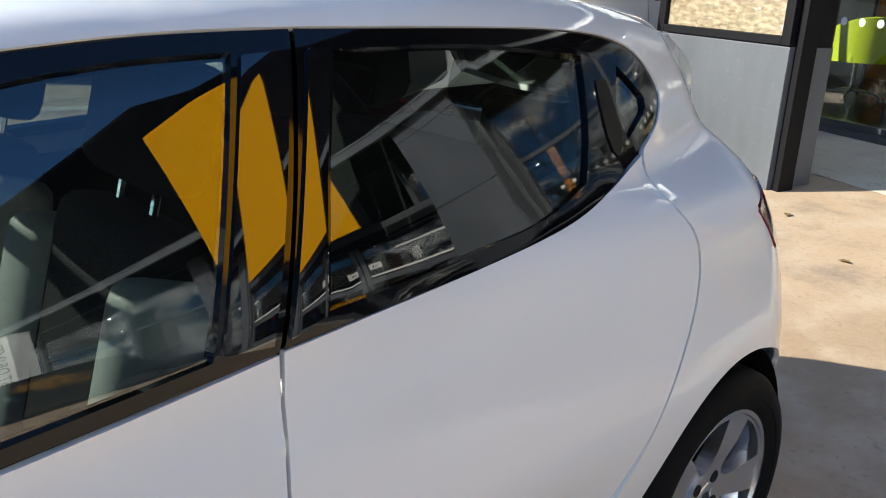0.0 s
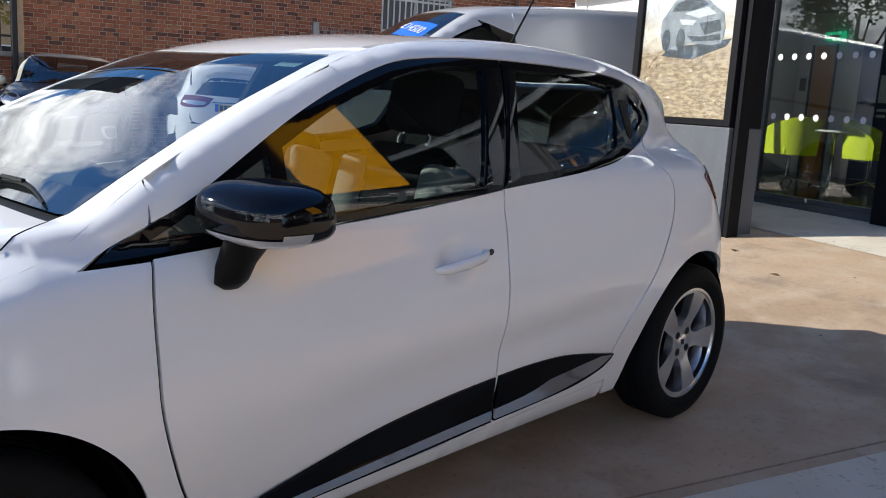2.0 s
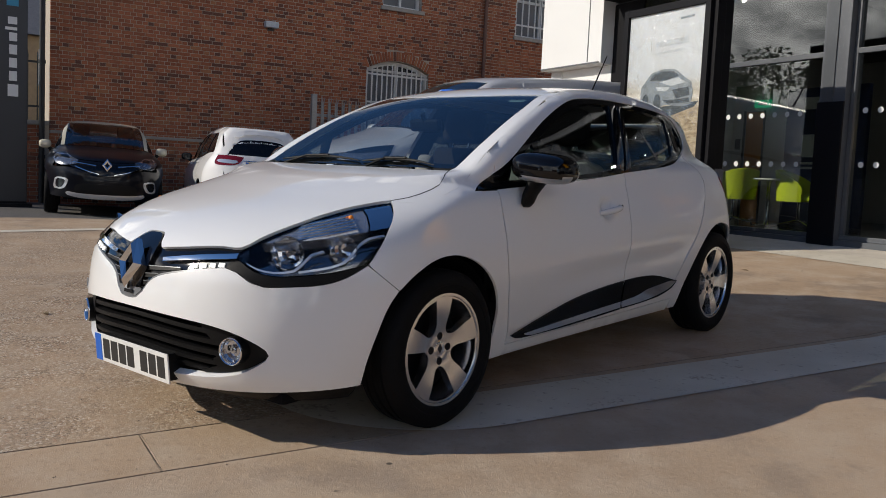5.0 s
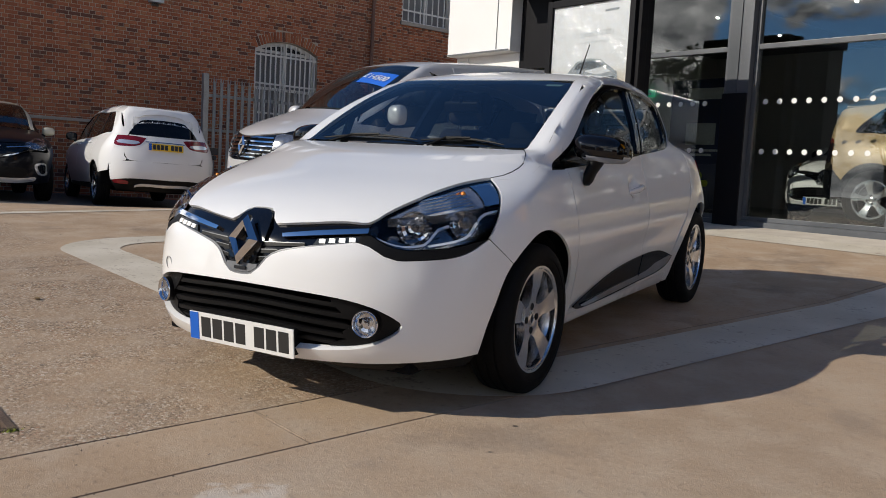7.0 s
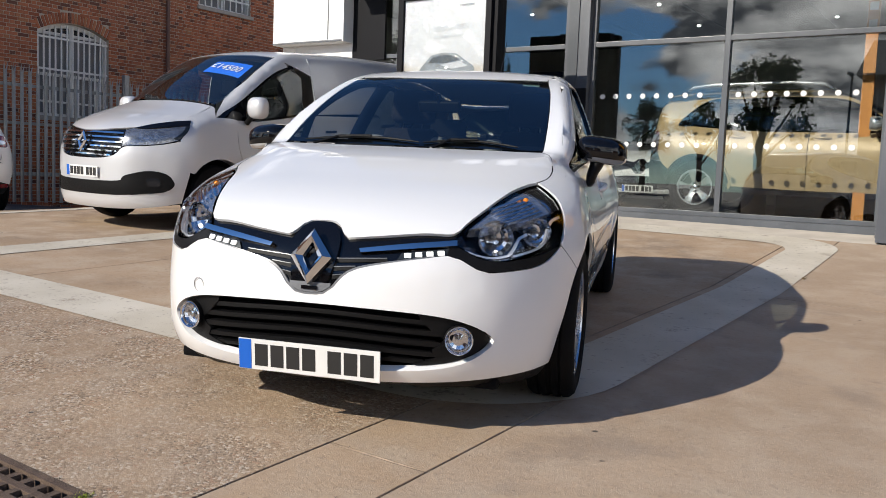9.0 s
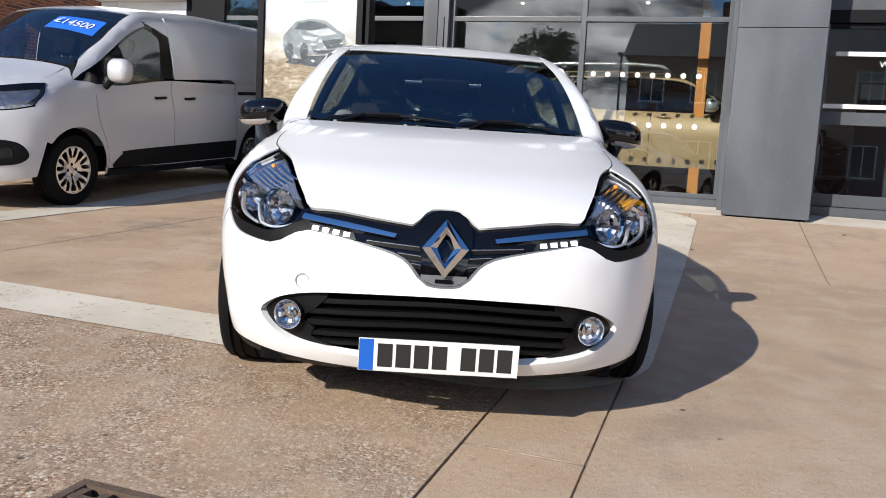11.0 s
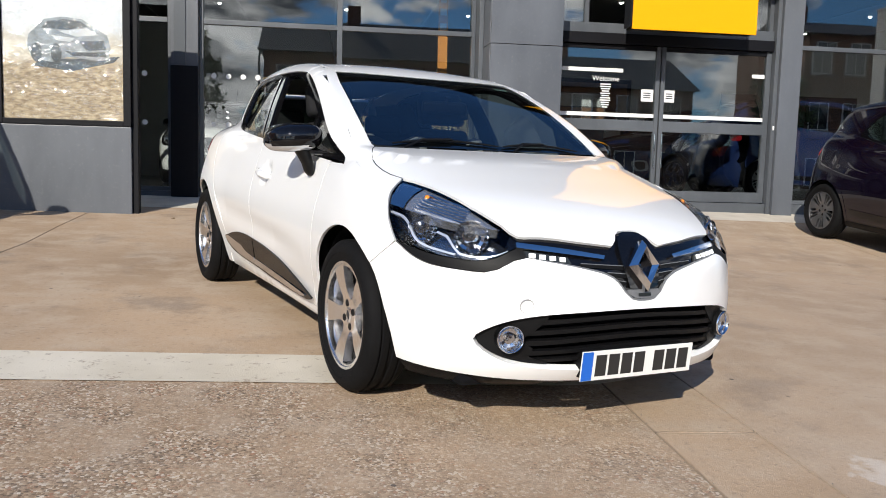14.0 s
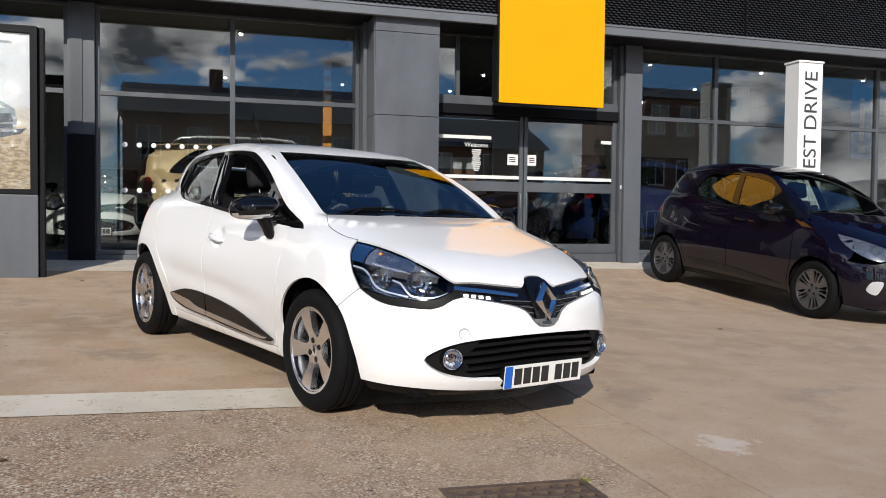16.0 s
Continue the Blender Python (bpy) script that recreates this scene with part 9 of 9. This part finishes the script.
def tree(x, y, top, wide, mat, seed, label, leaves=2600):
    rnd = random.Random(seed)
    z0 = ground_height(x, y) - 0.05
    t = empty("tree", pose(x, y, z0), label, "tree", "trees beyond the road")
    bole = top * 0.42
    bm = tube([(0, 0, 0), (0.05, 0.03, bole * 0.5), (0.0, 0.1, bole), (0.08, 0.0, top * 0.75)], [0.035 * top, 0.026 * top, 0.02 * top, 0.006 * top], 10)
    clumps = []
    for k in range(13):
        a, r, z = rnd.uniform(0, 6.28), wide * rnd.uniform(0.25, 0.75), top * rnd.uniform(0.45, 0.88)
        r *= 1.15 - abs(z / top - 0.62) * 1.3
        tip = Vector((r * math.cos(a), r * math.sin(a), z))
        tube([(0.02, 0.05, bole * rnd.uniform(0.6, 1.0)), tip * 0.55 + Vector((0, 0, bole * 0.35)), tip], [0.011 * top, 0.007 * top, 0.002 * top], 6, bm)
        clumps.append((tip, wide * rnd.uniform(0.22, 0.40)))
    part("trunk", bm, BARK, t, smooth=60)
    clumps.append((Vector((0, 0, top * 0.86)), wide * 0.3))
    v, f = [], []
    for k in range(leaves):
        c, r = rnd.choice(clumps)
        d = Vector((rnd.gauss(0, 1), rnd.gauss(0, 1), rnd.gauss(0, 0.8))).normalized() * r * rnd.uniform(0.35, 1.08)
        p = c + d
        a = Vector((rnd.gauss(0, 1), rnd.gauss(0, 1), rnd.gauss(0, 1))).normalized()
        b = a.orthogonal().normalized()
        s = rnd.uniform(0.06, 0.13) * (0.6 + top / 14)
        n = len(v)
        v += [p - a * s, p + b * s * 0.55, p + a * s, p - b * s * 0.55]
        f.append((n, n + 1, n + 2, n + 3))
    me = bpy.data.meshes.new("crown")
    me.from_pydata(v, [], f)
    me.materials.append(mat)
    ob = new("crown", me)
    ob.parent = t


house("brick_house", -46, -38, -10, 4, 6.5, 9.0, BUFF_BRICK, "buff brick house with a grey roof beyond the road", "es", 4, 2, "y")
house("terraced_house", -3.9, 8.2, -33, -25, 6.2, 8.3, BRICK_FAR, "red brick terraced house with white windows across the road", "n", 5, 2)
house("terraced_house", 9.0, 19.0, -34, -26, 5.2, 7.2, BRICK_FAR, "red brick terraced house with white windows across the road", "n", 4, 2)
tower = tagged(part("sign_tower", box(-19.0, -17.3, -26.5, -25, -0.3, 8.0, 0.02), SOFFIT), "dark square sign tower across the road", "sign")
part("cap", box(-19.15, -17.15, -26.6, -24.9, 8.003, 8.6, 0.02), SOFFIT, tower)
house("brick_building", 25, 31, -33, -25, 8.4, 9.6, BRICK_FAR, "red brick building across the road", "n", 3, 3)
# invented house, out of view, closes the horizon for reflections on the east side
house("brick_house", 44, 52, -6, 12, 5.0, 7.0, BRICK_FAR, "red brick house with a grey roof beyond the forecourt", "w", 5, 2, "y")
house("brick_building", -13, -6, 26, 34, 7.0, 8.8, BRICK_FAR, "red brick building behind the showroom yard", "s", 3, 2)
tree(-8.0, -24.5, 7.7, 2.3, LEAF, 1, "leafy green street tree with a full crown", 3600)
tree(-11.2, -25.5, 5.4, 1.4, LEAF, 2, "small green street tree", 1800)
tree(-14.2, -25.5, 5.2, 1.5, LEAF, 3, "small green street tree", 1800)
tree(-30, -25, 9.9, 3.4, LEAF, 4, "tall green tree by the road", 3600)
tree(-24, -5.5, 6.0, 2.2, LEAF_GOLD, 5, "tree with yellowing autumn leaves beyond the railings", 2600)
tree(-27, -2.2, 6.6, 2.4, LEAF_GOLD, 6, "tree with yellowing autumn leaves beyond the railings", 2600)
tree(22, -22, 7.0, 2.2, LEAF, 7, "leafy green street tree with a full crown", 2600)
tree(-19, -16, 7.4, 2.6, LEAF, 8, "leafy green street tree with a full crown", 3000)
street = tagged(new("street_lamp"), "grey steel street lamp by the road", "street lamp")
gz = ground_height(-3.9, -22)
part("pole", tube([(-3.9, -22, gz), (-3.9, -22, gz + 1.2), (-3.9, -22, gz + 5.6), (-3.85, -21.8, gz + 5.85), (-3.8, -21.2, gz + 5.9)], [0.09, 0.06, 0.05, 0.045, 0.04], 10), GALV, street, smooth=60)
part("head", cushion((0.22, 0.6, 0.12), pose(-3.8, -21.0, gz + 5.9), 0.05), GALV, street, smooth=60)

# small flakes of broken concrete and leaves by the joints
rng = random.Random(21)
v, f = [], []
for k in range(170):
    x, y = (rng.gauss(0.0, 0.35) + 0.1, rng.gauss(-1.35, 0.35)) if k < 90 else (rng.choice((0.38, 0.785)) + rng.gauss(0, 0.03), rng.uniform(-4, 0.2))
    if DRAIN[0] < x < DRAIN[1] and DRAIN[2] < y < DRAIN[3]:
        continue
    s, z, a = rng.uniform(0.002, 0.007), ground_height(x, y), rng.uniform(0, 6.28)
    n = len(v)
    v += [(x + s * math.cos(a + q * 2.09), y + s * math.sin(a + q * 2.09), z - 0.002) for q in range(3)] + [(x, y, z + s * rng.uniform(0.4, 0.8))]
    f += [(n, n + 1, n + 3), (n + 1, n + 2, n + 3), (n + 2, n, n + 3)]
me = bpy.data.meshes.new("loose_grit")
me.from_pydata(v, [], f)
me.materials.append(material("grey_brown_grit", (0.20, 0.16, 0.12), 0.9, grain=0.3, size=50))
tagged(new("loose_grit", me), "loose grit and flakes along the slab joints", "grit", kind="stuff")
DRY_LEAF = material("dry_leaf", (0.16, 0.10, 0.04), 0.8, grain=0.3, size=40)
for x, y, a in ((-1.7, 4.9, 20), (-2.4, 5.2, 130), (2.3, 5.9, 60), (-2.1, -0.9, 200), (3.4, 2.1, 300), (0.9, 4.3, 80), (-5.6, -1.5, 150)):
    bm = bmesh.new()
    pts = [(-0.035, 0, 0.002), (-0.015, 0.016, 0.008), (0.012, 0.018, 0.011), (0.034, 0.002, 0.004), (0.012, -0.017, 0.012), (-0.015, -0.015, 0.009)]
    bm.faces.new([bm.verts.new(p) for p in pts])
    bmesh.ops.extrude_face_region(bm, geom=list(bm.faces))
    for vert in list(bm.verts)[6:]:
        vert.co.z += 0.0015
    ob = part("fallen_leaf", bm, DRY_LEAF)
    ob.matrix_world = pose(x, y, ground_height(x, y) + 0.001, 0, 0, a)
    tagged(ob, "small dry brown leaf lying on the concrete", "leaf", "fallen leaves")

MOSS = material("yellow_green_moss", (0.20, 0.23, 0.03), 0.9, grain=0.4, size=60)
v, f = [], []
for k in range(70):
    x, y = DRAIN[1] + rng.gauss(0.006, 0.012), DRAIN[3] + rng.gauss(-0.015, 0.014)
    z, a, tall = ground_height(x, y), rng.uniform(0, 6.28), rng.uniform(0.003, 0.009)
    n = len(v)
    v += [(x - 0.004 * math.cos(a), y - 0.004 * math.sin(a), z), (x + 0.004 * math.cos(a), y + 0.004 * math.sin(a), z), (x + 0.006 * math.sin(a), y - 0.006 * math.cos(a), z + tall)]
    f.append((n, n + 1, n + 2))
me = bpy.data.meshes.new("moss_tuft")
me.from_pydata(v, [], f)
me.materials.append(MOSS)
tagged(new("moss_tuft", me), "small yellow-green moss tuft at the grating corner", "moss", kind="stuff")

# ---- brick wall ----
def brick_material():
    g = Graph("old_red_brick")
    info, geo = g.n.new("ShaderNodeObjectInfo"), g.n.new("ShaderNodeNewGeometry")
    r = g.math("FRACT", g.math("ADD", info.outputs["Random"], geo.outputs["Random Per Island"]))
    r2 = g.math("FRACT", g.math("MULTIPLY", r, 7.31))
    col = g.mix(r, (0.275, 0.092, 0.048), (0.450, 0.160, 0.082))
    col = g.mix(g.ramp(r2, 0.82, 0.90), col, (0.150, 0.066, 0.048))
    col = g.mix(g.ramp(r2, 0.10, 0.04), col, (0.400, 0.170, 0.085))
    col = g.mix(g.ramp(g.noise(0.35, 4), 0.45, 0.75, 0.0, 0.40), col, (0.15, 0.075, 0.055))
    col = g.mix(g.ramp(g.noise(40, 4), 0.5, 0.75, 0.0, 0.45), col, (0.13, 0.06, 0.045))
    g.put(g.b.inputs["Base Color"], col)
    g.b.inputs["Roughness"].default_value = 0.9
    g.b.inputs["Specular IOR Level"].default_value = 0.2
    g.bump(g.noise(70, 4), 0.4, 0.006)
    return g.m


OLD_BRICK = brick_material()
MORTAR = material("lime_mortar", (0.43, 0.37, 0.30), 0.95, grain=0.2, size=6, bump=0.3, fine=120)
XW, Y0, Y1, ZB, ZT = -14.42, 0.14, 25.0, -0.35, 7.5
# openings: y from, y to, sill, top, rise of the arch
HOLES = [(6.78, 8.41, 1.72, 3.45, 0.22), (7.13, 8.14, 4.90, 6.6, 0.0), (10.85, 12.5, 4.66, 6.5, 0.0)]


def arch_top(hole, y):
    a, b, s, t, rise = hole
    if not rise:
        return t
    u = (y - (a + b) / 2) / ((b - a) / 2)
    return t + rise * max(0.0, 1 - u * u)


wall = tagged(new("wall_brick"), "tall old red brick wall with dark mortar joints", "wall", kind="structure")
ys_cut = sorted({Y0, Y1} | {v for h in HOLES for v in h[:2]})
for a, b in zip(ys_cut, ys_cut[1:]):
    z = ZB
    for h in sorted((h for h in HOLES if h[0] <= a and b <= h[1]), key=lambda h: h[2]):
        part("mortar_bed", box(XW - 0.35, XW - 0.008, a, b, z, h[2]), MORTAR, wall)
        z = h[3]
        if h[4]:
            n = 12
            pts = [(a + (b - a) * k / n, arch_top(h, a + (b - a) * k / n)) for k in range(n + 1)]
            over_arch = [(b, h[3] + 0.5), (a, h[3] + 0.5)]
            part("mortar_bed", prism(pts + over_arch, 0.342, Matrix(((0, 0, 1, XW - 0.35), (1, 0, 0, 0), (0, 1, 0, 0), (0, 0, 0, 1)))), MORTAR, wall)
            z = h[3] + 0.5
    part("mortar_bed", box(XW - 0.35, XW - 0.008, a, b, z, ZT), MORTAR, wall)
part("mortar_bed", box(-16.5, XW - 0.352, Y0 + 0.008, Y1, ZB, ZT), MORTAR, wall)
BL, BH, J = 0.215, 0.065, 0.010


def brick_verts(w, h, d):
    c = 0.004
    return [(0, -w / 2, -h / 2), (0, w / 2, -h / 2), (0, w / 2, h / 2), (0, -w / 2, h / 2), (d, -w / 2 + c, -h / 2 + c), (d, w / 2 - c, -h / 2 + c), (d, w / 2 - c, h / 2 - c), (d, -w / 2 + c, h / 2 - c)]


BRICK_FACES = [(4, 5, 6, 7), (0, 1, 5, 4), (1, 2, 6, 5), (2, 3, 7, 6), (3, 0, 4, 7)]
singles = {}
rng = random.Random(5)
verts, faces, count = [], [], 0
course = 0
z = ZB + BH / 2
while z < ZT:
    header = course % 2
    length = 0.1025 if header else BL
    y = Y0 - (0.0 if header else 0.05625)
    while y < Y1:
        a, b = max(y, Y0), min(y + length, Y1)
        mid_y = (a + b) / 2
        gone = b - a < 0.03
        for h in HOLES:
            grow = 0.23 if h[4] else 0.0
            if h[2] - 0.02 < z < arch_top(h, min(max(mid_y, h[0]), h[1])) + grow and h[0] - (0.06 if z > h[3] and h[4] else 0) < b and a < h[1] + (0.06 if z > h[3] and h[4] else 0):
                if a < h[0] - 0.03:
                    b = h[0]
                elif b > h[1] + 0.03:
                    a = h[1]
                else:
                    gone = True
        if not gone and b - a > 0.02:
            mid_y, w = (a + b) / 2, b - a
            deep = 0.010 + rng.uniform(-0.002, 0.002)
            near = 4.3 < mid_y < 7.0 and 2.55 < z < 4.0
            if near and count < 300 and w > 0.09:
                key = round(w, 3)
                if key not in singles:
                    me = bpy.data.meshes.new("brick")
                    me.from_pydata(brick_verts(w, BH, 0.010), [], BRICK_FACES)
                    me.materials.append(OLD_BRICK)
                    singles[key] = me
                ob = new("brick", singles[key])
                ob.parent = wall
                ob.location = (XW - 0.008 + deep - 0.010, mid_y, z)
                count += 1
            else:
                n = len(verts)
                verts += [(XW - 0.008 + p, q + mid_y, r + z) for p, q, r in brick_verts(w, BH, deep)]
                faces += [tuple(n + k for k in f) for f in BRICK_FACES]
        y += length + J
    z += BH + J
    course += 1
# the arch of upright bricks over the barred window
h = HOLES[0]
for k in range(24):
    y = h[0] - 0.04 + (h[1] - h[0] + 0.08) * (k + 0.5) / 24
    zc = arch_top(h, min(max(y, h[0]), h[1])) + 0.115
    lean = 0.45 * (y - (h[0] + h[1]) / 2) / ((h[1] - h[0]) / 2)
    n = len(verts)
    for p, q, r in brick_verts(0.060, 0.215, 0.013):
        verts.append((XW - 0.008 + p, y + q * math.cos(lean) + r * math.sin(lean), zc + r * math.cos(lean) - q * math.sin(lean)))
    faces += [tuple(n + k for k in f) for f in BRICK_FACES]
# low wall beyond the corner
z = -0.2
while z < 1.60:
    y = -12.0 + (0.11 if int(round((z + 0.2) / 0.075)) % 2 else 0.0)
    while y < -0.02:
        n = len(verts)
        w = min(BL, 0.03 - y)
        verts += [(XW - 0.008 + p, q + y + w / 2, r + z) for p, q, r in brick_verts(w, BH, 0.010)]
        faces += [tuple(n + k for k in f) for f in BRICK_FACES]
        y += BL + J
    z += BH + J
me = bpy.data.meshes.new("brickwork")
me.from_pydata(verts, [], faces)
me.materials.append(OLD_BRICK)
ob = new("brickwork", me)
ob.parent = wall
tagged(ob, "old red brickwork", "", kind="stuff")
part("low_wall", box(-14.78, XW - 0.008, -12.0, Y0 - 0.002, -0.4, 1.64), MORTAR, wall)
part("coping", box(-14.86, XW + 0.05, -12.0, Y0 - 0.004, 1.642, 1.725, 0.01), STONE_CAP, wall, "weathered stone coping")
part("string_course", box(XW - 0.006, XW + 0.045, Y0, Y1, 1.50, 1.56, 0.008), STONE_CAP, wall)
pipe = tagged(part("drainpipe", tube([(XW + 0.09, 0.0, -0.2), (XW + 0.09, 0.0, 7.4)], 0.052, 12), IRON, smooth=60), "black cast iron drainpipe at the wall corner", "drainpipe")
for z in (1.0, 2.8, 4.6, 6.4):
    part("collar", spin([(0, 0.052), (0.0, 0.066), (0.07, 0.066), (0.07, 0.052)], 14, "z", m=Matrix.Translation((XW + 0.09, 0.0, z))), IRON, pipe, smooth=40)
pipe2 = tagged(part("drainpipe", tube([(XW + 0.08, 9.9, -0.1), (XW + 0.08, 9.9, 7.4)], 0.045, 12), material("brown_painted_iron", (0.13, 0.06, 0.04), 0.5, grain=0.2, size=8), smooth=60), "brown painted drainpipe on the brick wall", "drainpipe")

WINDOW_WHITE = material("old_white_gloss_paint", (0.66, 0.65, 0.62), 0.4, grain=0.08, size=10)


def wall_window(name, hole, bars, label):
    a, b, s, t, rise = hole
    w = tagged(new(name), label, "window", kind="structure")
    back = XW - 0.20
    pts = [(a, s)] + [(b, s)] + [(b - (b - a) * k / 12, arch_top(hole, b - (b - a) * k / 12)) for k in range(13)]
    lay = lambda x: Matrix(((0, 0, 1, x), (1, 0, 0, 0), (0, 1, 0, 0), (0, 0, 0, 1)))
    part("pane", prism(pts, 0.01, lay(back - 0.03)), DARK_PANE, w)
    part("blind", prism([(a + 0.05, s + 0.05), (b - 0.05, s + 0.05), (b - 0.05, t - 0.05), (a + 0.05, t - 0.05)], 0.004, lay(back - 0.015)), GREY_PLASTER, w)
    for y0, y1 in ((a, a + 0.07), (b - 0.07, b), ((a + b) / 2 - 0.03, (a + b) / 2 + 0.03)):
        part("upright", box(back, back + 0.06, y0, y1, s, t + (rise * 0.9 if (y0 + y1) / 2 > a + 0.3 and (y0 + y1) / 2 < b - 0.3 else 0)), WINDOW_WHITE, w)
    for z in (s + 0.035, (s + t) / 2, t - 0.02):
        part("rail", box(back + 0.002, back + 0.058, a + 0.07, b - 0.07, z - 0.03, z + 0.03), WINDOW_WHITE, w)
    if rise:
        n = 12
        low = [(a + (b - a) * k / n, arch_top(hole, a + (b - a) * k / n) - 0.09) for k in range(n + 1)]
        high = [(p, q + 0.085) for p, q in low[::-1]]
        part("arched_head", prism(low + high, 0.06, lay(back + 0.001)), WINDOW_WHITE, w)
    part("sill", box(XW - 0.20, XW + 0.06, a - 0.06, b + 0.06, s - 0.09, s - 0.001, 0.008), STONE_CAP, w)
    if bars:
        for k in range(bars):
            y = a + 0.04 + (b - a - 0.08) * k / (bars - 1)
            part("security_bar", box(XW - 0.075, XW - 0.05, y - 0.014, y + 0.014, s + 0.02, arch_top(hole, y) - 0.04), WINDOW_WHITE, w)
        for z in (s + 0.3, (s + t) / 2 + 0.1, t - 0.12):
            part("cross_bar", box(XW - 0.049, XW - 0.035, a + 0.01, b - 0.01, z - 0.02, z + 0.02), WINDOW_WHITE, w)
    return w


wall_window("window_4", HOLES[0], 13, "arched window with white security bars in the brick wall")
wall_window("window_5", HOLES[1], 0, "white sash window high in the brick wall")
wall_window("window_6", HOLES[2], 9, "white barred window high in the brick wall")
lamp_box = tagged(part("wall_light", box(XW + 0.001, XW + 0.16, 4.32, 4.61, 4.04, 4.17, 0.02), PRINT_PALE), "small grey floodlight box on the brick wall", "wall light")
part("bracket", box(XW + 0.002, XW + 0.05, 4.40, 4.53, 3.98, 4.038), IRON, lamp_box)
